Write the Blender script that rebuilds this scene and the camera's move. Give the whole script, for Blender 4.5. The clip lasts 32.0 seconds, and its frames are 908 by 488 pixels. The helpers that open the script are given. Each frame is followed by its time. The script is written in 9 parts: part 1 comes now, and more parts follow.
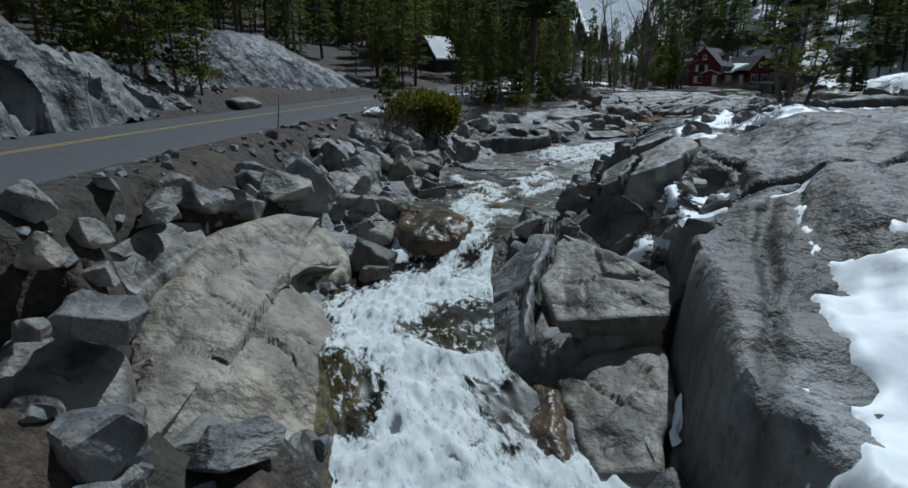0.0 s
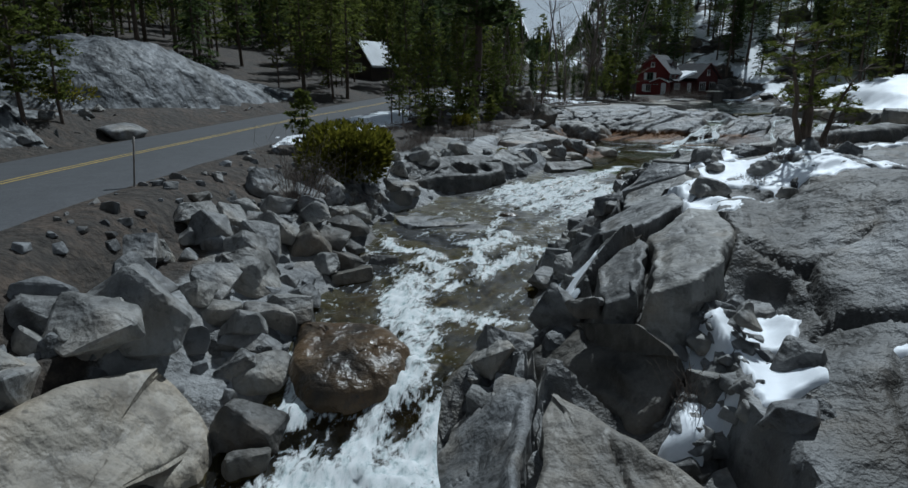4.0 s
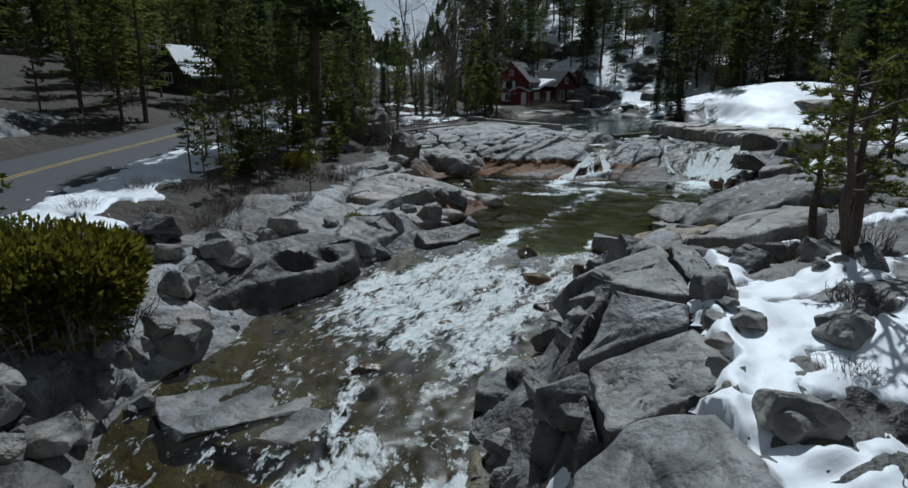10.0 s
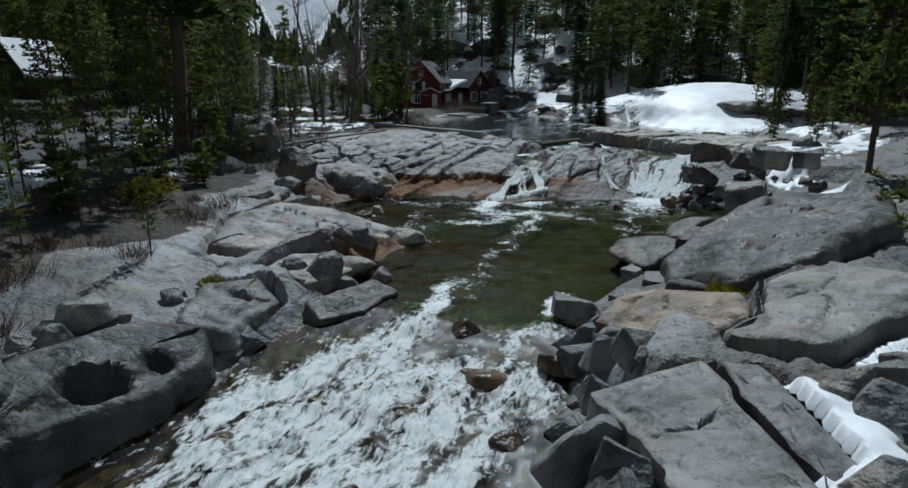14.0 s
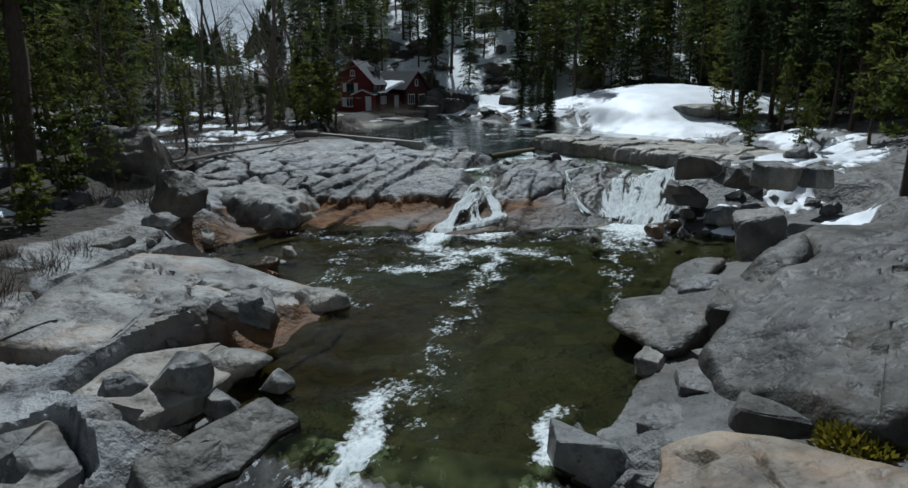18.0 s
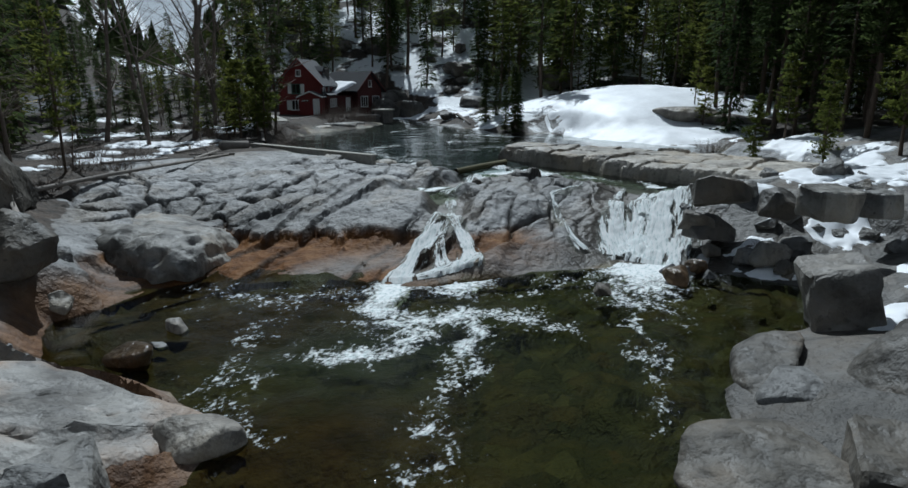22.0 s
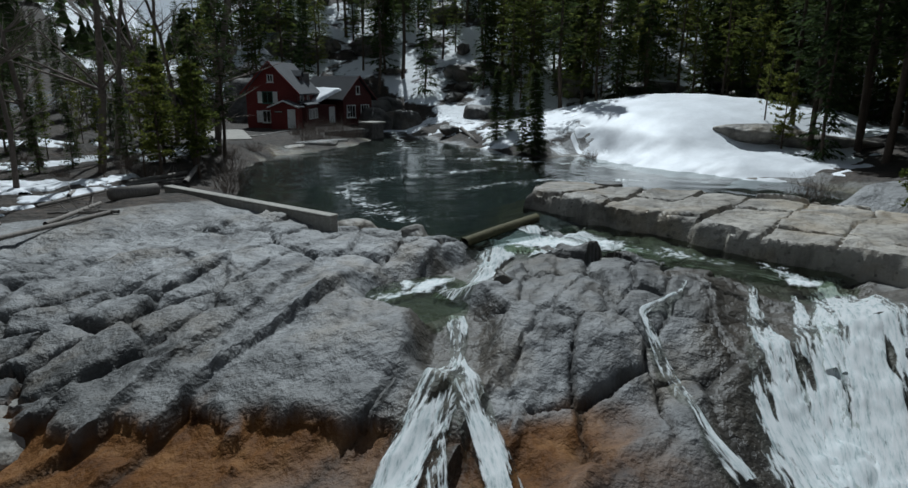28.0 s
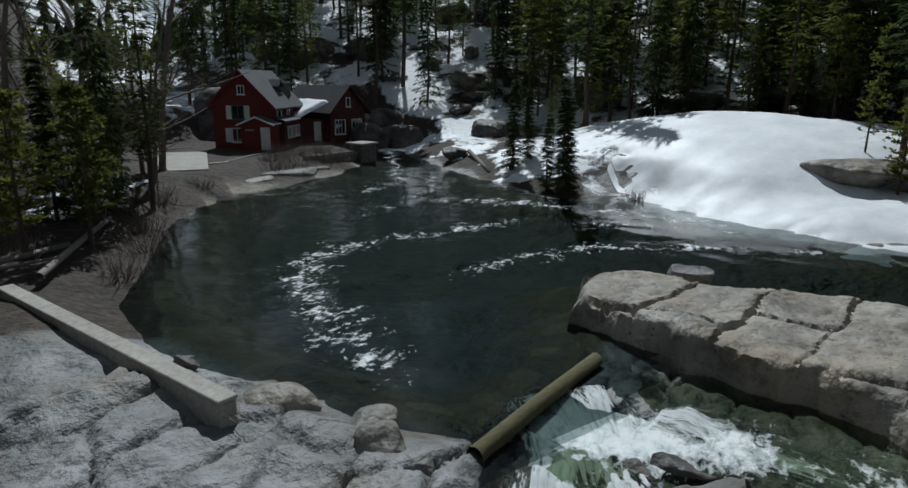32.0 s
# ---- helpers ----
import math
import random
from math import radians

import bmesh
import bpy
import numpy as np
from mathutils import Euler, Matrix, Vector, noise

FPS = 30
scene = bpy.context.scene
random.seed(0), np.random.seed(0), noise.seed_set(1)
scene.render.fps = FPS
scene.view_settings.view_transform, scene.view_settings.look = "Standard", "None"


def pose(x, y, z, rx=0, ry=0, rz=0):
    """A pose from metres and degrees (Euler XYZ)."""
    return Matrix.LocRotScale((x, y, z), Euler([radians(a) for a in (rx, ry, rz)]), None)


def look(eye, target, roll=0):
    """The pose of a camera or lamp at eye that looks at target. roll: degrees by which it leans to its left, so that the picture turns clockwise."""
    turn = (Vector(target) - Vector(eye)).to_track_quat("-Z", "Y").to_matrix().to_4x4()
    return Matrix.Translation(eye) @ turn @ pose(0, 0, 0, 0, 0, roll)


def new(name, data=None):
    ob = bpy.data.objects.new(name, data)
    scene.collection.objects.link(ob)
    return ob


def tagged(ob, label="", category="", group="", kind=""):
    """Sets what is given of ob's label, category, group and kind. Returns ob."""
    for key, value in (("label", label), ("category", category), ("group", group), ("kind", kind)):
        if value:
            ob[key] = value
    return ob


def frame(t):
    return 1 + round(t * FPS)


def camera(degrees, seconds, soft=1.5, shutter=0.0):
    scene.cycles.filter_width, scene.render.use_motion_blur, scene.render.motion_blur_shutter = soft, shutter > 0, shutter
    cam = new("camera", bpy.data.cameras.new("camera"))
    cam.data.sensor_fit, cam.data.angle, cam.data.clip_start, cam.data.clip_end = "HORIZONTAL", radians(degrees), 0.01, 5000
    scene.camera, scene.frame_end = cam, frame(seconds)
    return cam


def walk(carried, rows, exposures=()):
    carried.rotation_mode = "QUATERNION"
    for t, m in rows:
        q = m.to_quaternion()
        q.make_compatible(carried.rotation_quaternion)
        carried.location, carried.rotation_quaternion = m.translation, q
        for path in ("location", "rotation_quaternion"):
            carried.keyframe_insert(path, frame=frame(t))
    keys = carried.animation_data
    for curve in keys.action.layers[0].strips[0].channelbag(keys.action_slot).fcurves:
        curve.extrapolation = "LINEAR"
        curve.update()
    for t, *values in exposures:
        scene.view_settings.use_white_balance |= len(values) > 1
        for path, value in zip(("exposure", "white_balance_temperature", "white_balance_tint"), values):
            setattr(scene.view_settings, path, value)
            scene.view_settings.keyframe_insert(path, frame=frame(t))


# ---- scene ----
cam = camera(71.8, 32.0)
METRES, EYE, TILT, LEAN, TURN = 72.0, 10.8, -14.9, 0.0, 0.0
ROWS = [
    (0.0, 0.0, 0.0, 0.0, 0.0, 0.0, -0.0),
    (0.5, 0.0002, 0.0127, 0.006, -1.54, -0.01, 0.39),
    (1.0, 0.001, 0.0256, 0.0116, -2.96, -0.02, 0.71),
    (1.5, 0.0019, 0.0393, 0.0169, -3.65, -0.01, 0.84),
    (2.0, 0.0027, 0.0537, 0.0219, -3.91, -0.02, 0.9),
    (2.5, 0.0039, 0.0681, 0.0269, -4.09, -0.04, 0.95),
    (3.0, 0.005, 0.0822, 0.0323, -4.29, -0.04, 0.98),
    (3.5, 0.0061, 0.0957, 0.0392, -4.54, -0.05, 1.01),
    (5.5, 0.0117, 0.1495, 0.071, -8.01, -0.07, 2.03),
    (6.0, 0.0148, 0.1644, 0.0766, -9.21, -0.14, 2.36),
    (6.5, 0.0176, 0.1789, 0.0819, -10.48, -0.21, 2.62),
    (7.0, 0.0206, 0.1934, 0.0869, -11.74, -0.25, 2.92),
    (7.5, 0.0236, 0.2077, 0.0906, -12.18, -0.28, 3.01),
    (8.0, 0.0265, 0.2215, 0.0952, -12.5, -0.32, 3.06),
    (8.5, 0.0294, 0.2351, 0.0999, -12.99, -0.37, 3.19),
    (9.0, 0.033, 0.2485, 0.1047, -15.03, -0.49, 3.8),
    (9.5, 0.0361, 0.262, 0.1088, -17.1, -0.62, 4.27),
    (10.0, 0.0401, 0.2755, 0.1127, -17.94, -0.7, 4.47),
    (10.5, 0.0444, 0.2893, 0.1163, -18.69, -0.76, 4.66),
    (11.0, 0.0484, 0.3029, 0.1198, -19.48, -0.84, 4.84),
    (11.5, 0.0525, 0.3164, 0.1236, -20.31, -0.91, 5.04),
    (12.0, 0.0573, 0.3295, 0.127, -21.43, -1.01, 5.42),
    (12.5, 0.0626, 0.3418, 0.1305, -22.68, -1.13, 5.71),
    (13.0, 0.0684, 0.3541, 0.134, -23.86, -1.23, 5.94),
    (13.5, 0.074, 0.3668, 0.1374, -24.9, -1.35, 6.15),
    (14.0, 0.0797, 0.3796, 0.141, -26.0, -1.46, 6.4),
    (14.5, 0.0857, 0.3923, 0.1446, -27.0, -1.56, 6.64),
    (15.0, 0.092, 0.4047, 0.1481, -27.98, -1.68, 6.9),
    (15.5, 0.0983, 0.4168, 0.1514, -28.97, -1.79, 7.13),
    (17.5, 0.1251, 0.4633, 0.1626, -30.42, -1.88, 7.43),
    (18.0, 0.1316, 0.474, 0.1655, -31.51, -2.01, 7.65),
    (18.5, 0.1384, 0.4848, 0.1682, -32.61, -2.12, 7.9),
    (19.0, 0.1451, 0.4958, 0.171, -33.29, -2.19, 8.02),
    (19.5, 0.1523, 0.5067, 0.1737, -33.54, -2.21, 8.11),
    (20.0, 0.1596, 0.5174, 0.1765, -33.71, -2.22, 8.12),
    (20.5, 0.1667, 0.5281, 0.1792, -33.72, -2.22, 8.09),
    (21.0, 0.1742, 0.5391, 0.1823, -34.31, -2.3, 8.24),
    (21.5, 0.1818, 0.5504, 0.1851, -35.19, -2.42, 8.43),
    (22.0, 0.1891, 0.5616, 0.1877, -35.27, -2.43, 8.46),
    (22.5, 0.1963, 0.5725, 0.1907, -35.26, -2.42, 8.5),
    (23.0, 0.2041, 0.5839, 0.1936, -35.26, -2.43, 8.5),
    (23.5, 0.2126, 0.596, 0.1968, -35.25, -2.41, 8.51),
    (24.0, 0.2217, 0.6089, 0.2002, -35.25, -2.38, 8.48),
    (24.5, 0.2311, 0.6215, 0.2033, -35.22, -2.37, 8.49),
    (26.5, 0.2698, 0.673, 0.2197, -35.23, -2.29, 8.44),
    (27.0, 0.2804, 0.6865, 0.2256, -35.21, -2.29, 8.44),
    (27.5, 0.2913, 0.7006, 0.2318, -35.22, -2.31, 8.4),
    (28.0, 0.3029, 0.7154, 0.2376, -35.21, -2.32, 8.4),
    (28.5, 0.3148, 0.7306, 0.2433, -35.2, -2.34, 8.38),
    (29.0, 0.327, 0.746, 0.2493, -35.18, -2.35, 8.38),
    (29.5, 0.3392, 0.7612, 0.2571, -35.17, -2.38, 8.39),
    (30.0, 0.3514, 0.7763, 0.2641, -35.15, -2.38, 8.38),
    (30.5, 0.3637, 0.792, 0.2706, -35.14, -2.39, 8.34),
    (31.0, 0.3761, 0.808, 0.2768, -35.13, -2.4, 8.31),
    (31.5, 0.3889, 0.824, 0.2824, -34.96, -2.39, 8.26),
    (32.0, 0.4012, 0.84, 0.2887, -34.6, -2.35, 8.12),
]
walk(cam, [(t, pose(0, 0, EYE, TILT, LEAN, TURN) @ pose(METRES * x, METRES * y, METRES * z, 90 + pitch, roll, yaw)) for t, x, y, z, yaw, pitch, roll in ROWS], [(0.0, -0.82, 5300, 3), (10.0, -0.84, 5450, 4), (17.0, -0.80, 5450, 4), (23.0, -0.70, 5450, 4), (28.0, -0.86, 5550, 4), (32.0, -0.88, 5650, 5)])

# ---------------- light ----------------
SUN_AZ, SUN_EL = 30.0, 50.0        # degrees clockwise from +y, and above the horizon
sun = new("sun", bpy.data.lights.new("sun", "SUN"))
sun.data.energy, sun.data.angle, sun.data.color = 5.6, radians(0.55), (1.0, 0.965, 0.90)
_s = Vector((math.sin(radians(SUN_AZ)) * math.cos(radians(SUN_EL)), math.cos(radians(SUN_AZ)) * math.cos(radians(SUN_EL)), math.sin(radians(SUN_EL))))
sun.matrix_world = look(_s * 100, (0, 0, 0))
world = bpy.data.worlds.new("sky")
scene.world = world
world.use_nodes = True
_n, _l = world.node_tree.nodes, world.node_tree.links
_bg = _n["Background"]
_sky = _n.new("ShaderNodeTexSky")
_sky.sky_type, _sky.sun_disc = "NISHITA", False
_sky.sun_elevation, _sky.sun_rotation, _sky.altitude = radians(SUN_EL), radians(SUN_AZ), 2000
_tc, _map = _n.new("ShaderNodeTexCoord"), _n.new("ShaderNodeMapping")
_map.inputs["Scale"].default_value = (1.0, 1.0, 3.2)
_cl, _cr, _mx = _n.new("ShaderNodeTexNoise"), _n.new("ShaderNodeValToRGB"), _n.new("ShaderNodeMix")
_cl.inputs["Scale"].default_value, _cl.inputs["Detail"].default_value = 2.6, 7
_cr.color_ramp.elements[0].position, _cr.color_ramp.elements[1].position = 0.50, 0.62
_mx.data_type = "RGBA"
_mx.inputs["B"].default_value = (36, 37, 37.5, 1)
_l.new(_tc.outputs["Generated"], _map.inputs["Vector"])
_l.new(_map.outputs["Vector"], _cl.inputs["Vector"])
_l.new(_cl.outputs["Fac"], _cr.inputs["Fac"])
_sep, _low, _sum = _n.new("ShaderNodeSeparateXYZ"), _n.new("ShaderNodeMapRange"), _n.new("ShaderNodeMath")
_low.inputs["From Min"].default_value, _low.inputs["From Max"].default_value, _low.inputs["To Min"].default_value, _low.inputs["To Max"].default_value = 0.08, 0.36, 0.95, 0.0
_sum.operation, _sum.use_clamp = "ADD", True
_l.new(_tc.outputs["Generated"], _sep.inputs[0])
_l.new(_sep.outputs["Z"], _low.inputs["Value"])
_l.new(_low.outputs[0], _sum.inputs[0])
_l.new(_cr.outputs["Color"], _sum.inputs[1])
_l.new(_sum.outputs[0], _mx.inputs["Factor"])
_l.new(_sky.outputs["Color"], _mx.inputs["A"])
_l.new(_mx.outputs["Result"], _bg.inputs["Color"])
_bg.inputs["Strength"].default_value = 0.020


# ---------------- numeric helpers ----------------
def vnoise(x, y, seed=0):
    """Smooth value noise in -1..1 on arrays."""
    x, y = np.asarray(x, float), np.asarray(y, float)
    xi, yi = np.floor(x).astype(np.int64), np.floor(y).astype(np.int64)
    fx, fy = x - xi, y - yi
    fx, fy = fx * fx * (3 - 2 * fx), fy * fy * (3 - 2 * fy)

    def h(i, j):
        n = (i * 374761393 + j * 668265263 + seed * 1442695041) & 0x7FFFFFFF
        n = ((n ^ (n >> 13)) * 1274126177) & 0x7FFFFFFF
        return ((n ^ (n >> 16)) & 0xFFFF) / 32767.5 - 1

    a = h(xi, yi) * (1 - fx) + h(xi + 1, yi) * fx
    b = h(xi, yi + 1) * (1 - fx) + h(xi + 1, yi + 1) * fx
    return a * (1 - fy) + b * fy


def fbm(x, y, seed=0, octaves=4):
    out, a = 0, 1.0
    for k in range(octaves):
        out = out + a * vnoise(np.asarray(x) * 2.03 ** k + 17.3 * k, np.asarray(y) * 2.03 ** k - 9.1 * k, seed + k)
        a *= 0.5
    return out


def hash1(i, j, seed=0):
    n = (np.asarray(i, np.int64) * 374761393 + np.asarray(j, np.int64) * 668265263 + seed * 1442695041) & 0x7FFFFFFF
    n = ((n ^ (n >> 13)) * 1274126177) & 0x7FFFFFFF
    return ((n ^ (n >> 16)) & 0xFFFF) / 65535.0


def step01(t):
    t = np.clip(t, 0, 1)
    return t * t * (3 - 2 * t)


def along(line, x, y):
    """Nearest point of a polyline of (x, y, value, ...): distance, side (+ on its right), interpolated values."""
    line = np.array(line, float)
    best = np.full(np.shape(x), 1e9)
    side = np.zeros(np.shape(x))
    vals = np.zeros(np.shape(x) + (line.shape[1] - 2,))
    for a, b in zip(line[:-1], line[1:]):
        dx, dy = b[0] - a[0], b[1] - a[1]
        t = np.clip(((x - a[0]) * dx + (y - a[1]) * dy) / (dx * dx + dy * dy), 0, 1)
        px, py = x - a[0] - t * dx, y - a[1] - t * dy
        d = np.hypot(px, py)
        m = d < best
        best = np.where(m, d, best)
        side = np.where(m, np.sign(px * dy - py * dx), side)
        vals = np.where(m[..., None], a[2:] + t[..., None] * (b[2:] - a[2:]), vals)
    return best, side, vals


def in_polygon(poly, x, y):
    """Signed distance to a closed outline: positive inside."""
    d, _, _ = along([(*p, 0) for p in poly] + [(*poly[0], 0)], x, y)
    inside = np.zeros(np.shape(x), bool)
    for (x0, y0), (x1, y1) in zip(poly, poly[1:] + poly[:1]):
        if y0 != y1:
            inside ^= ((y0 > y) != (y1 > y)) & (x < (x1 - x0) * (y - y0) / (y1 - y0) + x0)
    return np.where(inside, d, -d)


# ---------------- plan ----------------
ROAD = [(-14.4, -60, 8.45), (-14.3, 5, 8.45), (-14.0, 15, 8.45), (-13.6, 24, 8.45), (-12.8, 32, 8.47), (-11.6, 39, 8.52), (-10.1, 46, 8.62), (-8.3, 53, 8.78),
        (-6.3, 59.5, 8.98), (-2.8, 69, 9.2), (0.6, 79.5, 9.5), (5, 92, 9.9), (12, 108, 10.6), (24, 132, 12), (60, 190, 16)]
ROAD_HALF = 4.0
RIVER = [  # x, y, water level, half width
    (0.5, -8, 2.2, 4.0), (0.6, 7.5, 2.7, 3.4), (0.3, 10.6, 2.95, 3.0), (-0.3, 12.7, 3.4, 2.2), (-0.9, 14.1, 4.0, 1.8), (-1.5, 16.4, 4.14, 2.3), (-1.4, 19.4, 4.22, 2.3),
    (-1.0, 21.0, 4.5, 2.0), (-0.6, 22.4, 5.2, 1.9), (-0.2, 23.6, 5.38, 2.1), (0.7, 25.0, 5.42, 3.0), (1.9, 28.3, 5.45, 3.3), (2.9, 31.6, 5.7, 3.6), (4.0, 35.5, 5.78, 4.3),
    (6.2, 38.3, 5.85, 4.6), (9.6, 41.3, 6.05, 4.6), (12.4, 44.2, 6.35, 4.2), (14.6, 46.4, 6.5, 3.8), (17.5, 49.5, 6.5, 4.0)]
POOL_Z, LAKE_Z = 6.5, 8.2
POOL = [(12.3, 49), (11.6, 50.4), (14.3, 52.2), (16.4, 54), (16.0, 57), (14, 60.5), (14.4, 63.4), (19.2, 65.2), (22, 62.9), (24.6, 60.6), (27.5, 59.6), (30.7, 58.2),
        (33.2, 58.2), (34.6, 55.6), (35.6, 52.3), (33, 50.6), (26.5, 50), (22.4, 46.6), (18.6, 44.2), (15.5, 45)]
LAKE = [(35.9, 73.0), (34.9, 74.4), (33.2, 78), (31.9, 82), (32.2, 86), (34.5, 93), (36.7, 99), (40.4, 104.2), (46, 106.3), (51.5, 109.8), (58.5, 119), (66, 132), (68, 130),
        (61, 117.3), (57.4, 103), (57.4, 97), (56.4, 94), (56.2, 91.4), (57.8, 90.4), (61, 91), (60.2, 84), (60.5, 78), (61, 73), (60, 68), (54, 68.5), (49.6, 72.5), (48.6, 76.4), (45.6, 78), (42.6, 75.2), (40.4, 73.6)]
# lines of known height across the land
LAND = [
    [(-9.4, -60, 8.0), (-9.4, 4, 8.0), (-9.2, 14, 8.05), (-8.9, 24, 8.1), (-8.0, 32, 8.15), (-6.4, 40, 8.25), (-4.4, 47, 8.45), (-1.8, 54, 8.65), (2.0, 61, 8.7), (8, 72, 9.0), (16, 90, 9.2)],
    [(-6.6, -60, 6.0), (-6.6, 6, 6.2), (-6.6, 14, 6.6), (-6.0, 21, 6.9), (-5.0, 28, 6.9), (-3.4, 34, 7.1), (-1.4, 40, 7.4), (2.0, 46, 7.5), (5.4, 52, 7.9), (6.6, 60, 8.2)],
    [(-3.9, -60, 4.2), (-4.0, 8, 4.3), (-4.6, 14, 4.6), (-4.3, 20, 4.8), (-3.6, 26, 5.9), (-2.0, 33, 6.4), (0.2, 39, 6.8), (4.2, 43.2, 7.0), (7.6, 49.5, 7.5), (11, 54, 7.7), (9.5, 60, 7.9), (11, 67, 8.2)],
    [(-8.1, -60, 6.4), (-8.1, 4, 6.4), (-8.1, 13.5, 6.7)],
    [(17, 71, 8.4), (22, 71, 8.5), (27, 71, 8.6), (31, 71, 8.7), (33.6, 69.5, 8.3), (37, 66.5, 8.1), (41, 64.8, 8.0)],
    [(24, 80, 8.9), (28, 84, 9.0), (29.5, 92, 8.9), (32.5, 100, 9.1), (38, 108, 9.4), (46, 113, 9.8), (56, 122, 10.2), (62, 132, 11)],
    [(7.8, -60, 5.4), (7.8, 9, 5.9), (8.0, 13, 6.6), (9.8, 18.5, 8.0), (11.0, 26, 8.5), (13, 33, 8.9), (18, 38.5, 9.0), (24, 41.6, 8.9), (32, 46, 8.8), (40, 51.5, 9.1), (45, 58, 9.2)],
    [(3.2, 22.6, 5.6), (4.6, 25, 5.7), (6.2, 28, 5.85), (7.6, 32, 6.2), (9.5, 35.4, 6.5), (13, 38.6, 6.8), (17, 42, 6.9)],
    [(6.2, 21.4, 7.7), (7.2, 24.5, 8.1), (8.5, 28, 8.2), (10.3, 32, 8.5), (12.5, 35.2, 8.6), (16, 37.6, 8.9)],
    [(24, -60, 9.4), (22, 10, 9.4), (26, 24, 10.4), (36, 36, 10.6), (52, 46, 11.0), (66, 58, 10.6), (80, 70, 11)],
    [(9.6, 13, 7.5), (10.7, 17.6, 8.5), (13.2, 22.4, 9.35), (14.6, 26, 9.3), (16.5, 31, 9.5)],
    [(6.9, 15.2, 6.5), (8.7, 17.0, 7.7), (10.4, 22.8, 8.6)],
    [(63, 73, 9.0), (64, 84, 9.2), (64.5, 92, 9.0), (61, 99, 8.9), (62, 106, 9.2), (66, 118, 10)],
    [(-23, -60, 9.6), (-22, 30, 9.6), (-18, 60, 10.0), (-10, 90, 11), (0, 115, 12), (20, 150, 14)],
]
DOME = [(19.0, 66.0, 6.5), (21.8, 64.6, 6.5), (23.6, 62.4, 6.5), (25.3, 60.6, 6.5), (28.8, 59.1, 6.5), (31.7, 58.5, 6.5), (20.2, 69.8, 7.1), (22.4, 68.5, 7.2), (23.3, 67.1, 6.9), (24.9, 65.3, 6.95),
        (26.9, 65.0, 7.4), (25.5, 67.8, 7.6), (29.1, 66.7, 8.3), (31.3, 63.4, 7.5), (33.2, 64.0, 8.2), (33.4, 60.4, 6.9), (36.9, 65.2, 8.5), (36.7, 68.1, 8.4), (33.6, 66.3, 8.45), (30.2, 70.5, 8.4),
        (37.9, 64.2, 8.2), (24.8, 75.3, 8.4), (22.0, 73.6, 8.0), (27.5, 76.0, 8.6), (31.0, 76.5, 8.8), (28.0, 82.0, 9.0), (40.7, 70.5, 8.0), (42.2, 64.5, 7.9), (38.4, 60.0, 7.3), (36.0, 57.6, 6.6), (17.0, 70.0, 7.6), (18.0, 75.0, 8.6)]


def spline_through(points):
    """The smooth sheet through scattered heights, as a function of arrays x, y."""
    q = np.array(points, float)

    def kernel(r):
        return r * r * np.log(r + 1e-9)

    n = len(q)
    m = np.zeros((n + 3, n + 3))
    m[:n, :n] = kernel(np.hypot(q[:, None, 0] - q[None, :, 0], q[:, None, 1] - q[None, :, 1])) + 0.6 * np.eye(n)
    m[:n, n:] = np.c_[np.ones(n), q[:, :2]]
    m[n:, :n] = m[:n, n:].T
    w = np.linalg.solve(m, np.r_[q[:, 2], 0, 0, 0])

    def sheet_z(x, y):
        out = w[n] + w[n + 1] * x + w[n + 2] * y
        for k in range(n):
            out = out + w[k] * kernel(np.hypot(x - q[k, 0], y - q[k, 1]))
        return out
    return sheet_z


DOME_Z = spline_through(DOME)
CHANNELS = [  # x, y, level, half width: the spill from the timber, its two branches
    [(37.6, 73.2, 8.1, 1.3), (37.4, 71.6, 8.0, 1.3), (35.4, 70.4, 7.9, 1.0), (33.2, 69.6, 7.82, 1.2), (31.2, 69.4, 7.8, 1.3), (31.3, 67.0, 7.75, 0.7), (30.0, 65.4, 7.45, 0.6)],
    [(37.4, 71.8, 8.0, 1.2), (39.6, 70.0, 7.95, 1.0), (41.4, 67.4, 7.9, 1.1), (42.4, 64.6, 7.85, 1.3), (41.6, 62.6, 7.75, 1.5)]]
FALL_LEFT = [(31.3, 67.2), (29.6, 65.0), (27.6, 62.6), (25.6, 60.4)]
FALL_RIGHT = [(42.2, 64.2), (40.6, 62.4), (38.0, 60.4), (35.4, 58.4), (33.0, 57.0)]
GRAVEL_JOINT = [(3.4, 5.0, 0), (4.3, 7.7, 0), (5.5, 10.0, 0), (6.9, 13.0, 0), (8.2, 16.2, 0), (9.2, 17.8, 0), (10.6, 18.2, 0)]
GULLY = [(8.9, 19.0, 0), (9.4, 20.6, 0), (10.0, 22.6, 0), (10.7, 24.6, 0), (11.6, 26.2, 0), (13.0, 27.4, 0)]
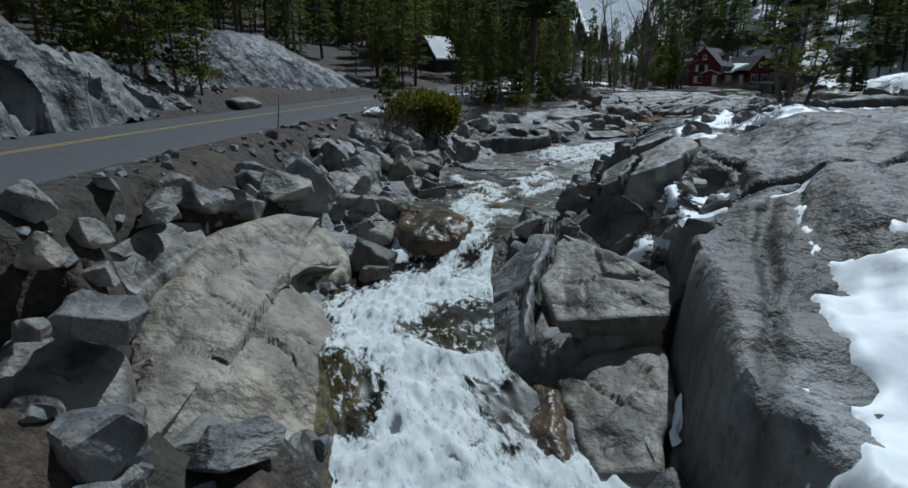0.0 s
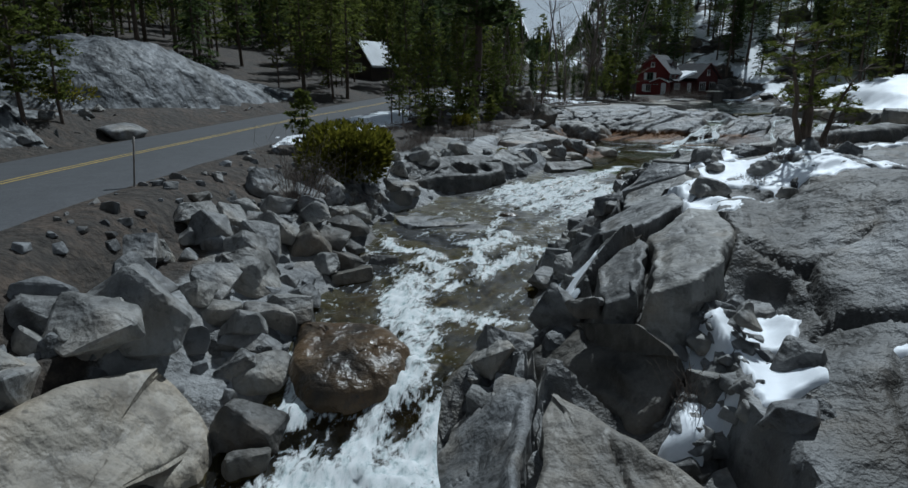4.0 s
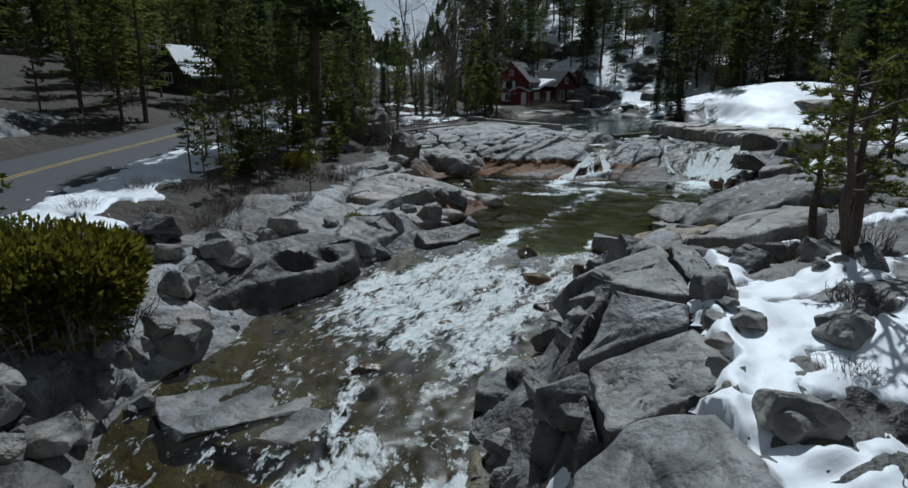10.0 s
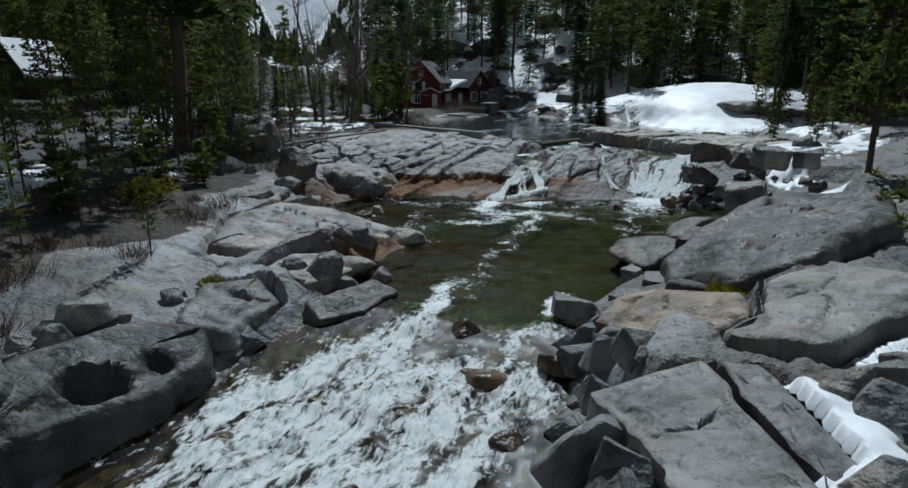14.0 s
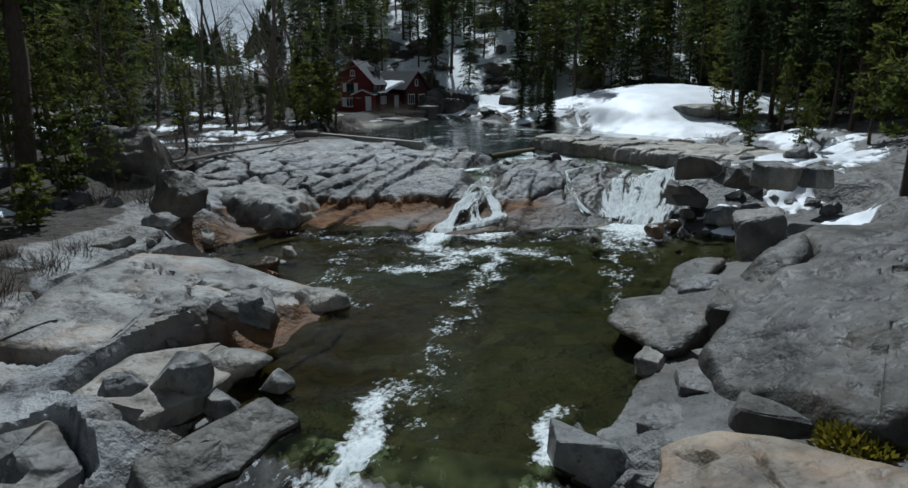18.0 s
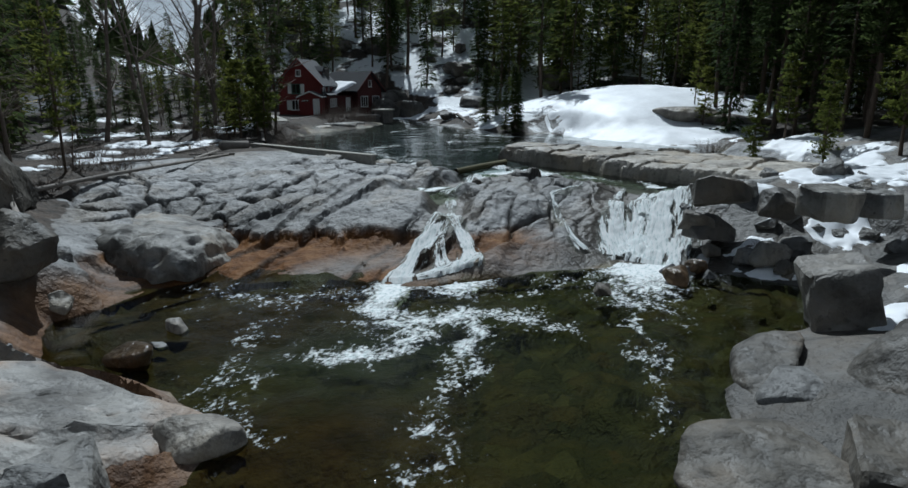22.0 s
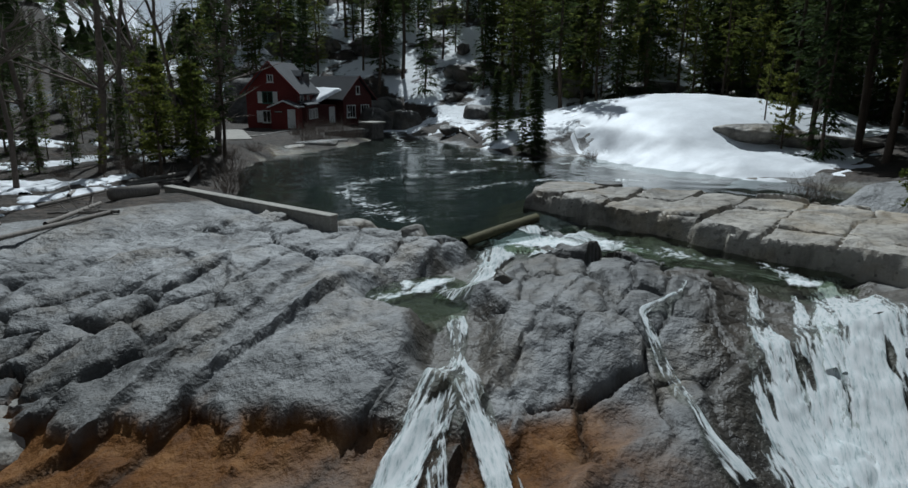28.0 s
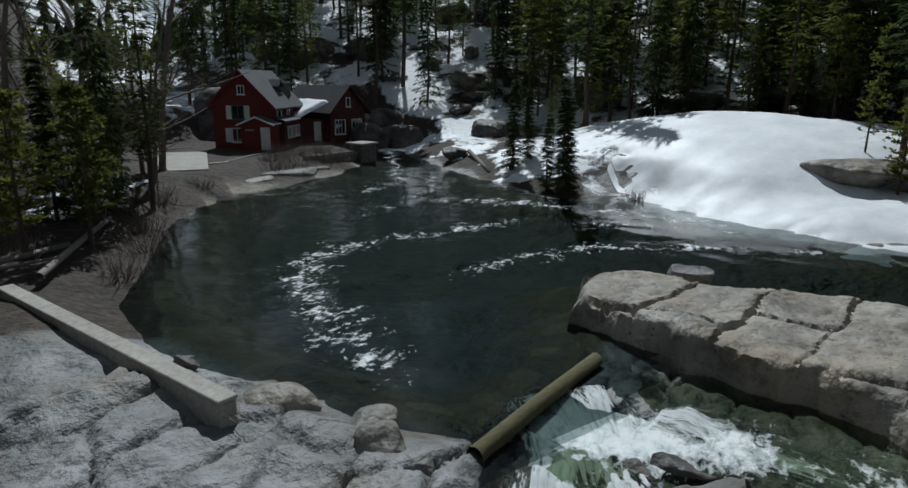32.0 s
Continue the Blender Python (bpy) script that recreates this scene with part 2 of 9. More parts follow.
CRAGS = [  # rim of (x, y, z), foot, material, bulge, flare, rounding, label
    ([(-7.3, 13.3, 5.5), (-7.5, 16.2, 6.3), (-6.9, 17.6, 6.6), (-5.8, 19.8, 6.6), (-4.8, 21.6, 6.0), (-3.7, 21.0, 5.1), (-3.5, 19.9, 4.7), (-4.6, 18.7, 4.7), (-3.3, 16.2, 4.3), (-2.0, 13.9, 3.5), (-3.0, 12.0, 3.0), (-3.6, 10.4, 3.0), (-5.8, 9.7, 4.2)],
     1.8, "tan", 0.45, 0.02, 0.35, "huge pale tan boulder sloping into the stream"),
    ([(-8.0, 13.6, 7.0), (-7.95, 16.4, 7.05), (-7.2, 17.4, 6.8), (-6.65, 16.5, 6.5), (-7.4, 13.7, 6.0)], 4.4, "pale", 0.1, 0.1, 0.12, "cracked pale slab below the road bank"),
    ([(-8.3, 10.8, 6.1), (-7.8, 11.5, 6.2), (-6.1, 10.9, 5.8), (-5.9, 9.8, 5.1), (-5.8, 8.8, 4.7), (-6.9, 8.2, 4.8), (-8.0, 9.0, 5.5)], 3.2, "grey", 0.25, 0.1, 0.2, "great grey boulder with chipped faces"),
    ([(2.8, 22.0, 5.35), (3.45, 20.9, 5.6), (2.3, 17.0, 5.25), (1.9, 14.8, 4.5), (1.3, 14.5, 3.7), (0.6, 16.0, 3.5), (0.45, 18.3, 3.6), (1.6, 21.0, 4.5)], 2.6, "grey", 0.05, 0.1, 0.12, "slanting grey slab beside the cascade"),
    ([(3.6, 20.0, 5.85), (5.0, 17.5, 5.75), (6.2, 15.9, 5.3), (5.5, 15.0, 4.95), (3.6, 14.9, 4.9), (2.65, 15.5, 4.6), (2.4, 16.9, 5.3)], 3.0, "tan", 0.12, -0.12, 0.12, "large wedge-shaped grey boulder with a flat top"),
    ([(2.6, 14.4, 3.5), (3.8, 15.2, 3.9), (5.4, 15.1, 4.1), (5.2, 13.4, 3.9), (4.1, 10.7, 3.4), (2.9, 11.0, 3.2), (2.7, 12.6, 3.4)], 1.6, "tan", 0.12, 0.1, 0.2, "low tan ledge with a melting snow patch"),
    ([(0.4, 13.6, 2.95), (2.0, 14.5, 3.45), (2.7, 13.8, 3.5), (2.6, 12.2, 3.3), (2.5, 10.9, 3.05), (0.9, 11.3, 2.8)], 1.4, "wet", 0.12, 0.25, 0.3, "brown wet ledge under a thin sheet of water"),
    ([(-2.2, 24.6, 5.72), (0.0, 24.4, 5.75), (0.8, 22.9, 5.7), (0.1, 21.4, 5.3), (-1.5, 21.5, 5.3), (-2.1, 22.8, 5.65)], 3.4, "wet", 0.14, 0.16, 0.3, "brown wet rock between two small falls"),
    ([(3.5, 22.2, 5.65), (4.9, 23.2, 6.0), (5.1, 21.4, 6.7), (5.7, 20.4, 7.1), (6.2, 19.4, 6.7), (5.2, 19.0, 5.8), (3.8, 21.0, 5.65)], 4.2, "dark", 0.1, 0.15, 0.2, "smooth dark rock flank above the stream"),
    ([(5.45, 23.3, 7.4), (7.0, 24.35, 7.9), (6.95, 23.6, 7.95), (5.65, 20.7, 7.6), (5.0, 21.2, 7.25)], 5.2, "grey", 0.05, 0.06, 0.1, "narrow grey granite block split by joints"),
    ([(7.15, 24.25, 8.0), (8.8, 25.5, 8.5), (9.5, 25.0, 8.5), (8.9, 23.2, 8.4), (7.6, 21.0, 8.2), (6.6, 20.4, 7.95), (5.85, 20.6, 7.7), (7.1, 23.5, 8.0)], 5.6, "grey", 0.08, 0.06, 0.1, "broad grey granite slab with pits"),
    ([(7.6, 29.1, 7.3), (6.75, 27.2, 7.4), (6.35, 25.3, 7.85), (7.2, 24.6, 8.2), (8.7, 25.75, 8.5), (9.2, 26.4, 8.5), (9.8, 28.5, 8.35), (9.0, 29.4, 7.9)], 5.0, "grey", 0.06, -0.02, 0.09, "flat pitted grey granite block above the stream"),
    ([(8.45, 29.5, 7.7), (9.3, 31.7, 7.75), (11.4, 31.1, 8.6), (11.2, 29.7, 8.4), (10.2, 29.2, 8.2)], 5.2, "grey", 0.05, 0.02, 0.09, "flat grey granite block split from its neighbour"),
    ([(9.2, 31.95, 7.8), (10.9, 33.35, 8.75), (11.8, 31.7, 8.85), (11.45, 31.25, 8.65)], 5.4, "grey", 0.04, 0.0, 0.09, "flat grey granite block between two joints"),
    ([(11.05, 33.5, 8.84), (12.8, 37.3, 7.95), (14.2, 36.1, 8.85), (12.65, 32.95, 8.9), (11.95, 31.85, 8.92)], 5.8, "grey", 0.05, -0.06, 0.09, "flat wedge of pitted grey granite"),
    ([(12.85, 32.95, 8.85), (14.4, 36.0, 8.85), (15.0, 35.5, 8.85), (13.6, 33.0, 8.8)], 7.4, "grey", 0.03, 0.05, 0.08, "thin slab split from a granite wedge"),
    ([(17.6, 42.3, 7.5), (15.95, 41.1, 7.5), (15.75, 38.7, 7.95), (15.9, 37.6, 8.35), (16.7, 37.15, 8.8), (18.8, 38.9, 8.5), (18.9, 40.6, 8.0), (18.6, 41.9, 7.7)], 5.6, "ochre", 0.12, -0.05, 0.14, "tan-stained granite ledge above the rapids"),
    ([(16.0, 37.2, 8.7), (16.9, 36.95, 9.0), (19.0, 38.5, 8.9), (21.0, 38.3, 9.2), (20.4, 36.0, 9.6), (18.4, 34.9, 9.5), (16.1, 35.0, 9.2), (15.45, 36.4, 8.95)], 6.4, "grey", 0.1, 0.05, 0.15, "wide grey granite block beside the gnarled pines"),
    ([(23.6, 44.9, 8.4), (21.4, 44.2, 7.7), (20.4, 42.9, 7.5), (20.3, 41.2, 8.3), (19.7, 39.9, 8.4), (21.5, 38.7, 9.3), (26.1, 39.4, 9.6), (29.5, 41.5, 9.6), (28.0, 44.0, 9.3), (25.2, 44.9, 8.9)], 6.0, "dark", 0.25, 0.1, 0.3, "great flat-topped grey granite block beside the pool"),
    # The dark material stands in for shade on this boulder's near face.
    ([(0.2, 41.4, 7.0), (0.8, 43.2, 7.5), (3.0, 45.0, 7.6), (5.4, 46.2, 7.6), (6.9, 45.7, 7.3), (6.8, 44.6, 6.9), (5.5, 43.5, 6.8), (3.8, 42.6, 6.9), (2.3, 41.8, 6.9), (1.0, 41.0, 6.7)], 5.0, "dark", 0.15, 0.16, 0.2,
     "long dark-faced boulder with a pothole beside the rapids"),
    ([(6.2, 46.2, 7.4), (7.3, 45.5, 7.1), (9.2, 47.7, 6.95), (8.8, 49.0, 7.4), (7.0, 48.2, 7.7)], 5.4, "grey", 0.1, 0.05, 0.2, "hollowed grey rock ledge above the rapids"),
    ([(7.5, 52.6, 7.8), (9.0, 56.5, 8.0), (11.5, 59.0, 7.9), (14.0, 58.0, 7.55), (15.8, 56.0, 7.0), (16.6, 54.8, 6.7), (15.4, 54.2, 6.8), (13.6, 53.6, 7.1), (11.2, 53.0, 7.4), (9.6, 51.4, 7.6)], 5.7, "shore", 0.2, 0.12, 0.3, "pale worn rock shelf sloping into the pool"),
    ([(9.0, 49.9, 7.35), (10.4, 51.3, 7.4), (12.5, 52.1, 6.95), (13.2, 51.1, 6.8), (11.6, 49.4, 6.95), (10.2, 48.7, 7.05)], 5.6, "pale", 0.08, 0.1, 0.12, "broken pale rock step by the pool"),
    ([(9.9, 47.5, 6.9), (12.6, 48.7, 6.85), (13.1, 47.8, 6.65), (11.6, 46.8, 6.55), (10.1, 46.6, 6.6)], 5.4, "dark", 0.06, 0.08, 0.1, "low jagged dark ledge at the pool's outlet"),
]
FISSURE = [(3.6, 6, 0), (4.4, 10.5, 0), (5.3, 14.5, 0), (6.6, 19.2, 0)]


def joints(x, y, seed, along_u=2.6, along_v=1.5, turn=0.5, groove=0.16, rough=0.22, shingle=0.0, width=0.16, cracks=False, wander=0.5, plainness=0.45, cross=True, crisp=0.16):
    """Blocky relief of jointed granite: every block a little higher or lower and tilted, with grooves between."""
    c, s = math.cos(turn), math.sin(turn)
    wx, wy = x + wander * vnoise(x * 0.4, y * 0.4, seed + 1) + 0.07 * vnoise(x * 1.9, y * 1.9, seed + 5), y + wander * vnoise(x * 0.4 + 9, y * 0.4, seed + 2) + 0.07 * vnoise(x * 1.9 + 4, y * 1.9, seed + 6)
    u, v = (wx * c + wy * s) / along_u, (-wx * s + wy * c) / along_v
    v = v + 1.0 * vnoise(v * 0.43, v * 0 + seed, seed + 13)
    row = np.floor(v)
    u = u + hash1(row, row * 0 + 3, seed) * 0.8
    col = np.floor(u)
    fu, fv = u - col, v - row
    edge = np.minimum(fv, 1 - fv) * along_v
    if cross:
        edge = np.minimum(edge, np.minimum(fu, 1 - fu) * along_u)
    lift = (hash1(col, row, seed) - 0.5) * rough * 2 + (fu - 0.5) * (hash1(col, row, seed + 7) - 0.5) * rough * 2 + (fv - 0.5) * (hash1(col, row, seed + 8) - 0.5) * rough * 2
    lift = lift + shingle * (fv - step01((fv - 1 + crisp) / crisp) - 0.42)
    keep = plainness + (1 - plainness) * step01(1.5 * vnoise(x * 0.17, y * 0.17, seed + 11) + 0.45)
    cut = np.exp(-(edge / width) ** 2) * keep
    return (lift * keep - groove * cut, cut) if cracks else lift * keep - groove * cut


def cells(u, v, seed):
    """Nearest of scattered points: its lattice place, the way from it, and the distance to the border with the next one."""
    iu, iv = np.floor(u).astype(np.int64), np.floor(v).astype(np.int64)
    near, second = np.full(np.shape(u), 9.0), np.full(np.shape(u), 9.0)
    ci, cj, du, dv = iu, iv, u * 0.0, v * 0.0
    for a in (-1, 0, 1):
        for b in (-1, 0, 1):
            i, j = iu + a, iv + b
            x, y = u - i - 0.08 - 0.84 * hash1(i, j, seed), v - j - 0.08 - 0.84 * hash1(i, j, seed + 1)
            d = np.hypot(x, y)
            m = d < near
            second = np.where(m, near, np.minimum(second, d))
            near = np.where(m, d, near)
            ci, cj, du, dv = np.where(m, i, ci), np.where(m, j, cj), np.where(m, x, du), np.where(m, y, dv)
    return ci, cj, du, dv, second - near


def facets(x, y, seed, size_u, size_v, turn=0.0, step=0.1, tilt=0.2, groove=0.15, width=0.07, wander=0.25):
    """Broken rock: many-sided blocks, each a plane of its own height and tilt, parted by narrow cracks."""
    c, s = math.cos(turn), math.sin(turn)
    wx, wy = x + wander * vnoise(x * 0.5, y * 0.5, seed + 3) + 0.06 * vnoise(x * 2.3, y * 2.3, seed + 5), y + wander * vnoise(x * 0.5 + 7, y * 0.5, seed + 4) + 0.06 * vnoise(x * 2.3 + 3, y * 2.3, seed + 6)
    i, j, du, dv, border = cells((wx * c + wy * s) / size_u, (-wx * s + wy * c) / size_v, seed)
    lift = step * 2 * (hash1(i, j, seed + 7) - 0.5) + tilt * 2 * (du * (hash1(i, j, seed + 8) - 0.5) + dv * (hash1(i, j, seed + 9) - 0.5))
    keep = 0.35 + 0.65 * step01(0.6 + 1.2 * vnoise(x * 0.21, y * 0.21, seed + 12))
    cut = np.exp(-(border * min(size_u, size_v) * 0.6 / width) ** 2) * keep
    return lift * keep - groove * cut, cut


def height(x, y, zones=False, beds=True):
    """Height of the ground; with zones, also how far it is soil, river bed, snow cover and soaked rock."""
    x, y = np.asarray(x, float), np.asarray(y, float)
    top, weight = 0.0, 0.0
    for line in LAND + [[(a - 0.0, b, c) for a, b, c in ROAD]]:
        d, _, v = along(line, x, y)
        w = 1.0 / (d + 0.6) ** 3
        top, weight = top + w * v[..., 0], weight + w
    z = top / weight
    rd, rside, rv = along(ROAD, x, y)
    # hills
    s = 0.80 * x + 0.60 * y
    valley = 1 - 0.96 * np.exp(-((np.degrees(np.arctan2(x - 4, y - 20)) - 13.5) / 6.0) ** 2) * step01((np.hypot(x - 20, y - 50) - 60) / 40)
    z = z + valley * 0.34 * np.maximum(0, s - 124) ** 1.0 * step01((s - 118) / 30) * step01((x - 20) / 40)
    mu, mv = (x - 77) * 0.93 + (y - 93) * 0.36, -(x - 77) * 0.36 + (y - 93) * 0.93
    z = z + 3.4 * np.clip(1 - (mu / 18.0) ** 2 - (mv / 17.0) ** 2, 0, 1) ** 0.8
    left = np.where(rside < 0, rd, 0)
    z = z + valley * 0.22 * np.maximum(0, left - 9) * step01(left / 30)
    far = np.hypot(x - 20, y - 50)
    z = z + valley * 0.07 * np.maximum(0, far - 150)
    z = np.minimum(z, 130 + 20 * vnoise(x * 0.004, y * 0.004, 9))
    wild = step01((rd - 4.5) / 4)
    z = z + wild * (0.25 * fbm(x * 0.16, y * 0.16, 21, 4) + step01((far - 55) / 60) * 1.6 * fbm(x * 0.03, y * 0.03, 31, 4))
    # bare granite
    ix = along(RIVER, x, y)
    pool, lake = in_polygon(POOL, x, y), in_polygon(LAKE, x, y)
    dome = step01((y - 0.1 * x - 55) / 4) * step01((82 - y) / 4) * step01((x - 13) / 4) * step01((53 - x) / 4)
    z = z + dome * (np.clip(DOME_Z(x, y), 6.2, 9.2) - z)
    right = step01((ix[1] * ix[0] - 2) / 3) * step01((58 - y) / 6)
    shelf = step01((4.5 - np.abs(x - 0.6 * (y - 51) - 9)) / 3) * step01((y - 40) / 4) * step01((68 - y) / 5)
    granite = np.clip(np.maximum(np.maximum(dome, right), shelf), 0, 1) * wild
    j1, c1 = joints(x, y, 3, 40.0, 1.45, 0.56, 0.30, 0.08, -0.46, 0.07, True, 0.5, 0.6, False, 0.09)
    j2, c2 = facets(x, y, 5, 4.6, 3.2, 0.55, 0.09, 0.22, 0.22, 0.07)
    j3, c3 = facets(x, y, 6, 2.4, 1.3, 0.56, 0.14, 0.26, 0.30, 0.07)
    broken = np.clip(step01((x - 28.5) / 3) + step01((y - 0.35 * x - 60.5) / 3), 0, 1)
    block = 0.06 + 0.94 * broken
    j1, c1 = j1 * (1 - 0.8 * broken), c1 * (1 - 0.7 * broken)
    pits = np.clip(fbm(x * 2.6, y * 2.6, 43, 2) - 0.75, 0, 1)
    z = z + granite * (dome * (j1 + block * j3) + (1 - dome) * j2 + (0.12 + 0.05 * dome) * fbm(x * 0.5, y * 0.5, 41, 5) + 0.03 * fbm(x * 3, y * 3, 44, 4) - 0.10 * pits)
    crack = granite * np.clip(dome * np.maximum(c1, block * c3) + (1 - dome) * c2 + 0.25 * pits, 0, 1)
    # grey sheet of the dome ends in a step above its stained foot
    sill = POOL_Z + 0.72 + 0.3 * vnoise(x * 0.45, y * 0.45, 69) + 0.12 * vnoise(x * 1.3, y * 1.3, 74)
    z = z - 0.26 * dome * step01((30 - x) / 3) * step01((sill - z) / 0.06) * np.clip((z - POOL_Z) / 0.4, 0, 1)
    # road bed and its bank
    z = np.where(rd < 9, rv[..., 0] - 0.06 + (z - rv[..., 0] + 0.06) * step01((rd - ROAD_HALF - 0.7) / 2.6), z)
    # level ground round the house
    yard = step01((x - 35) / 4) * step01((66 - x) / 4) * step01((y - 104) / 4) * step01((140 - y) / 6)
    z = z + yard * (np.minimum(z, 9.1 + 0.08 * fbm(x * 0.5, y * 0.5, 76, 3)) - z)
    # running water
    zw, half = ix[2][..., 0], ix[2][..., 1]
    half = half + 0.45 * vnoise(x * 0.45, y * 0.45, 51)
    t = (ix[0] - half)
    bed = zw - 0.12 - 0.45 * np.clip(1 - (ix[0] / half) ** 2, 0, 1) + 0.26 * joints(x, y, 8, 1.7, 1.0, 0.9, 0.4, 0.6)
    bank = zw - 0.12 + (z - zw + 0.12) * step01((t + 0.15) / (1.5 + 0.5 * vnoise(x * 0.3, y * 0.3, 54)))
    z = np.where(t < 0, np.minimum(bed, z), np.minimum(bank, np.maximum(z, zw - 0.3)))
    wide = 1.7 - 0.7 * dome + 0.5 * vnoise(x * 0.35, y * 0.35, 55)
    fall = along([(a, b, 0) for a, b in FALL_RIGHT] + [(36.5, 55.0, 0)], x, y)[0]
    wide = np.maximum(wide, 6.0 * (1 - 0.7 * dome) * step01((7.0 - fall) / 3))
    p = -(pool + 0.5 * vnoise(x * 0.4, y * 0.4, 56))
    j4, c4 = facets(x, y, 12, 1.7, 1.0, 0.4, 0.45, 0.6, 0.5, 0.12)
    bed = POOL_Z - 0.26 - 0.7 * step01((-p - 1.5) / 6) + 0.3 * j4
    crack = np.where(p < 0, 0.8 * c4, crack)
    z = np.where(p < 0, np.minimum(bed, z), np.where(p < wide, POOL_Z - 0.1 + (z - POOL_Z + 0.1) * np.clip(p / wide, 0, 1) ** (0.75 + 0.5 * (1 - dome)), z))
    # low shore of boulders on the pool's sunny side
    z = np.where((p > 0) & (p < 7) & (x > 18) & (y < 53), np.minimum(z, POOL_Z + 0.05 + 0.3 * p + 0.8 * np.maximum(0, p - 4.5)), z)
    p = -(lake + 0.35 * vnoise(x * 0.4, y * 0.4, 57))
    wide = 1.6 + 2.0 * step01((y - 76) / 8)
    bed = LAKE_Z - 0.08 - 1.5 * step01(-p / 6)
    z = np.where(p < 0, np.minimum(bed, z), np.where(p < wide, LAKE_Z - 0.08 + (z - LAKE_Z + 0.08) * step01(p / wide), z))
    # spill channels through the dome
    for line in CHANNELS:
        d, _, v = along(line, x, y)
        low = v[..., 0] - 0.14
        z = np.where(d < v[..., 1] + 0.9, np.minimum(z, low + np.maximum(0, z - low) * step01((d - v[..., 1] * 0.75) / 0.9)), z)
    # foot of the block row at the pond
    foot = step01((x - 41.5) / 1.5) * step01((y - 57) / 3) * step01((79 - y) / 3) * step01((56 - x) / 3)
    z = np.where(lake < 0, np.minimum(z, 7.95 + (z - 7.95) * (1 - foot)), z)
    # low rock shelf between the stream and the crack
    low = 4.05 + 0.16 * np.maximum(0, y - 13) + 0.1 * fbm(x * 0.7, y * 0.7, 61, 3)
    fx = np.interp(y, [a[1] for a in FISSURE], [a[0] for a in FISSURE])
    z = np.where((y < 24) & (x > 0), np.minimum(z, low + np.maximum(0, z - low) * np.maximum(step01((x - fx + 0.1) / 0.5), step01((y - 18.5) / 3.5))), z)
    # the deep crack beside the first slab
    fd, _, _ = along(FISSURE, x, y)
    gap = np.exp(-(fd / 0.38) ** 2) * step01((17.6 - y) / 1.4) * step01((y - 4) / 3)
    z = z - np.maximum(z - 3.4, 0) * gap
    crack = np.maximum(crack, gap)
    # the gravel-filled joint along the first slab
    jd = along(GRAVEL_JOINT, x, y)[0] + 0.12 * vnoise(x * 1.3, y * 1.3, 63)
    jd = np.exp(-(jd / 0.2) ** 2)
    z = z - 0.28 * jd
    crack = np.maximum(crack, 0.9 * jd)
    pocket = np.exp(-(along([(6.6, 16.8, 0), (7.4, 18.6, 0), (8.3, 20.6, 0)], x, y)[0] / 1.0) ** 2)
    z = z - np.maximum(z - 6.6, 0) * pocket
    floor = np.exp(-(along([(5.7, 18.3, 0), (6.6, 19.4, 0), (7.4, 20.4, 0)], x, y)[0] / 0.8) ** 2)
    z = z + np.maximum(5.9 + 0.25 * (x - 6) - z, 0) * floor
    gl = np.exp(-(along(GULLY, x, y)[0] / 0.8) ** 2)
    z = z + gl * (0.55 * facets(x, y, 15, 1.0, 0.45, 1.2, 0.16, 0.3, 0.2, 0.07)[0] - 0.22)
    # the single blocks stand in beds of their own
    for rim, foot, *_ in (CRAGS if beds else ()):
        q = np.array(rim)
        near = (x > q[:, 0].min() - 0.4) & (x < q[:, 0].max() + 0.4) & (y > q[:, 1].min() - 0.4) & (y < q[:, 1].max() + 0.4)
        if near.any():
            xs, ys = x[near], y[near]
            (a, b, c), *_ = np.linalg.lstsq(np.c_[q[:, :2], np.ones(len(q))], q[:, 2], rcond=None)
            e = in_polygon([tuple(p[:2]) for p in rim], xs, ys)
            z[near] = np.where(e > -0.22, np.minimum(z[near], np.maximum(foot + 0.1, a * xs + b * ys + c - 0.75 * step01((e + 0.22) / 0.2))), z[near])
    if not zones:
        return z
    soil = np.clip(step01((8.6 - rd) / 1.6) * (y < 44) + step01((7.0 - rd) / 2.0) + (1 - granite) * step01((far - 30) / 25) * (lake < -1) + (1 - granite) * 0.75 * (rside < 0) * (left > 3), 0, 1) * (1 - dome)
    soil = np.maximum(soil, 0.9 * step01((0.55 * (y - 51) + 4.8 + 2.2 * fbm(x * 0.35, y * 0.35, 73, 4) - x) / 1.2) * (y > 43) * (y < 90) * (rside > 0))
    soil = np.maximum(soil, 1.0 * (y > 82) * (x < 58) * (lake < 0.1) * (rd > 5))
    under = np.maximum(np.maximum(step01((0.25 - t) / 0.5) * (y < 50), step01((pool + 0.2) / 0.5)), step01((lake + 0.2) / 0.5))
    bankside = np.clip(1.25 - np.hypot((x - 72) / 17, (y - 90) / 16), 0, 1) * 3 * (x > 59)
    snow = bankside + step01((s - 112) / 10) * (x > 38) * (lake < -3) + 0.2 * step01((far - 45) / 20) * (rd > 5) * step01((x + 12) / 8) * (y > 84) * (lake < -4) * (x < 45)
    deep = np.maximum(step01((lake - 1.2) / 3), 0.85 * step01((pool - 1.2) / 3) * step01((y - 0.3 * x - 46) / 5))
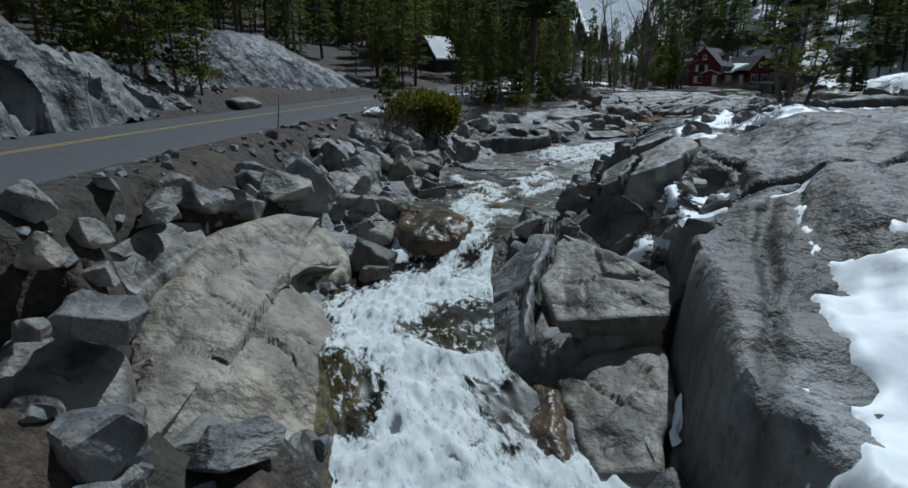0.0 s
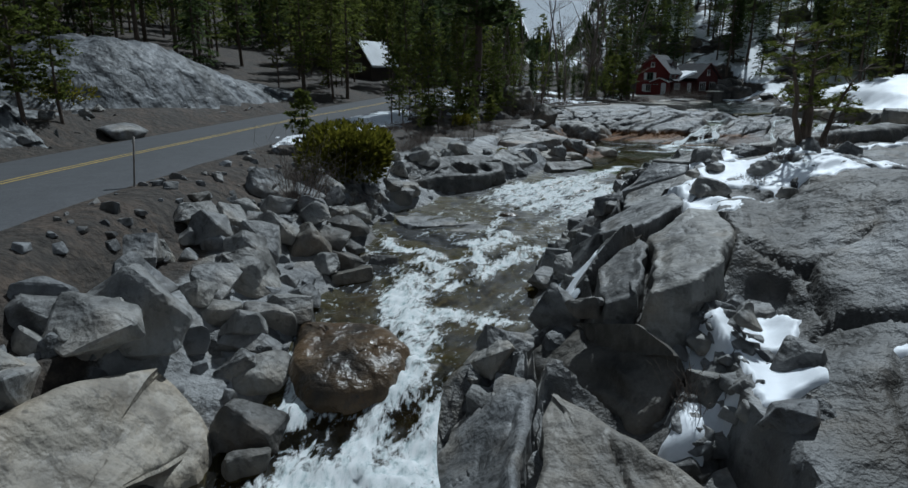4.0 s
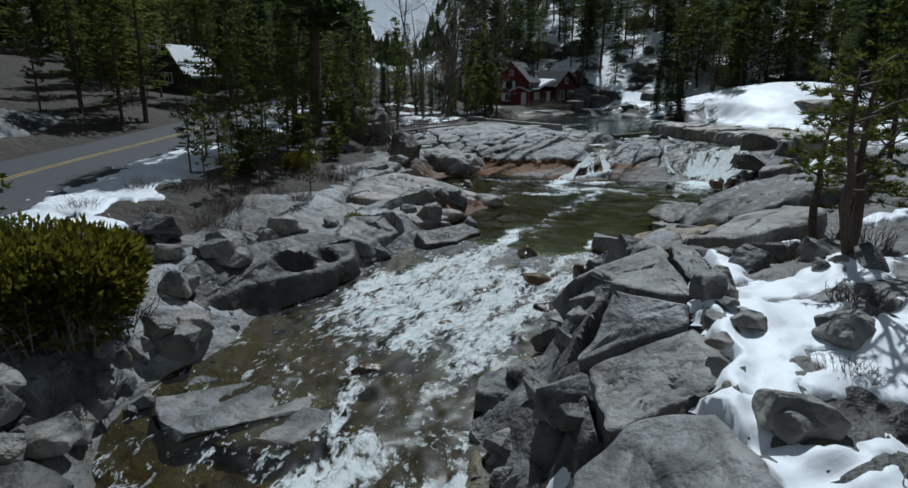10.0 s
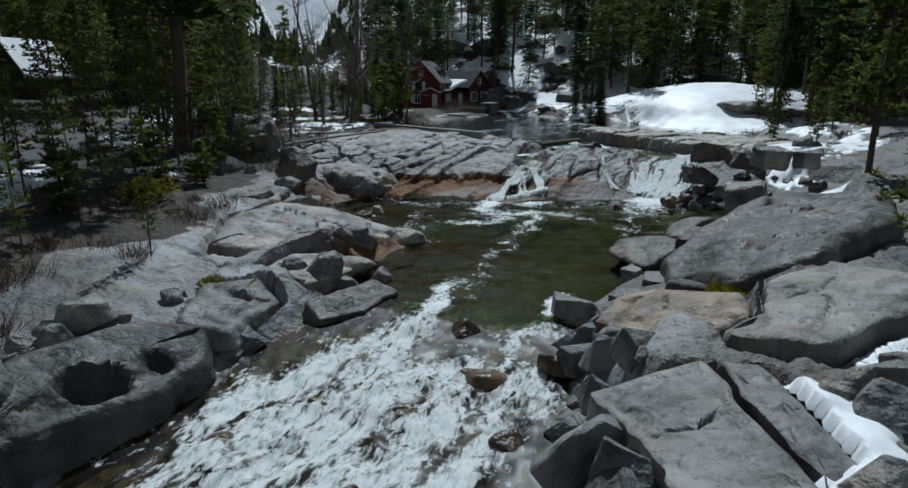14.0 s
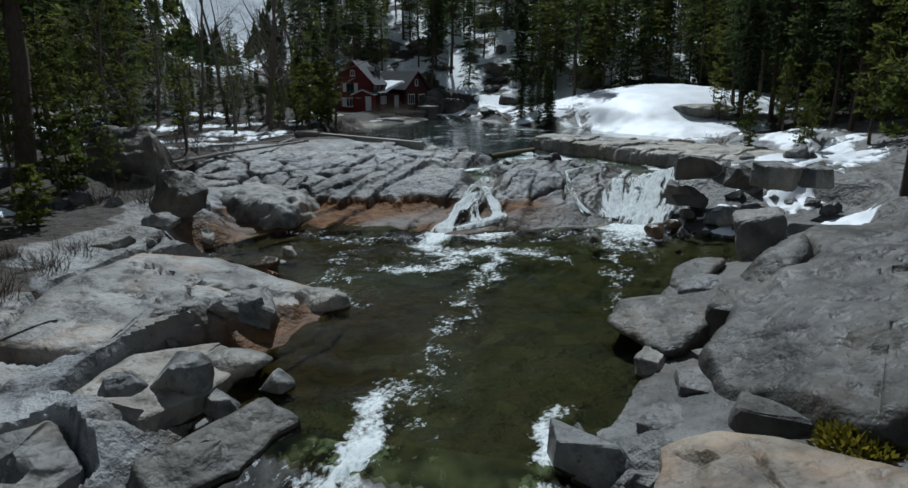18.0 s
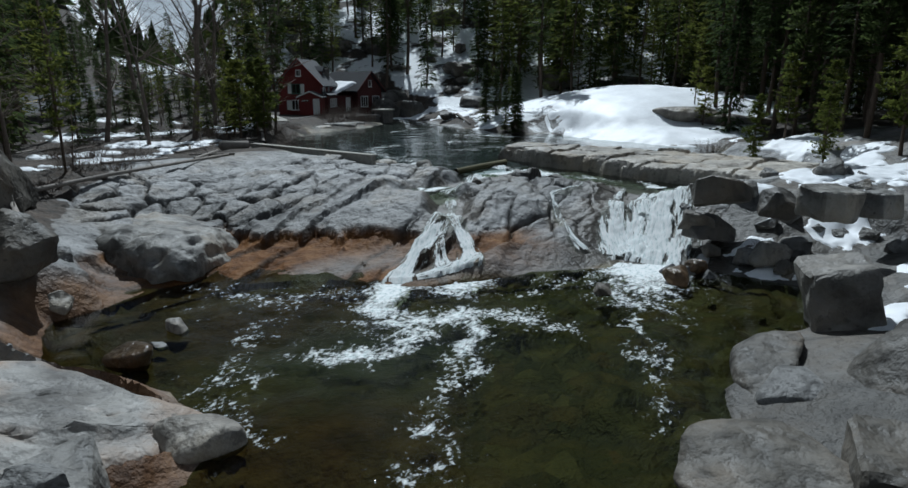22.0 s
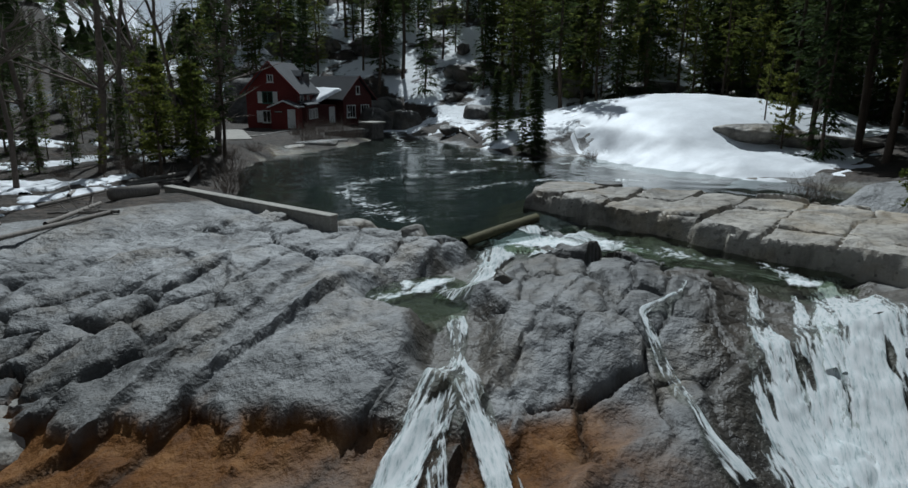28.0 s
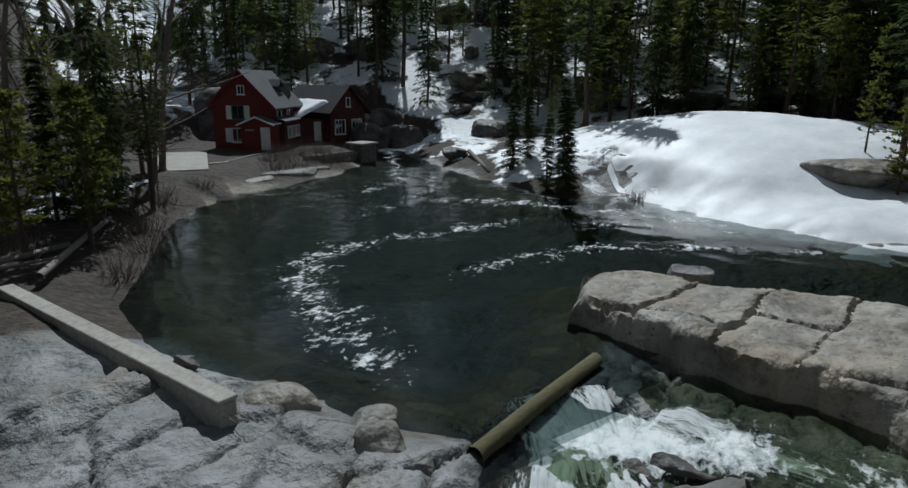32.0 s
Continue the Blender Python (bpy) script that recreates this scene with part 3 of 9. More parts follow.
    rust = dome * step01((POOL_Z + 0.85 + 0.35 * vnoise(x * 0.45, y * 0.45, 69) - z) / 0.3) * step01((33.5 - x) / 3) * step01(1.35 + vnoise(x * 0.3, y * 0.3, 67))
    rust = np.maximum(rust, step01((pool + 1.6) / 0.8) * step01((16.8 - x) / 1.5) * (y > 49) * 0.8)
    rust = np.maximum(rust, (pool > 0) * np.exp(-((x - 17.5) / 4.0) ** 2 - ((y - 53.4) / 2.4) ** 2))
    splash = 0.6 * step01((0.5 - t) / 0.5) * (y < 50)
    for line, reach in ((FALL_LEFT, 1.3), (FALL_RIGHT, 3.6), ([(39.6, 65.4), (33.0, 59.6)], 1.0), ([(37.5, 73), (36.4, 71), (33.4, 69.6), (31, 69)], 1.5)):
        d = along([(a, b, 0) for a, b in line], x, y)[0] + 0.6 * vnoise(x * 0.9, y * 0.9, 68)
        splash = np.maximum(splash, step01((reach - d) / 0.9))
    gully = np.exp(-(along(GULLY, x, y)[0] / 0.9) ** 2)
    crust = step01((ix[1] * ix[0] - 3) / 3) * (y < 52) * step01(0.55 + 0.9 * fbm(x * 0.25, y * 0.25, 70, 4))
    crust = np.maximum(np.maximum(crust, gully), 0.9 * step01((x - 19) / 3) * (y < 57) * (1 - dome))
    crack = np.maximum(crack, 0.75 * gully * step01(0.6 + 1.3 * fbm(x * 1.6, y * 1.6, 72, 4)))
    return z, soil, under, np.clip(snow, 0, 1), deep, crack, np.clip(rust, 0, 1), splash, crust


# ---------------- materials ----------------
def material(name):
    m = bpy.data.materials.new(name)
    m.use_nodes = True
    return m, m.node_tree.nodes, m.node_tree.links, m.node_tree.nodes["Principled BSDF"]


def noise_node(n, l, scale, detail=5, rough=0.6, coords="Object", distortion=0.0, stretch=None):
    tc, t = n.new("ShaderNodeTexCoord"), n.new("ShaderNodeTexNoise")
    t.inputs["Scale"].default_value, t.inputs["Detail"].default_value = scale, detail
    t.inputs["Roughness"].default_value, t.inputs["Distortion"].default_value = rough, distortion
    src = tc.outputs[coords]
    if stretch:
        mp = n.new("ShaderNodeMapping")
        mp.inputs["Scale"].default_value, mp.inputs["Rotation"].default_value = stretch[:3], (0, 0, stretch[3] if len(stretch) > 3 else 0)
        l.new(src, mp.inputs["Vector"])
        src = mp.outputs["Vector"]
    l.new(src, t.inputs["Vector"])
    return t.outputs["Fac"]


def ramp(n, l, fac, stops):
    r = n.new("ShaderNodeValToRGB")
    els = r.color_ramp.elements
    while len(els) < len(stops):
        els.new(0.5)
    for e, (p, c) in zip(els, stops):
        e.position = p
        e.color = (*c, 1) if len(c) == 3 else c
    l.new(fac, r.inputs["Fac"])
    return r.outputs["Color"]


def mix(n, l, fac, a, b, mode="MIX"):
    m = n.new("ShaderNodeMix")
    m.data_type, m.blend_type = "RGBA", mode
    for key, v in (("Factor", fac), ("A", a), ("B", b)):
        if isinstance(v, (int, float)):
            m.inputs[key].default_value = v
        elif isinstance(v, tuple):
            m.inputs[key].default_value = (*v, 1)
        else:
            l.new(v, m.inputs[key])
    return m.outputs["Result"]


def math_node(n, l, op, a, b=0.0, clamp=False):
    m = n.new("ShaderNodeMath")
    m.operation, m.use_clamp = op, clamp
    for k, v in ((0, a), (1, b)):
        if isinstance(v, (int, float)):
            m.inputs[k].default_value = v
        else:
            l.new(v, m.inputs[k])
    return m.outputs[0]


def attr(n, name):
    a = n.new("ShaderNodeAttribute")
    a.attribute_name = name
    return a.outputs["Fac"]


def bump(n, l, fac, p, strength=0.5, distance=0.05, base=None):
    b = n.new("ShaderNodeBump")
    b.inputs["Strength"].default_value, b.inputs["Distance"].default_value = strength, distance
    l.new(fac, b.inputs["Height"])
    if base is not None:
        l.new(base, b.inputs["Normal"])
    l.new(b.outputs["Normal"], p.inputs["Normal"])
    return b.outputs["Normal"]


def granite_colour(n, l, light=(0.32, 0.32, 0.315), dark=(0.075, 0.075, 0.075), stain=(0.22, 0.18, 0.13), coords="Object", streak=0.4):
    """Grey granite: soft pale and dark patches, tan weathering, run-off streaks, black lichen, pits and a fine speckle."""
    blend = tuple(0.6 * a + 0.4 * b for a, b in zip(light, dark))
    c = ramp(n, l, noise_node(n, l, 0.6, 8, 0.6, coords), [(0.33, dark), (0.46, blend), (0.64, light)])
    tan = ramp(n, l, noise_node(n, l, 0.4, 6, 0.6, coords), [(0.50, (0, 0, 0)), (0.64, (1, 1, 1))])
    c = mix(n, l, math_node(n, l, "MULTIPLY", tan, 0.55), c, stain)
    fine = noise_node(n, l, 16.0, 6, 0.75, coords)
    c = mix(n, l, 0.5, c, ramp(n, l, fine, [(0.30, (0.78, 0.78, 0.78)), (0.5, (0.97, 0.97, 0.97)), (0.70, (1.15, 1.15, 1.15))]), "MULTIPLY")
    runoff = ramp(n, l, noise_node(n, l, 1.0, 5, 0.55, coords, 0.0, (1.5, 1.5, 0.22, 0.6)), [(0.54, (0, 0, 0)), (0.66, (1, 1, 1))])
    c = mix(n, l, math_node(n, l, "MULTIPLY", runoff, streak), c, tuple(0.5 * v for v in dark))
    lichen = ramp(n, l, noise_node(n, l, 1.9, 9, 0.7, coords), [(0.56, (0, 0, 0)), (0.62, (1, 1, 1))])
    c = mix(n, l, math_node(n, l, "MULTIPLY", lichen, 0.42), c, (0.05, 0.048, 0.046))
    tc, pits = n.new("ShaderNodeTexCoord"), n.new("ShaderNodeTexVoronoi")
    pits.inputs["Scale"].default_value = 2.3
    l.new(tc.outputs[coords], pits.inputs["Vector"])
    hole = ramp(n, l, math_node(n, l, "ADD", pits.outputs["Distance"], math_node(n, l, "MULTIPLY", noise_node(n, l, 5.0, 3, 0.5, coords), 0.25)), [(0.20, (1, 1, 1)), (0.26, (0, 0, 0))])
    c = mix(n, l, math_node(n, l, "MULTIPLY", hole, 0.6), c, (0.05, 0.047, 0.043))
    blotch = noise_node(n, l, 0.16, 4, 0.55, coords)
    c = mix(n, l, 1.0, c, ramp(n, l, blotch, [(0.34, (0.46, 0.45, 0.43)), (0.5, (0.86, 0.86, 0.86)), (0.66, (1.18, 1.19, 1.21))]), "MULTIPLY")
    return c, fine


def rock_material(name, **kw):
    m, n, l, p = material(name)
    c, fine = granite_colour(n, l, **kw)
    info = n.new("ShaderNodeObjectInfo")
    c = mix(n, l, 1.0, c, ramp(n, l, info.outputs["Random"], [(0.0, (0.78, 0.79, 0.81)), (0.5, (1, 0.99, 0.97)), (1.0, (1.18, 1.13, 1.04))]), "MULTIPLY")
    l.new(c, p.inputs["Base Color"])
    p.inputs["Specular IOR Level"].default_value = 0.35
    l.new(ramp(n, l, noise_node(n, l, 2.2, 5, 0.6), [(0.35, (0.48, 0.48, 0.48)), (0.65, (0.74, 0.74, 0.74))]), p.inputs["Roughness"])
    b1 = bump(n, l, fine, p, 0.32, 0.018)
    b2 = bump(n, l, noise_node(n, l, 4.0, 5, 0.6), p, 0.4, 0.08, b1)
    bump(n, l, noise_node(n, l, 1.1, 4, 0.5), p, 0.75, 0.45, b2)
    return m


ROCK = rock_material("granite_boulder")
ROCK_PALE = rock_material("pale_granite", light=(0.39, 0.37, 0.34), dark=(0.14, 0.132, 0.12), stain=(0.33, 0.27, 0.19))
ROCK_TAN = rock_material("tan_granite", light=(0.34, 0.315, 0.275), dark=(0.14, 0.127, 0.11), stain=(0.29, 0.24, 0.175))
ROCK_WET = rock_material("wet_dark_granite", light=(0.16, 0.108, 0.06), dark=(0.045, 0.038, 0.03), stain=(0.15, 0.085, 0.04))
_wet = ROCK_WET.node_tree
_wet.links.remove(_wet.nodes["Principled BSDF"].inputs["Roughness"].links[0])
_wet.nodes["Principled BSDF"].inputs["Roughness"].default_value = 0.3
# Darker granite; on some boulders the colour carries their shade.
ROCK_DARK = rock_material("dark_or_shaded_granite", light=(0.17, 0.16, 0.145), dark=(0.05, 0.048, 0.044), stain=(0.15, 0.115, 0.08))
ROCK_OCHRE = rock_material("ochre_granite", light=(0.36, 0.31, 0.25), dark=(0.13, 0.11, 0.09), stain=(0.33, 0.19, 0.10))
ROCK_SHORE = rock_material("water_worn_granite", light=(0.42, 0.41, 0.39), dark=(0.15, 0.145, 0.14), stain=(0.33, 0.20, 0.11))


def ground_material():
    m, n, l, p = material("ground")
    c, fine = granite_colour(n, l)
    rusty = ramp(n, l, noise_node(n, l, 1.1, 7, 0.7), [(0.3, (0.045, 0.018, 0.006)), (0.5, (0.135, 0.060, 0.019)), (0.7, (0.24, 0.125, 0.05))])
    c = mix(n, l, attr(n, "rust"), c, rusty)
    c = mix(n, l, attr(n, "crust"), c, mix(n, l, 1.0, c, (0.50, 0.475, 0.44), "MULTIPLY"))
    c = mix(n, l, attr(n, "wet"), c, mix(n, l, 1.0, c, (0.36, 0.31, 0.25), "MULTIPLY"))
    soil = ramp(n, l, noise_node(n, l, 3.2, 9, 0.75), [(0.32, (0.018, 0.016, 0.013)), (0.5, (0.042, 0.036, 0.03)), (0.7, (0.085, 0.074, 0.062))])
    needles = ramp(n, l, noise_node(n, l, 0.4, 6, 0.7), [(0.45, (0.7, 0.6, 0.5)), (0.65, (1.5, 1.1, 0.8))])
    soil = mix(n, l, 0.6, soil, needles, "MULTIPLY")
    edge = math_node(n, l, "ADD", attr(n, "soil"), math_node(n, l, "MULTIPLY", math_node(n, l, "SUBTRACT", noise_node(n, l, 0.9, 7, 0.7), 0.5), 1.3))
    c = mix(n, l, ramp(n, l, edge, [(0.45, (0, 0, 0)), (0.6, (1, 1, 1))]), c, soil)
    bed = ramp(n, l, noise_node(n, l, 0.5, 8, 0.7, distortion=0.8), [(0.38, (0.014, 0.014, 0.007)), (0.47, (0.07, 0.066, 0.024)), (0.55, (0.15, 0.10, 0.045)), (0.66, (0.25, 0.22, 0.14))])
    tc, stones = n.new("ShaderNodeTexCoord"), n.new("ShaderNodeTexVoronoi")
    stones.inputs["Scale"].default_value = 1.35
    l.new(tc.outputs["Object"], stones.inputs["Vector"])
    tone = n.new("ShaderNodeSeparateColor")
    l.new(stones.outputs["Color"], tone.inputs[0])
    bed = mix(n, l, 0.55, bed, ramp(n, l, tone.outputs[0], [(0.0, (0.03, 0.03, 0.014)), (0.3, (0.11, 0.10, 0.035)), (0.55, (0.20, 0.12, 0.05)), (0.75, (0.16, 0.15, 0.06)), (1.0, (0.33, 0.29, 0.2))]))
    bed = mix(n, l, 0.7, bed, ramp(n, l, fine, [(0.3, (0.4, 0.4, 0.4)), (0.7, (1.2, 1.2, 1.2))]), "MULTIPLY")
    bed = mix(n, l, 1.0, bed, (0.85, 0.80, 0.66), "MULTIPLY")
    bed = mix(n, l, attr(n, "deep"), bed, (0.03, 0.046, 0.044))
    bed = mix(n, l, math_node(n, l, "MULTIPLY", attr(n, "rust"), 0.7), bed, rusty)
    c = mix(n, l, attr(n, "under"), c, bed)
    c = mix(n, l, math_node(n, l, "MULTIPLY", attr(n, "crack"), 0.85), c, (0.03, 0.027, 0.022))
    cover = math_node(n, l, "ADD", math_node(n, l, "MULTIPLY", attr(n, "snow"), 0.5), math_node(n, l, "MULTIPLY", math_node(n, l, "SUBTRACT", noise_node(n, l, 0.09, 8, 0.66), 0.5), 1.7))
    mask = ramp(n, l, math_node(n, l, "MULTIPLY", cover, math_node(n, l, "GREATER_THAN", attr(n, "snow"), 0.05)), [(0.40, (0, 0, 0)), (0.46, (1, 1, 1))])
    c = mix(n, l, mask, c, (0.86, 0.88, 0.90))
    l.new(c, p.inputs["Base Color"])
    l.new(math_node(n, l, "SUBTRACT", math_node(n, l, "ADD", 0.62, math_node(n, l, "MULTIPLY", attr(n, "soil"), 0.25)), math_node(n, l, "MULTIPLY", attr(n, "wet"), 0.14)), p.inputs["Roughness"])
    l.new(math_node(n, l, "SUBTRACT", 0.42, math_node(n, l, "MULTIPLY", attr(n, "rust"), 0.34)), p.inputs["Specular IOR Level"])
    b1 = bump(n, l, fine, p, 0.32, 0.018)
    b2 = bump(n, l, noise_node(n, l, 4.0, 5, 0.6), p, 0.42, 0.08, b1)
    bump(n, l, noise_node(n, l, 1.0, 5, 0.55), p, 0.75, 0.45, b2)
    return m


def water_material(name, tint, rough=0.04, ripple=3.0, strength=0.25, gain=0.95, churn_scale=3.4, bite=3.6, lit=0.15, shine=1.0):
    """Clear tinted water whose surface mirrors by angle, white and opaque where it foams."""
    m, n, l, p = material(name)
    n.remove(p)
    out = n["Material Output"]
    r1 = noise_node(n, l, ripple, 4, 0.6, "Object", 0.4, (1.0, 1.6, 1.0, 0.6))
    b = n.new("ShaderNodeBump")
    b.inputs["Strength"].default_value, b.inputs["Distance"].default_value = strength, 0.06
    l.new(r1, b.inputs["Height"])
    clear, gloss, white = n.new("ShaderNodeBsdfTransparent"), n.new("ShaderNodeBsdfGlossy"), n.new("ShaderNodeBsdfPrincipled")
    clear.inputs["Color"].default_value = (*tint, 1)
    gloss.inputs["Roughness"].default_value = rough
    l.new(b.outputs["Normal"], gloss.inputs["Normal"])
    fr = n.new("ShaderNodeFresnel")
    fr.inputs["IOR"].default_value = 1.33
    l.new(b.outputs["Normal"], fr.inputs["Normal"])
    m1, m2 = n.new("ShaderNodeMixShader"), n.new("ShaderNodeMixShader")
    l.new(math_node(n, l, "MULTIPLY", fr.outputs["Fac"], shine), m1.inputs["Fac"])
    l.new(clear.outputs[0], m1.inputs[1])
    l.new(gloss.outputs[0], m1.inputs[2])
    flow = n.new("ShaderNodeCombineXYZ")
    l.new(attr(n, "flow_u"), flow.inputs[0])
    l.new(attr(n, "flow_v"), flow.inputs[1])
    fine, wide = n.new("ShaderNodeTexNoise"), n.new("ShaderNodeTexNoise")
    for t, sc, de in ((fine, churn_scale, 9), (wide, churn_scale * 0.24, 5)):
        t.inputs["Scale"].default_value, t.inputs["Detail"].default_value, t.inputs["Roughness"].default_value = sc, de, 0.68
        t.inputs["Distortion"].default_value = 0.5
        l.new(flow.outputs[0], t.inputs["Vector"])
    churn = math_node(n, l, "ADD", math_node(n, l, "MULTIPLY", fine.outputs["Fac"], 0.55), math_node(n, l, "MULTIPLY", wide.outputs["Fac"], 0.45))
    f = math_node(n, l, "ADD", math_node(n, l, "MULTIPLY", attr(n, "foam"), gain), math_node(n, l, "MULTIPLY", math_node(n, l, "SUBTRACT", churn, 0.5), bite))
    mask = ramp(n, l, f, [(0.40, (0, 0, 0)), (0.58, (0.5, 0.5, 0.5)), (0.88, (1, 1, 1))])
    mask = math_node(n, l, "MULTIPLY", mask, math_node(n, l, "GREATER_THAN", attr(n, "foam"), 0.02))
    swirl = n.new("ShaderNodeTexNoise")
    swirl.inputs["Scale"].default_value, swirl.inputs["Detail"].default_value, swirl.inputs["Roughness"].default_value = churn_scale * 0.8, 8, 0.7
    l.new(flow.outputs[0], swirl.inputs["Vector"])
    shade = ramp(n, l, swirl.outputs["Fac"], [(0.34, (0.40, 0.49, 0.50)), (0.46, (0.80, 0.85, 0.85)), (0.56, (0.95, 0.97, 0.97))])
    l.new(shade, white.inputs["Base Color"])
    white.inputs["Roughness"].default_value = 0.8
    b2 = n.new("ShaderNodeBump")
    b2.inputs["Strength"].default_value, b2.inputs["Distance"].default_value = 0.7, 0.14
    l.new(churn, b2.inputs["Height"])
    up, unit = n.new("ShaderNodeVectorMath"), n.new("ShaderNodeVectorMath")
    up.operation, unit.operation = "MULTIPLY_ADD", "NORMALIZE"
    up.inputs[1].default_value, up.inputs[2].default_value = (0.6, 0.6, 0.6), (0, 0, 0.6)
    l.new(b2.outputs["Normal"], up.inputs[0])
    l.new(up.outputs[0], unit.inputs[0])
    l.new(unit.outputs[0], white.inputs["Normal"])
    glow, m3 = n.new("ShaderNodeBsdfTranslucent"), n.new("ShaderNodeMixShader")
    l.new(shade, glow.inputs["Color"])
    m3.inputs["Fac"].default_value = lit
    l.new(white.outputs[0], m3.inputs[1])
    l.new(glow.outputs[0], m3.inputs[2])
    l.new(mask, m2.inputs["Fac"])
    l.new(m1.outputs[0], m2.inputs[1])
    l.new(m3.outputs[0], m2.inputs[2])
    l.new(m2.outputs[0], out.inputs["Surface"])
    return m


def plain(name, colour, rough=0.7, grain=8.0, vary=0.35, relief=0.3, stretch=None, metal=0.0):
    m, n, l, p = material(name)
    f = noise_node(n, l, grain, 7, 0.68, "Object", 0.2, stretch)
    c = ramp(n, l, f, [(0.28, tuple(v * (1 - vary) for v in colour)), (0.72, tuple(min(1, v * (1 + vary)) for v in colour))])
    big = ramp(n, l, noise_node(n, l, grain * 0.12, 4, 0.6), [(0.3, (0.8, 0.8, 0.8)), (0.7, (1.12, 1.12, 1.12))])
    l.new(mix(n, l, 0.8, c, big, "MULTIPLY"), p.inputs["Base Color"])
    p.inputs["Roughness"].default_value, p.inputs["Metallic"].default_value = rough, metal
    bump(n, l, f, p, relief, 0.02)
    return m


GROUND = ground_material()
WATER = water_material("river_water", (0.44, 0.41, 0.25), 0.36, 4.0, 0.05, 0.95, 3.6, 5.2, 0.3, 0.6)
POOL_WATER = water_material("pool_water", (0.40, 0.43, 0.28), 0.05, 5.0, 0.13, 0.95, 6.0, 3.8, 0.15, 0.8)
RACE_WATER = water_material("race_water", (0.5, 0.56, 0.46), 0.08, 4.0, 0.2, 0.95, 3.2, 3.4)
LAKE_WATER = water_material("lake_water", (0.37, 0.42, 0.41), 0.06, 2.0, 0.10, 0.8, 3.6, 4.4)
FALLS = water_material("falling_water", (0.85, 0.87, 0.84), 0.5, 3.0, 0.05, 1.12, 5.5, 5.2, 0.35, 0.2)
ASPHALT = plain("worn_asphalt", (0.062, 0.063, 0.067), 0.85, 14.0, 0.35, 0.25)
YELLOW = plain("yellow_road_paint", (0.42, 0.30, 0.06), 0.7, 10, 0.4)
SNOW = plain("old_snow", (0.84, 0.86, 0.89), 0.55, 2.5, 0.06, 0.7)
CONCRETE = plain("weathered_concrete", (0.36, 0.34, 0.30), 0.85, 5, 0.3)
BARK = plain("conifer_bark", (0.10, 0.072, 0.052), 0.9, 6, 0.5, 0.9, (3, 3, 0.5))
DEADWOOD = plain("grey_deadwood", (0.24, 0.215, 0.19), 0.85, 6, 0.35, 0.6, (3, 3, 0.5))
TWIG = plain("bare_twigs", (0.17, 0.135, 0.11), 0.85, 8, 0.4)


def foliage(name, a, b):
    m, n, l, p = material(name)
    info = n.new("ShaderNodeObjectInfo")
    geo = n.new("ShaderNodeNewGeometry")
    c = ramp(n, l, geo.outputs["Random Per Island"], [(0.0, a), (1.0, b)])
    c = mix(n, l, 1.0, c, ramp(n, l, info.outputs["Random"], [(0.0, (0.7, 0.75, 0.7)), (1.0, (1.25, 1.15, 1.0))]), "MULTIPLY")
    l.new(c, p.inputs["Base Color"])
    p.inputs["Roughness"].default_value, p.inputs["Specular IOR Level"].default_value = 0.85, 0.15
    tr, ms = n.new("ShaderNodeBsdfTranslucent"), n.new("ShaderNodeMixShader")
    l.new(c, tr.inputs["Color"])
    ms.inputs["Fac"].default_value = 0.55
    l.new(p.outputs[0], ms.inputs[1])
    l.new(tr.outputs[0], ms.inputs[2])
    l.new(ms.outputs[0], n["Material Output"].inputs["Surface"])
    return m


PINE = foliage("pine_needles", (0.06, 0.08, 0.02), (0.16, 0.18, 0.045))
FIR = foliage("fir_needles", (0.035, 0.055, 0.022), (0.085, 0.115, 0.042))
BROOM = foliage("manzanita_leaves", (0.09, 0.09, 0.012), (0.22, 0.19, 0.025))
RUSTY = foliage("dead_red_needles", (0.09, 0.035, 0.012), (0.18, 0.07, 0.025))


# ---------------- mesh helpers ----------------
def mesh_of(name, verts, faces, mat, smooth=True):
    me = bpy.data.meshes.new(name)
    me.from_pydata([tuple(v) for v in verts] if not isinstance(verts, np.ndarray) else verts.tolist(), [], faces if isinstance(faces, list) else faces.tolist())
    me.materials.append(mat)
    if smooth:
        me.polygons.foreach_set("use_smooth", np.ones(len(me.polygons), bool))
    me.update()
    return me


def grid_faces(nu, nv, keep=None):
    i, j = np.meshgrid(np.arange(nu - 1), np.arange(nv - 1), indexing="ij")
    a = i * nv + j
    f = np.stack([a, a + nv, a + nv + 1, a + 1], -1).reshape(-1, 4)
    return f if keep is None else f[keep.reshape(-1)[f].any(1)]


def tidy(verts, faces, *extra):
    used = np.unique(faces)
    remap = np.zeros(len(verts), int)
    remap[used] = np.arange(len(used))
    return (verts[used], remap[faces], *[e[used] for e in extra])


def put_attr(me, name, values):
    a = me.attributes.new(name, "FLOAT", "POINT")
    a.data.foreach_set("value", np.asarray(values, np.float32).reshape(-1))


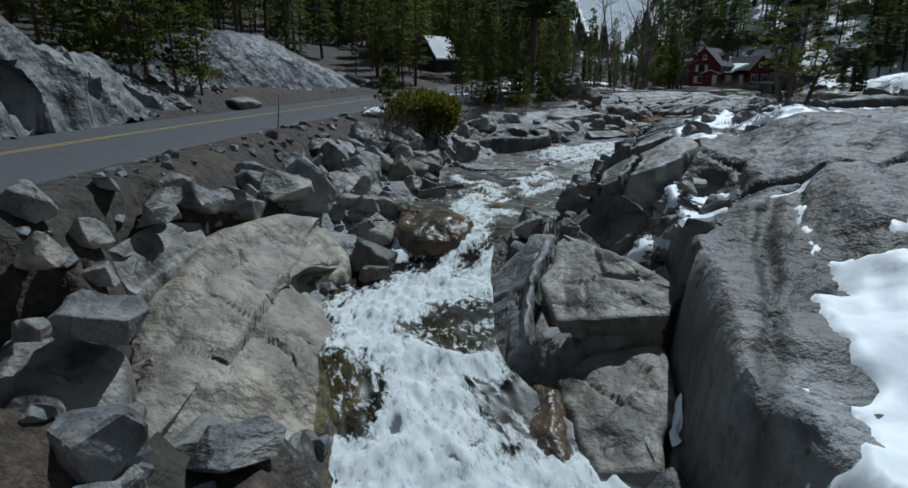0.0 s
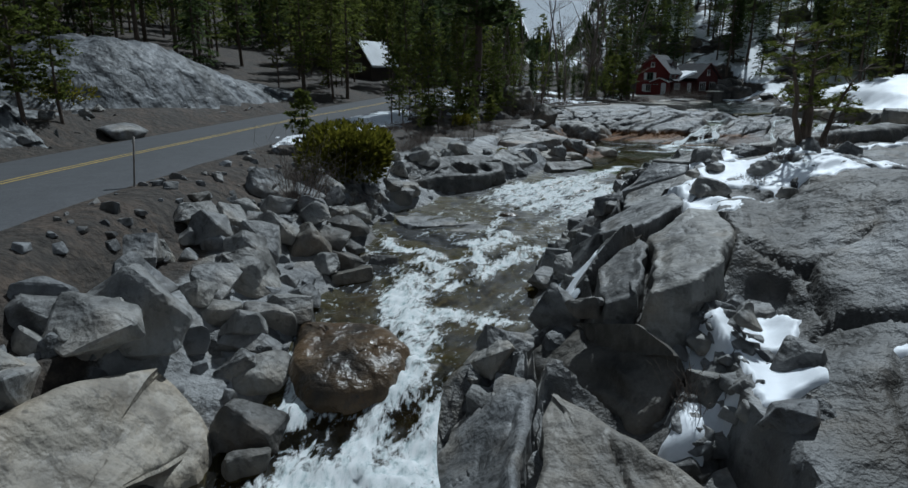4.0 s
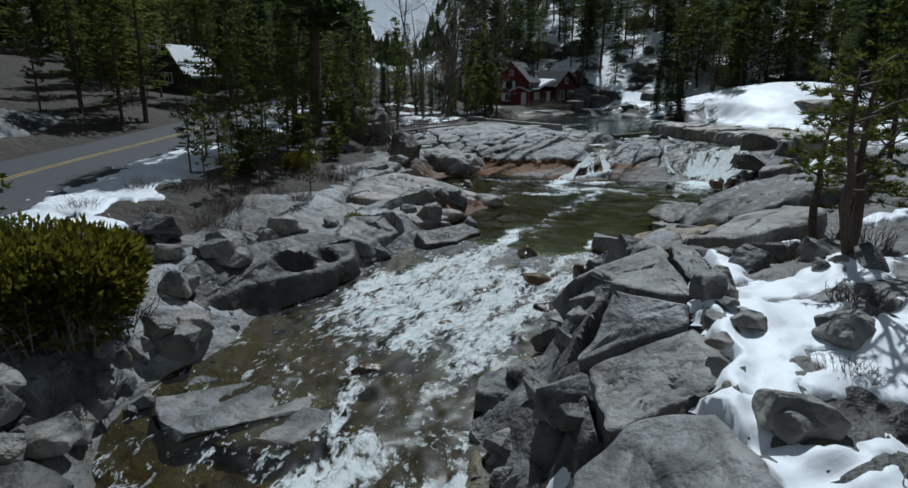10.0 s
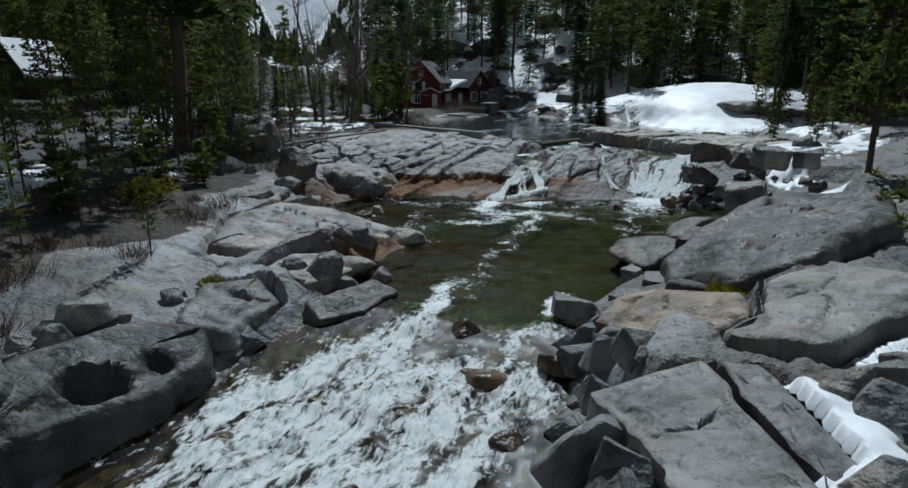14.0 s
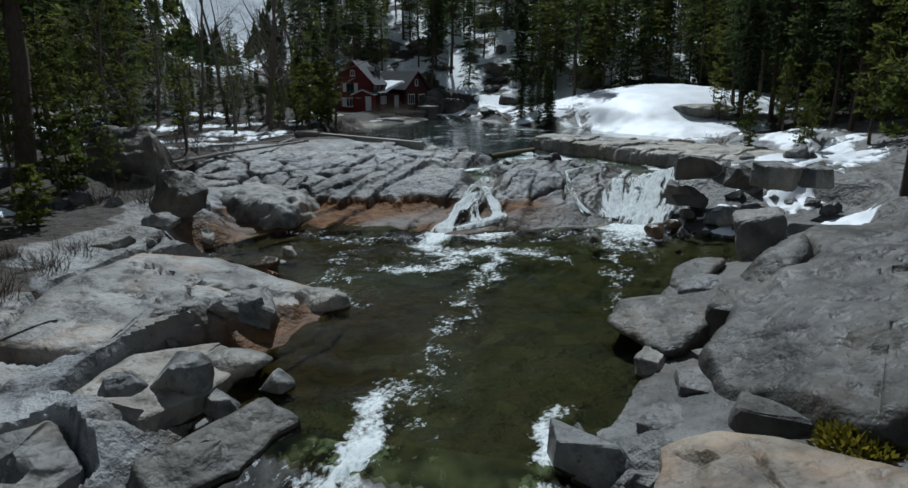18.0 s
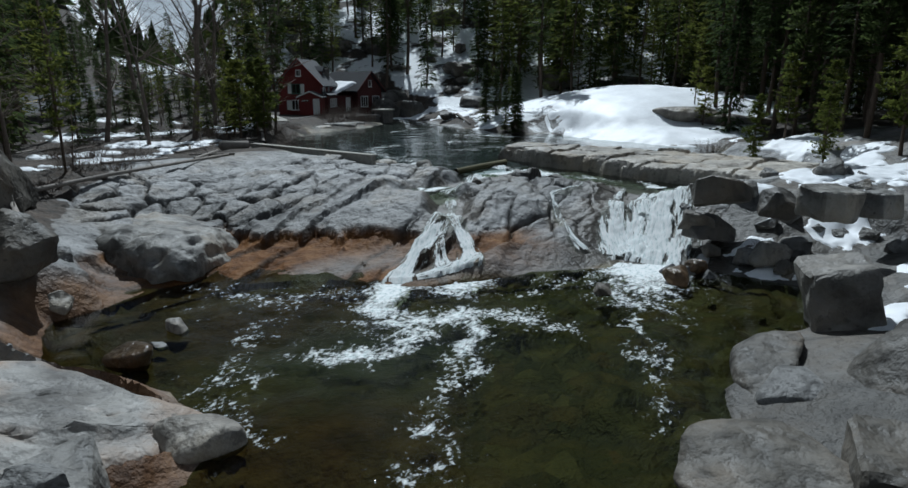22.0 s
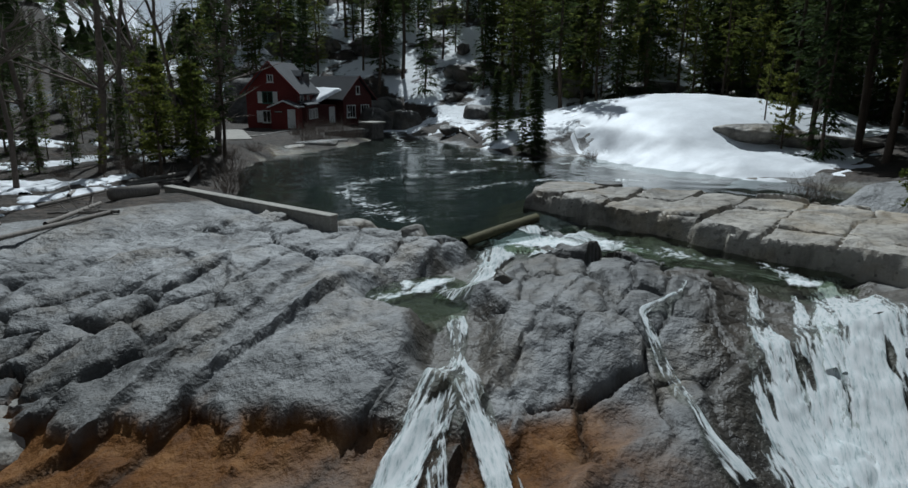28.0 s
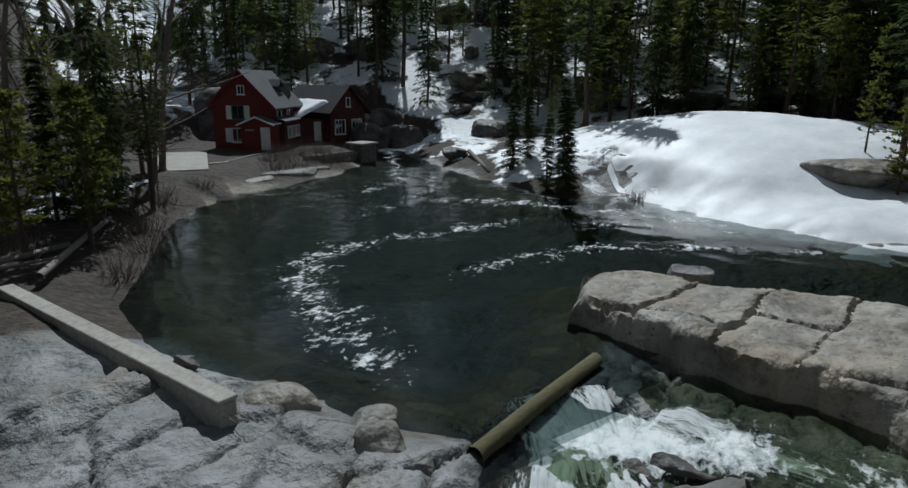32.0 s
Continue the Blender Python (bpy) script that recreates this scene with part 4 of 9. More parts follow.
def part(name, data, mat, parent, label="", smooth=False):
    """Links a bmesh (or a mesh) as one mesh object under a thing or a part."""
    if isinstance(data, bmesh.types.BMesh):
        me = bpy.data.meshes.new(name)
        data.to_mesh(me)
        data.free()
        me.materials.append(mat)
        if smooth:
            me.polygons.foreach_set("use_smooth", np.ones(len(me.polygons), bool))
    else:
        me = data
    ob = new(name, me)
    ob.parent = parent
    if label:
        tagged(ob, label)
    return ob


def box(bm, size, at, turn=None, bevel=0.0):
    """A box of that size centred at a place, added to bm."""
    r = bmesh.ops.create_cube(bm, size=1.0)
    m = Matrix.Translation(at) @ (turn if turn is not None else Matrix()) @ Matrix.Diagonal((*size, 1))
    bmesh.ops.transform(bm, matrix=m, verts=r["verts"])
    if bevel:
        es = list({e for v in r["verts"] for e in v.link_edges})
        bmesh.ops.bevel(bm, geom=es, offset=bevel, segments=1, affect="EDGES")
    return bm


def boxed(size, at, turn=None, bevel=0.0):
    return box(bmesh.new(), size, at, turn, bevel)


def tube(points, radii, sides=7, cap=True):
    """Vertices and faces of a bent tapered rod."""
    pts = [Vector(p) for p in points]
    verts, faces = [], []
    for k, (p, r) in enumerate(zip(pts, radii)):
        d = (pts[min(k + 1, len(pts) - 1)] - pts[max(k - 1, 0)]).normalized()
        side = d.cross(Vector((0.13, 0.31, 1) if abs(d.z) < 0.9 else (1, 0.2, 0))).normalized()
        up = side.cross(d)
        for s in range(sides):
            a = 2 * math.pi * s / sides
            verts.append(p + r * (math.cos(a) * side + math.sin(a) * up))
    for k in range(len(pts) - 1):
        for s in range(sides):
            a, b = k * sides + s, k * sides + (s + 1) % sides
            faces.append((a, b, b + sides, a + sides))
    if cap:
        faces.append(tuple(range((len(pts) - 1) * sides, len(pts) * sides)))
    return verts, faces


def merge(parts_list):
    verts, faces = [], []
    for v, f in parts_list:
        o = len(verts)
        verts += list(v)
        faces += [tuple(i + o for i in q) for q in f]
    return verts, faces


# ---------------- ground ----------------
def spaced(lo, hi, step, out_lo, out_hi):
    """Even lines from lo to hi, then ever wider ones outwards."""
    core = list(np.arange(lo, hi + 1e-6, step))
    up, s = core[-1], step
    while up < out_hi:
        s *= 1.13
        up += s
        core.append(up)
    dn, s = core[0], step
    while dn > out_lo:
        s *= 1.13
        dn -= s
        core.insert(0, dn)
    return np.array(core)


gx, gy = spaced(-9, 50, 0.3, -3000, 3000), spaced(6, 80, 0.3, -3000, 3000)
GX, GY = np.meshgrid(gx, gy, indexing="ij")
ZONES = ("soil", "under", "snow", "deep", "crack", "rust", "wet", "crust")
GZ, *g_zones = height(GX, GY, True)
PATCHES = ((13, 47, 56, 79), (2.5, 20, 7, 44), (1.5, 17.5, 41, 64), (17, 42, 38, 58))
g_low = GZ * 1.0
for px0, px1, py0, py1 in PATCHES:
    g_low = np.minimum(g_low, GZ - 0.4 * step01((np.minimum(np.minimum(GX - px0, px1 - GX), np.minimum(GY - py0, py1 - GY)) - 1.4) / 1.0))
for poly in (POOL, LAKE):
    g_low = np.where(in_polygon(poly, GX, GY) > -0.2, GZ, g_low)
g_low = np.where((along(RIVER, GX, GY)[0] - along(RIVER, GX, GY)[2][..., 1] < 0.3) | (along(RIVER, GX, GY)[1] < 0) & (GY < 42), GZ, g_low)
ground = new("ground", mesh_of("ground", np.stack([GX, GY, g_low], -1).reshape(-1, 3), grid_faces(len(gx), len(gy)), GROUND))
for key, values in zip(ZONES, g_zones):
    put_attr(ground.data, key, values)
tagged(ground, "dark soil, forest floor, stream bed and grey granite", "ground", kind="structure")


def ledge(name, x0, x1, y0, y1, step, label, inside, turn=None):
    """Jointed bedrock laid close over the ground sheet where the rock lies bare."""
    if turn is None:
        X, Y = np.meshgrid(np.arange(x0, x1, step), np.arange(y0, y1, step), indexing="ij")
    else:
        c, s = math.cos(turn), math.sin(turn)
        U, V = np.meshgrid(np.arange(x0 * c + y0 * s, x1 * c + y1 * s, step * 1.5), np.arange(y0 * c - x1 * s, y1 * c - x0 * s, step), indexing="ij")
        X, Y = U * c - V * s, U * s + V * c
    Z, *zones = height(X, Y, True)
    edge = np.minimum(np.minimum(X - x0, x1 - X), np.minimum(Y - y0, y1 - Y))
    Z = Z + 0.07 - 0.6 * step01((1.2 - edge) / 1.2)
    keep = inside(X, Y) & (edge > 0)
    v, f, *zones = tidy(np.stack([X, Y, Z], -1).reshape(-1, 3), grid_faces(*X.shape, keep), *[q.reshape(-1) for q in zones])
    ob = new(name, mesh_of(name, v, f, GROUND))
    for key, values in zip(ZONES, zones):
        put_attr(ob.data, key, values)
    ob.data.set_sharp_from_angle(angle=radians(50))
    return tagged(ob, label, "bedrock", kind="structure")


ledge("bedrock_dome", 13, 47, 56, 79, 0.075, "jointed grey granite dome with rust-stained foot", lambda X, Y: (in_polygon(POOL, X, Y) < 0.8) & (in_polygon(LAKE, X, Y) < 0.8), 0.56)
ledge("bedrock_slabs", 2.5, 20, 7, 44, 0.11, "broad jointed granite slabs beside the stream", lambda X, Y: (along(RIVER, X, Y)[0] - along(RIVER, X, Y)[2][..., 1] > -0.8))
ledge("bedrock_shelf", 1.5, 17.5, 41, 64, 0.11, "pale worn granite shelf between stream and road", lambda X, Y: (in_polygon(POOL, X, Y) < 0.8) & (along(RIVER, X, Y)[1] < 0))
ledge("bedrock_bank", 17, 42, 38, 58, 0.13, "grey granite bank beside the pool", lambda X, Y: (in_polygon(POOL, X, Y) < 0.8) & (along(RIVER, X, Y)[1] * 1 > -0.5))


g_open = height(GX, GY, False, False)


def sample(x, y, sheet_z=None):
    """Height of the ground sheet at arrays of places, between its grid lines."""
    GZ_ = GZ if sheet_z is None else sheet_z
    i = np.clip(np.searchsorted(gx, x) - 1, 0, len(gx) - 2)
    j = np.clip(np.searchsorted(gy, y) - 1, 0, len(gy) - 2)
    u, v = (x - gx[i]) / (gx[i + 1] - gx[i]), (y - gy[j]) / (gy[j + 1] - gy[j])
    return GZ_[i, j] * (1 - u) * (1 - v) + GZ_[i + 1, j] * u * (1 - v) + GZ_[i, j + 1] * (1 - u) * v + GZ_[i + 1, j + 1] * u * v


def gz(x, y):
    return float(sample(np.array([float(x)]), np.array([float(y)]))[0])


# ---------------- road ----------------
def smooth_line(line, step):
    """A polyline of tuples resampled evenly and rounded at its corners."""
    p = np.array(line, float)
    for _ in range(3):
        q = np.empty((2 * len(p) - 2, p.shape[1]))
        q[0::2], q[1::2] = 0.75 * p[:-1] + 0.25 * p[1:], 0.25 * p[:-1] + 0.75 * p[1:]
        p = np.vstack([p[:1], q, p[-1:]])
    s = np.r_[0, np.cumsum(np.hypot(*np.diff(p[:, :2], axis=0).T))]
    t = np.linspace(0, s[-1], max(2, int(s[-1] / step)))
    return np.stack([np.interp(t, s, p[:, k]) for k in range(p.shape[1])], -1)


def strip(name, line, offsets, lift, mat, step=0.8, ragged=0.0):
    """A ribbon that follows a line at the given sideways offsets and lifts."""
    p = smooth_line(line, step)
    d = np.gradient(p[:, :2], axis=0)
    d /= np.linalg.norm(d, axis=1)[:, None]
    nx, ny = d[:, 1], -d[:, 0]
    rows = []
    for k, (o, h) in enumerate(zip(offsets, lift)):
        wob = ragged * fbm(np.arange(len(p)) * step * 0.5, np.full(len(p), k * 3.1), 71, 3) if k in (0, len(offsets) - 1) else 0
        rows.append(np.stack([p[:, 0] + nx * (o + wob), p[:, 1] + ny * (o + wob), p[:, 2] + h], -1))
    v = np.stack(rows, 1)
    return mesh_of(name, v.reshape(-1, 3), grid_faces(v.shape[0], v.shape[1])[:, ::-1], mat)


road = new("road", strip("road", ROAD, (-4.35, -4.0, -2.0, 0, 2.0, 4.0, 4.35), (-0.1, 0.02, 0.06, 0.09, 0.06, 0.02, -0.1), ASPHALT, 0.8, 0.16))
tagged(road, "worn grey asphalt two-lane road with cracked edges", "road", kind="structure")
for off in (-0.16, 0.16):
    part("centre_line", strip("centre_line", ROAD, (off - 0.055, off + 0.055), (0.094, 0.094), YELLOW), YELLOW, road, "faded yellow centre line")


# ---------------- water ----------------
def sheet(name, poly, z, step, mat, foam=None, wave=0.03, grow=1.2):
    """A level body of water inside an outline, running a little under its banks."""
    p = np.array(poly)
    ux, uy = np.arange(p[:, 0].min() - 2, p[:, 0].max() + 2, step), np.arange(p[:, 1].min() - 2, p[:, 1].max() + 2, step)
    X, Y = np.meshgrid(ux, uy, indexing="ij")
    keep = in_polygon(poly, X, Y) > -grow
    Z = z + wave * fbm(X * 0.9, Y * 0.9, 81, 3)
    F = foam(X, Y) if foam else X * 0
    v, f, fo = tidy(np.stack([X, Y, Z], -1).reshape(-1, 3), grid_faces(len(ux), len(uy), keep), F.reshape(-1))
    ob = new(name, mesh_of(name, v, f, mat))
    put_attr(ob.data, "foam", fo)
    put_attr(ob.data, "flow_u", v[:, 0] * 0.8 + v[:, 1] * 0.5)
    put_attr(ob.data, "flow_v", v[:, 1] * 1.1 - v[:, 0] * 0.6)
    return ob


def streak(line, X, Y, width, gain=1.0):
    """How foamy a place is beside a drifting streak of foam."""
    d, _, v = along([(a, b, w) for a, b, w in line], X + 0.5 * vnoise(X * 0.8, Y * 0.8, 91), Y + 0.5 * vnoise(X * 0.8 + 5, Y * 0.8, 92))
    return gain * v[..., 0] * np.exp(-(d / width) ** 2)


# Drifting foam, plus sun glints painted with the same white.
def pool_foam_glints(X, Y):
    f = 0.02 + 0 * X
    for width, line in (
            (0.8, [(22.9, 59.2, 0.9), (23.3, 57.9, 0.55), (22.4, 56.7, 0.7), (21.2, 56.2, 0.7), (20.2, 56.3, 0.7), (19.7, 57.1, 0.55)]),
            (0.7, [(21.6, 57.8, 0.5), (23.4, 57.5, 0.75), (25.0, 56.8, 0.72), (25.9, 55.8, 0.68), (26.3, 54.5, 0.45)]),
            (0.55, [(24.2, 56.6, 0.68), (23.6, 55.3, 0.66), (22.5, 54.3, 0.6), (21.6, 53.4, 0.45), (18.8, 51.0, 0.36), (16.6, 48.6, 0.34), (15.2, 46.6, 0.3)]),
            (1.7, [(36.0, 58.4, 1.8), (34.2, 57.4, 1.9), (32.6, 56.4, 1.3), (31.2, 55.7, 0.7), (29.8, 54.5, 0.4)]),
            (0.4, [(28.4, 53.6, 0.42), (26.4, 51.2, 0.4), (24.0, 49.4, 0.36)]), (0.5, [(28.6, 58.4, 0.4), (29.8, 57.4, 0.42), (27.0, 57.6, 0.4)]),
            # The 1.2 wide streak paints sun sparkle on the water as white specks.
            (1.2, [(18.8, 63.4, 0.3), (20.6, 61.6, 0.36), (22.6, 60.6, 0.42)]), (0.7, [(19.4, 59.9, 0.34), (17.6, 57.0, 0.34), (17.0, 54.6, 0.36)]),
            (0.5, [(15.6, 48.4, 0.5), (14.6, 47.2, 1.0), (13.4, 46.2, 1.1)]), (0.3, [(18.6, 45.0, 0.6), (17.6, 44.4, 1.0), (16.6, 43.8, 1.0)]),
            (0.9, [(27.6, 60.4, 1.3), (26.6, 59.5, 1.3), (25.6, 58.8, 0.7)]), (0.8, [(25.2, 61.0, 1.2), (23.8, 60.2, 1.2), (22.8, 59.0, 0.7)]), (0.7, [(24.0, 60.6, 0.9), (26.4, 60.0, 1.1)])):
        f = np.maximum(f, streak(line, X, Y, width))
    return f


def lake_foam(X, Y):
    f = 0 * X
    for width, line in (
            (0.7, [(35.9, 77.0, 0.5), (36.3, 80.6, 0.55), (36.9, 83.5, 0.6), (37.6, 86.5, 0.62), (40.5, 88.4, 0.55), (43.6, 88.6, 0.5), (47, 88.2, 0.62), (50.5, 88.6, 0.5)]),
            (0.5, [(42.6, 82.4, 0.4), (45.6, 82.6, 0.6), (49.4, 82.6, 0.55), (53, 80, 0.6), (57, 76.4, 0.5)]), (0.6, [(46, 100, 0.4), (52, 103, 0.5), (56, 110, 0.55), (60, 118, 0.7), (65, 130, 0.9)]),
            (0.9, [(50, 96, 0.4), (54, 92.4, 0.62), (57, 87, 0.55), (58.4, 82, 0.5)]), (0.6, [(44, 94, 0.42), (48, 96, 0.5), (52, 99, 0.52), (55, 104, 0.5)]), (0.4, [(52.4, 86, 0.5), (55, 84.4, 0.6), (57.5, 80.6, 0.45)])):
        f = np.maximum(f, streak(line, X, Y, width))
    return f


pool = sheet("water_pool", POOL, POOL_Z, 0.16, POOL_WATER, pool_foam_glints, 0.025)
tagged(pool, "clear green-brown pool with drifting white foam and painted glints", "water", kind="structure")
lake = sheet("water_lake", LAKE, LAKE_Z, 0.35, LAKE_WATER, lake_foam, 0.02)
tagged(lake, "dark blue-green mill pond with faint foam streaks", "water", kind="structure")


basin = sheet("water_basin", [(29.2, 68.6), (30.0, 70.2), (31.8, 70.6), (33.0, 70.0), (32.8, 68.8), (31.6, 67.8), (30.2, 67.6)], 7.9, 0.1, RACE_WATER,
              lambda X, Y: np.maximum(streak([(32.6, 69.8, 1.2), (31.6, 69.6, 1.0), (30.4, 69.4, 0.6)], X, Y, 0.4), streak([(31.8, 70.4, 1.1), (31.0, 69.8, 0.8)], X, Y, 0.3)), 0.015, 0.4)
tagged(basin, "small clear green basin of water on the dome", "water", kind="structure")
race = sheet("water_race", [(38.6, 73.4), (40.4, 73.4), (42.4, 71.4), (43.4, 67.5), (43.9, 64.5), (43.0, 62.4), (41.4, 63.0), (40.4, 66.4), (39.0, 69.6), (37.0, 71.4)], 8.06, 0.12, RACE_WATER,
             lambda X, Y: np.maximum(streak([(37.4, 73.0, 1.9), (38.6, 71.8, 2.0), (39.6, 70.8, 0.9), (41.2, 68.4, 0.5), (42.2, 65.6, 0.3)], X, Y, 1.1), streak([(42.4, 64.0, 0.6), (41.6, 62.8, 1.1)], X, Y, 0.6)), 0.02, 0.5)
tagged(race, "shallow green channel of water beside the flat slab", "water", kind="structure")


def ribbon(name, line, mat, across=40, step=0.14, heave=0.1, follow=False, lift=0.05, seed=0, spread=1.15, stretch=0.85, patch=0.55, foamy=None):
    """Running water along stations of (x, y, level, half width, foam); with follow it hugs the rock instead of the level."""
    p = smooth_line(line, step)
    d = np.gradient(p[:, :2], axis=0)
    d /= np.linalg.norm(d, axis=1)[:, None]
    v = np.linspace(-spread, spread, across)
    X = p[:, None, 0] + d[:, None, 1] * v * p[:, None, 3]
    Y = p[:, None, 1] - d[:, None, 0] * v * p[:, None, 3]
    run = np.arange(len(p))[:, None] * step
    foam = p[:, None, 4] * (1 - (0.85 if follow else 0.55) * np.abs(v) ** 2.6) + X * 0
    if foamy is not None:
        foam = foamy(X, Y)
    elif follow:
        threads = fbm(v * p[:, None, 3] * 3.0 + 0.4 * fbm(run * 0.6 + X * 0, v * 3, 147, 2), run * 0.5 + X * 0, 141 + seed, 5)
        foam = foam * np.clip(0.85 + 0.6 * threads, 0.05, 1.25) * step01((1.2 - np.abs(v) - 0.8 * np.abs(fbm(run * 0.5 + X * 0, v * 3.0 * np.maximum(p[:, None, 3], 0.5), 149 + seed, 5))) / 0.5)
    else:
        foam = foam * (1 - patch + patch * 1.5 * step01(0.5 + 0.8 * fbm(X * 0.42, Y * 0.42, 141 + seed, 3)))
    rough = fbm(X * 1.3, Y * 1.3, 101 + seed, 4)
    if follow:
        Z = height(X, Y) + 0.09
        rock = Z.copy()
        for _ in range(70):
            Z[1:-1] = np.maximum(Z[1:-1] * 0.4 + 0.3 * (Z[:-2] + Z[2:]), Z[1:-1])
            Z[:, 1:-1] = np.maximum(Z[:, 1:-1] * 0.5 + 0.25 * (Z[:, :-2] + Z[:, 2:]), Z[:, 1:-1])
        for _ in range(8):
            Z[1:-1] = 0.4 * Z[1:-1] + 0.3 * (Z[:-2] + Z[2:])
        Z = np.maximum(Z, rock)
        Z = np.where(in_polygon(POOL, X, Y) > -0.15, np.minimum(Z, POOL_Z - 0.12), Z)
        Z = Z + lift + (0.04 + heave * np.maximum(rough, 0)) * foam - 0.25 * np.maximum(np.abs(v) - 0.75, 0) / 0.4
    else:
        Z = p[:, None, 2] + heave * rough * (0.15 + foam) + 0.09 * foam * np.maximum(fbm(X * 2.6, Y * 2.6, 133 + seed, 3), -0.3) + 0.35 * np.clip(foam - 0.3, 0, 1) * np.maximum(vnoise(X * 0.8, Y * 0.8, 131 + seed), 0) * 0.6
    su, sv = run * stretch + X * 0, v * p[:, None, 3] * (2.2 if follow else 1.5) + X * 0
    keep = foam > (0.04 if follow else -1)
    vv, ff, foam, su, sv = tidy(np.stack([X, Y, Z], -1).reshape(-1, 3), grid_faces(*X.shape, keep)[:, ::-1], foam.reshape(-1), su.reshape(-1), sv.reshape(-1))
    ob = new(name, mesh_of(name, vv, ff, mat))
    put_attr(ob.data, "foam", foam)
    put_attr(ob.data, "flow_u", su)
    put_attr(ob.data, "flow_v", sv)
    return ob


TONGUES = [  # width, then x, y, weight along each tongue of white water
    (0.9, [(14.8, 47.6, 0.5), (13.2, 46.2, 1.0), (11.7, 44.9, 1.0), (9.3, 44.1, 1.05), (7.4, 43.5, 1.05), (6.4, 41.7, 0.95), (5.2, 41.0, 0.5)]),
    (0.8, [(12.6, 42.0, 0.9), (10.8, 40.8, 1.0), (9.6, 39.3, 1.0), (7.7, 38.5, 1.0), (6.2, 38.6, 0.6)]), (0.65, [(13.9, 41.0, 0.8), (12.3, 39.7, 0.9), (11.1, 38.5, 0.9), (9.4, 37.5, 0.7)]),
    (0.3, [(18.2, 44.4, 0.6), (15.3, 42.9, 0.8), (13.2, 41.3, 0.8)]), (0.85, [(12.4, 44.6, 0.9), (10.6, 42.8, 0.9), (9.0, 41.6, 0.9), (7.4, 40.6, 0.8)]),
    (0.55, [(9.8, 38.8, 0.9), (8.3, 36.7, 0.85), (7.6, 35.4, 0.6), (6.8, 34.5, 0.3)]), (0.3, [(5.3, 37.5, 0.7), (5.0, 35.8, 0.8), (4.6, 33.6, 0.7)]),
    (0.55, [(5.3, 33.1, 0.9), (4.2, 32.8, 1.0), (3.6, 31.5, 1.0), (3.7, 30.3, 0.9)]), (0.4, [(6.4, 31.4, 0.9), (5.3, 31.0, 0.9), (4.6, 30.0, 0.8)]),
    (0.35, [(-0.7, 34.4, 0.5), (0.3, 33.1, 0.9), (0.9, 31.6, 1.0), (1.9, 30.8, 0.9)]), (0.5, [(4.9, 32.7, 0.8), (3.3, 31.0, 0.9), (2.1, 29.4, 1.0), (1.4, 28.2, 1.0)]),
    (0.35, [(1.0, 30.8, 0.9), (2.3, 29.3, 0.9)]), (0.4, [(6.1, 31.2, 0.7), (4.2, 29.7, 0.9), (2.3, 27.7, 0.9)]),
    (0.85, [(0.9, 29.2, 0.9), (0.4, 27.6, 1.1), (0.3, 26.3, 1.1), (0.8, 24.6, 1.0), (1.0, 23.6, 0.8)]), (0.5, [(3.3, 25.0, 0.8), (2.1, 25.8, 0.9), (0.8, 25.7, 0.9)]),
    (0.25, [(-2.4, 24.4, 0.9), (-2.1, 22.5, 1.1), (-1.8, 21.3, 1.1)]), (0.5, [(0.9, 23.2, 0.9), (0.3, 21.6, 1.1), (-0.5, 20.2, 1.1)]), (0.6, [(2.4, 22.0, 0.8), (1.3, 21.0, 1.1), (0.4, 19.5, 1.1)]),
    (1.5, [(0.7, 19.4, 0.9), (-0.8, 18.9, 1.05), (-2.3, 17.6, 1.05), (-2.6, 16.6, 1.0), (-2.1, 15.2, 0.9)]), (0.5, [(-2.4, 14.9, 1.0), (-1.2, 14.5, 1.1), (1.0, 14.3, 0.9)]),
    (0.75, [(-1.4, 14.4, 1.1), (-1.1, 12.8, 1.0), (-1.2, 11.3, 1.1)]), (0.7, [(0.2, 14.2, 0.9), (-0.1, 12.7, 0.85), (-0.3, 11.3, 1.0)]),
    (0.9, [(-2.9, 11.2, 1.0), (-1.0, 11.0, 1.15), (1.3, 10.8, 1.0), (3.4, 10.9, 0.8)]), (1.6, [(-0.4, 11.0, 1.0), (0.2, 7.0, 0.8), (0.4, -6.0, 0.6)]),
    (0.7, [(10.8, 44.0, 0.8), (9.4, 42.6, 1.0), (7.6, 41.8, 1.0), (6.2, 40.6, 0.8)]), (0.7, [(11.8, 42.8, 0.9), (10.2, 42.0, 1.0), (8.8, 40.6, 1.0), (7.0, 39.6, 0.9), (5.6, 39.8, 0.5)]),
    (0.6, [(12.9, 40.2, 0.8), (11.4, 39.2, 0.9), (10.0, 38.2, 0.9), (8.6, 37.4, 0.7)])]


def river_foam(X, Y):
    """White where a tongue of the rapids runs, thin flecks elsewhere."""
    f = 0.12 + 0.10 * fbm(X * 0.5, Y * 0.5, 145, 3)
    for width, line in TONGUES:
        f = np.maximum(f, streak(line, X, Y, width))
    return np.clip(f * (1 + 0.45 * step01((21 - Y) / 2) - 0.02 * step01((Y - 34) / 3)), 0, 1.6)


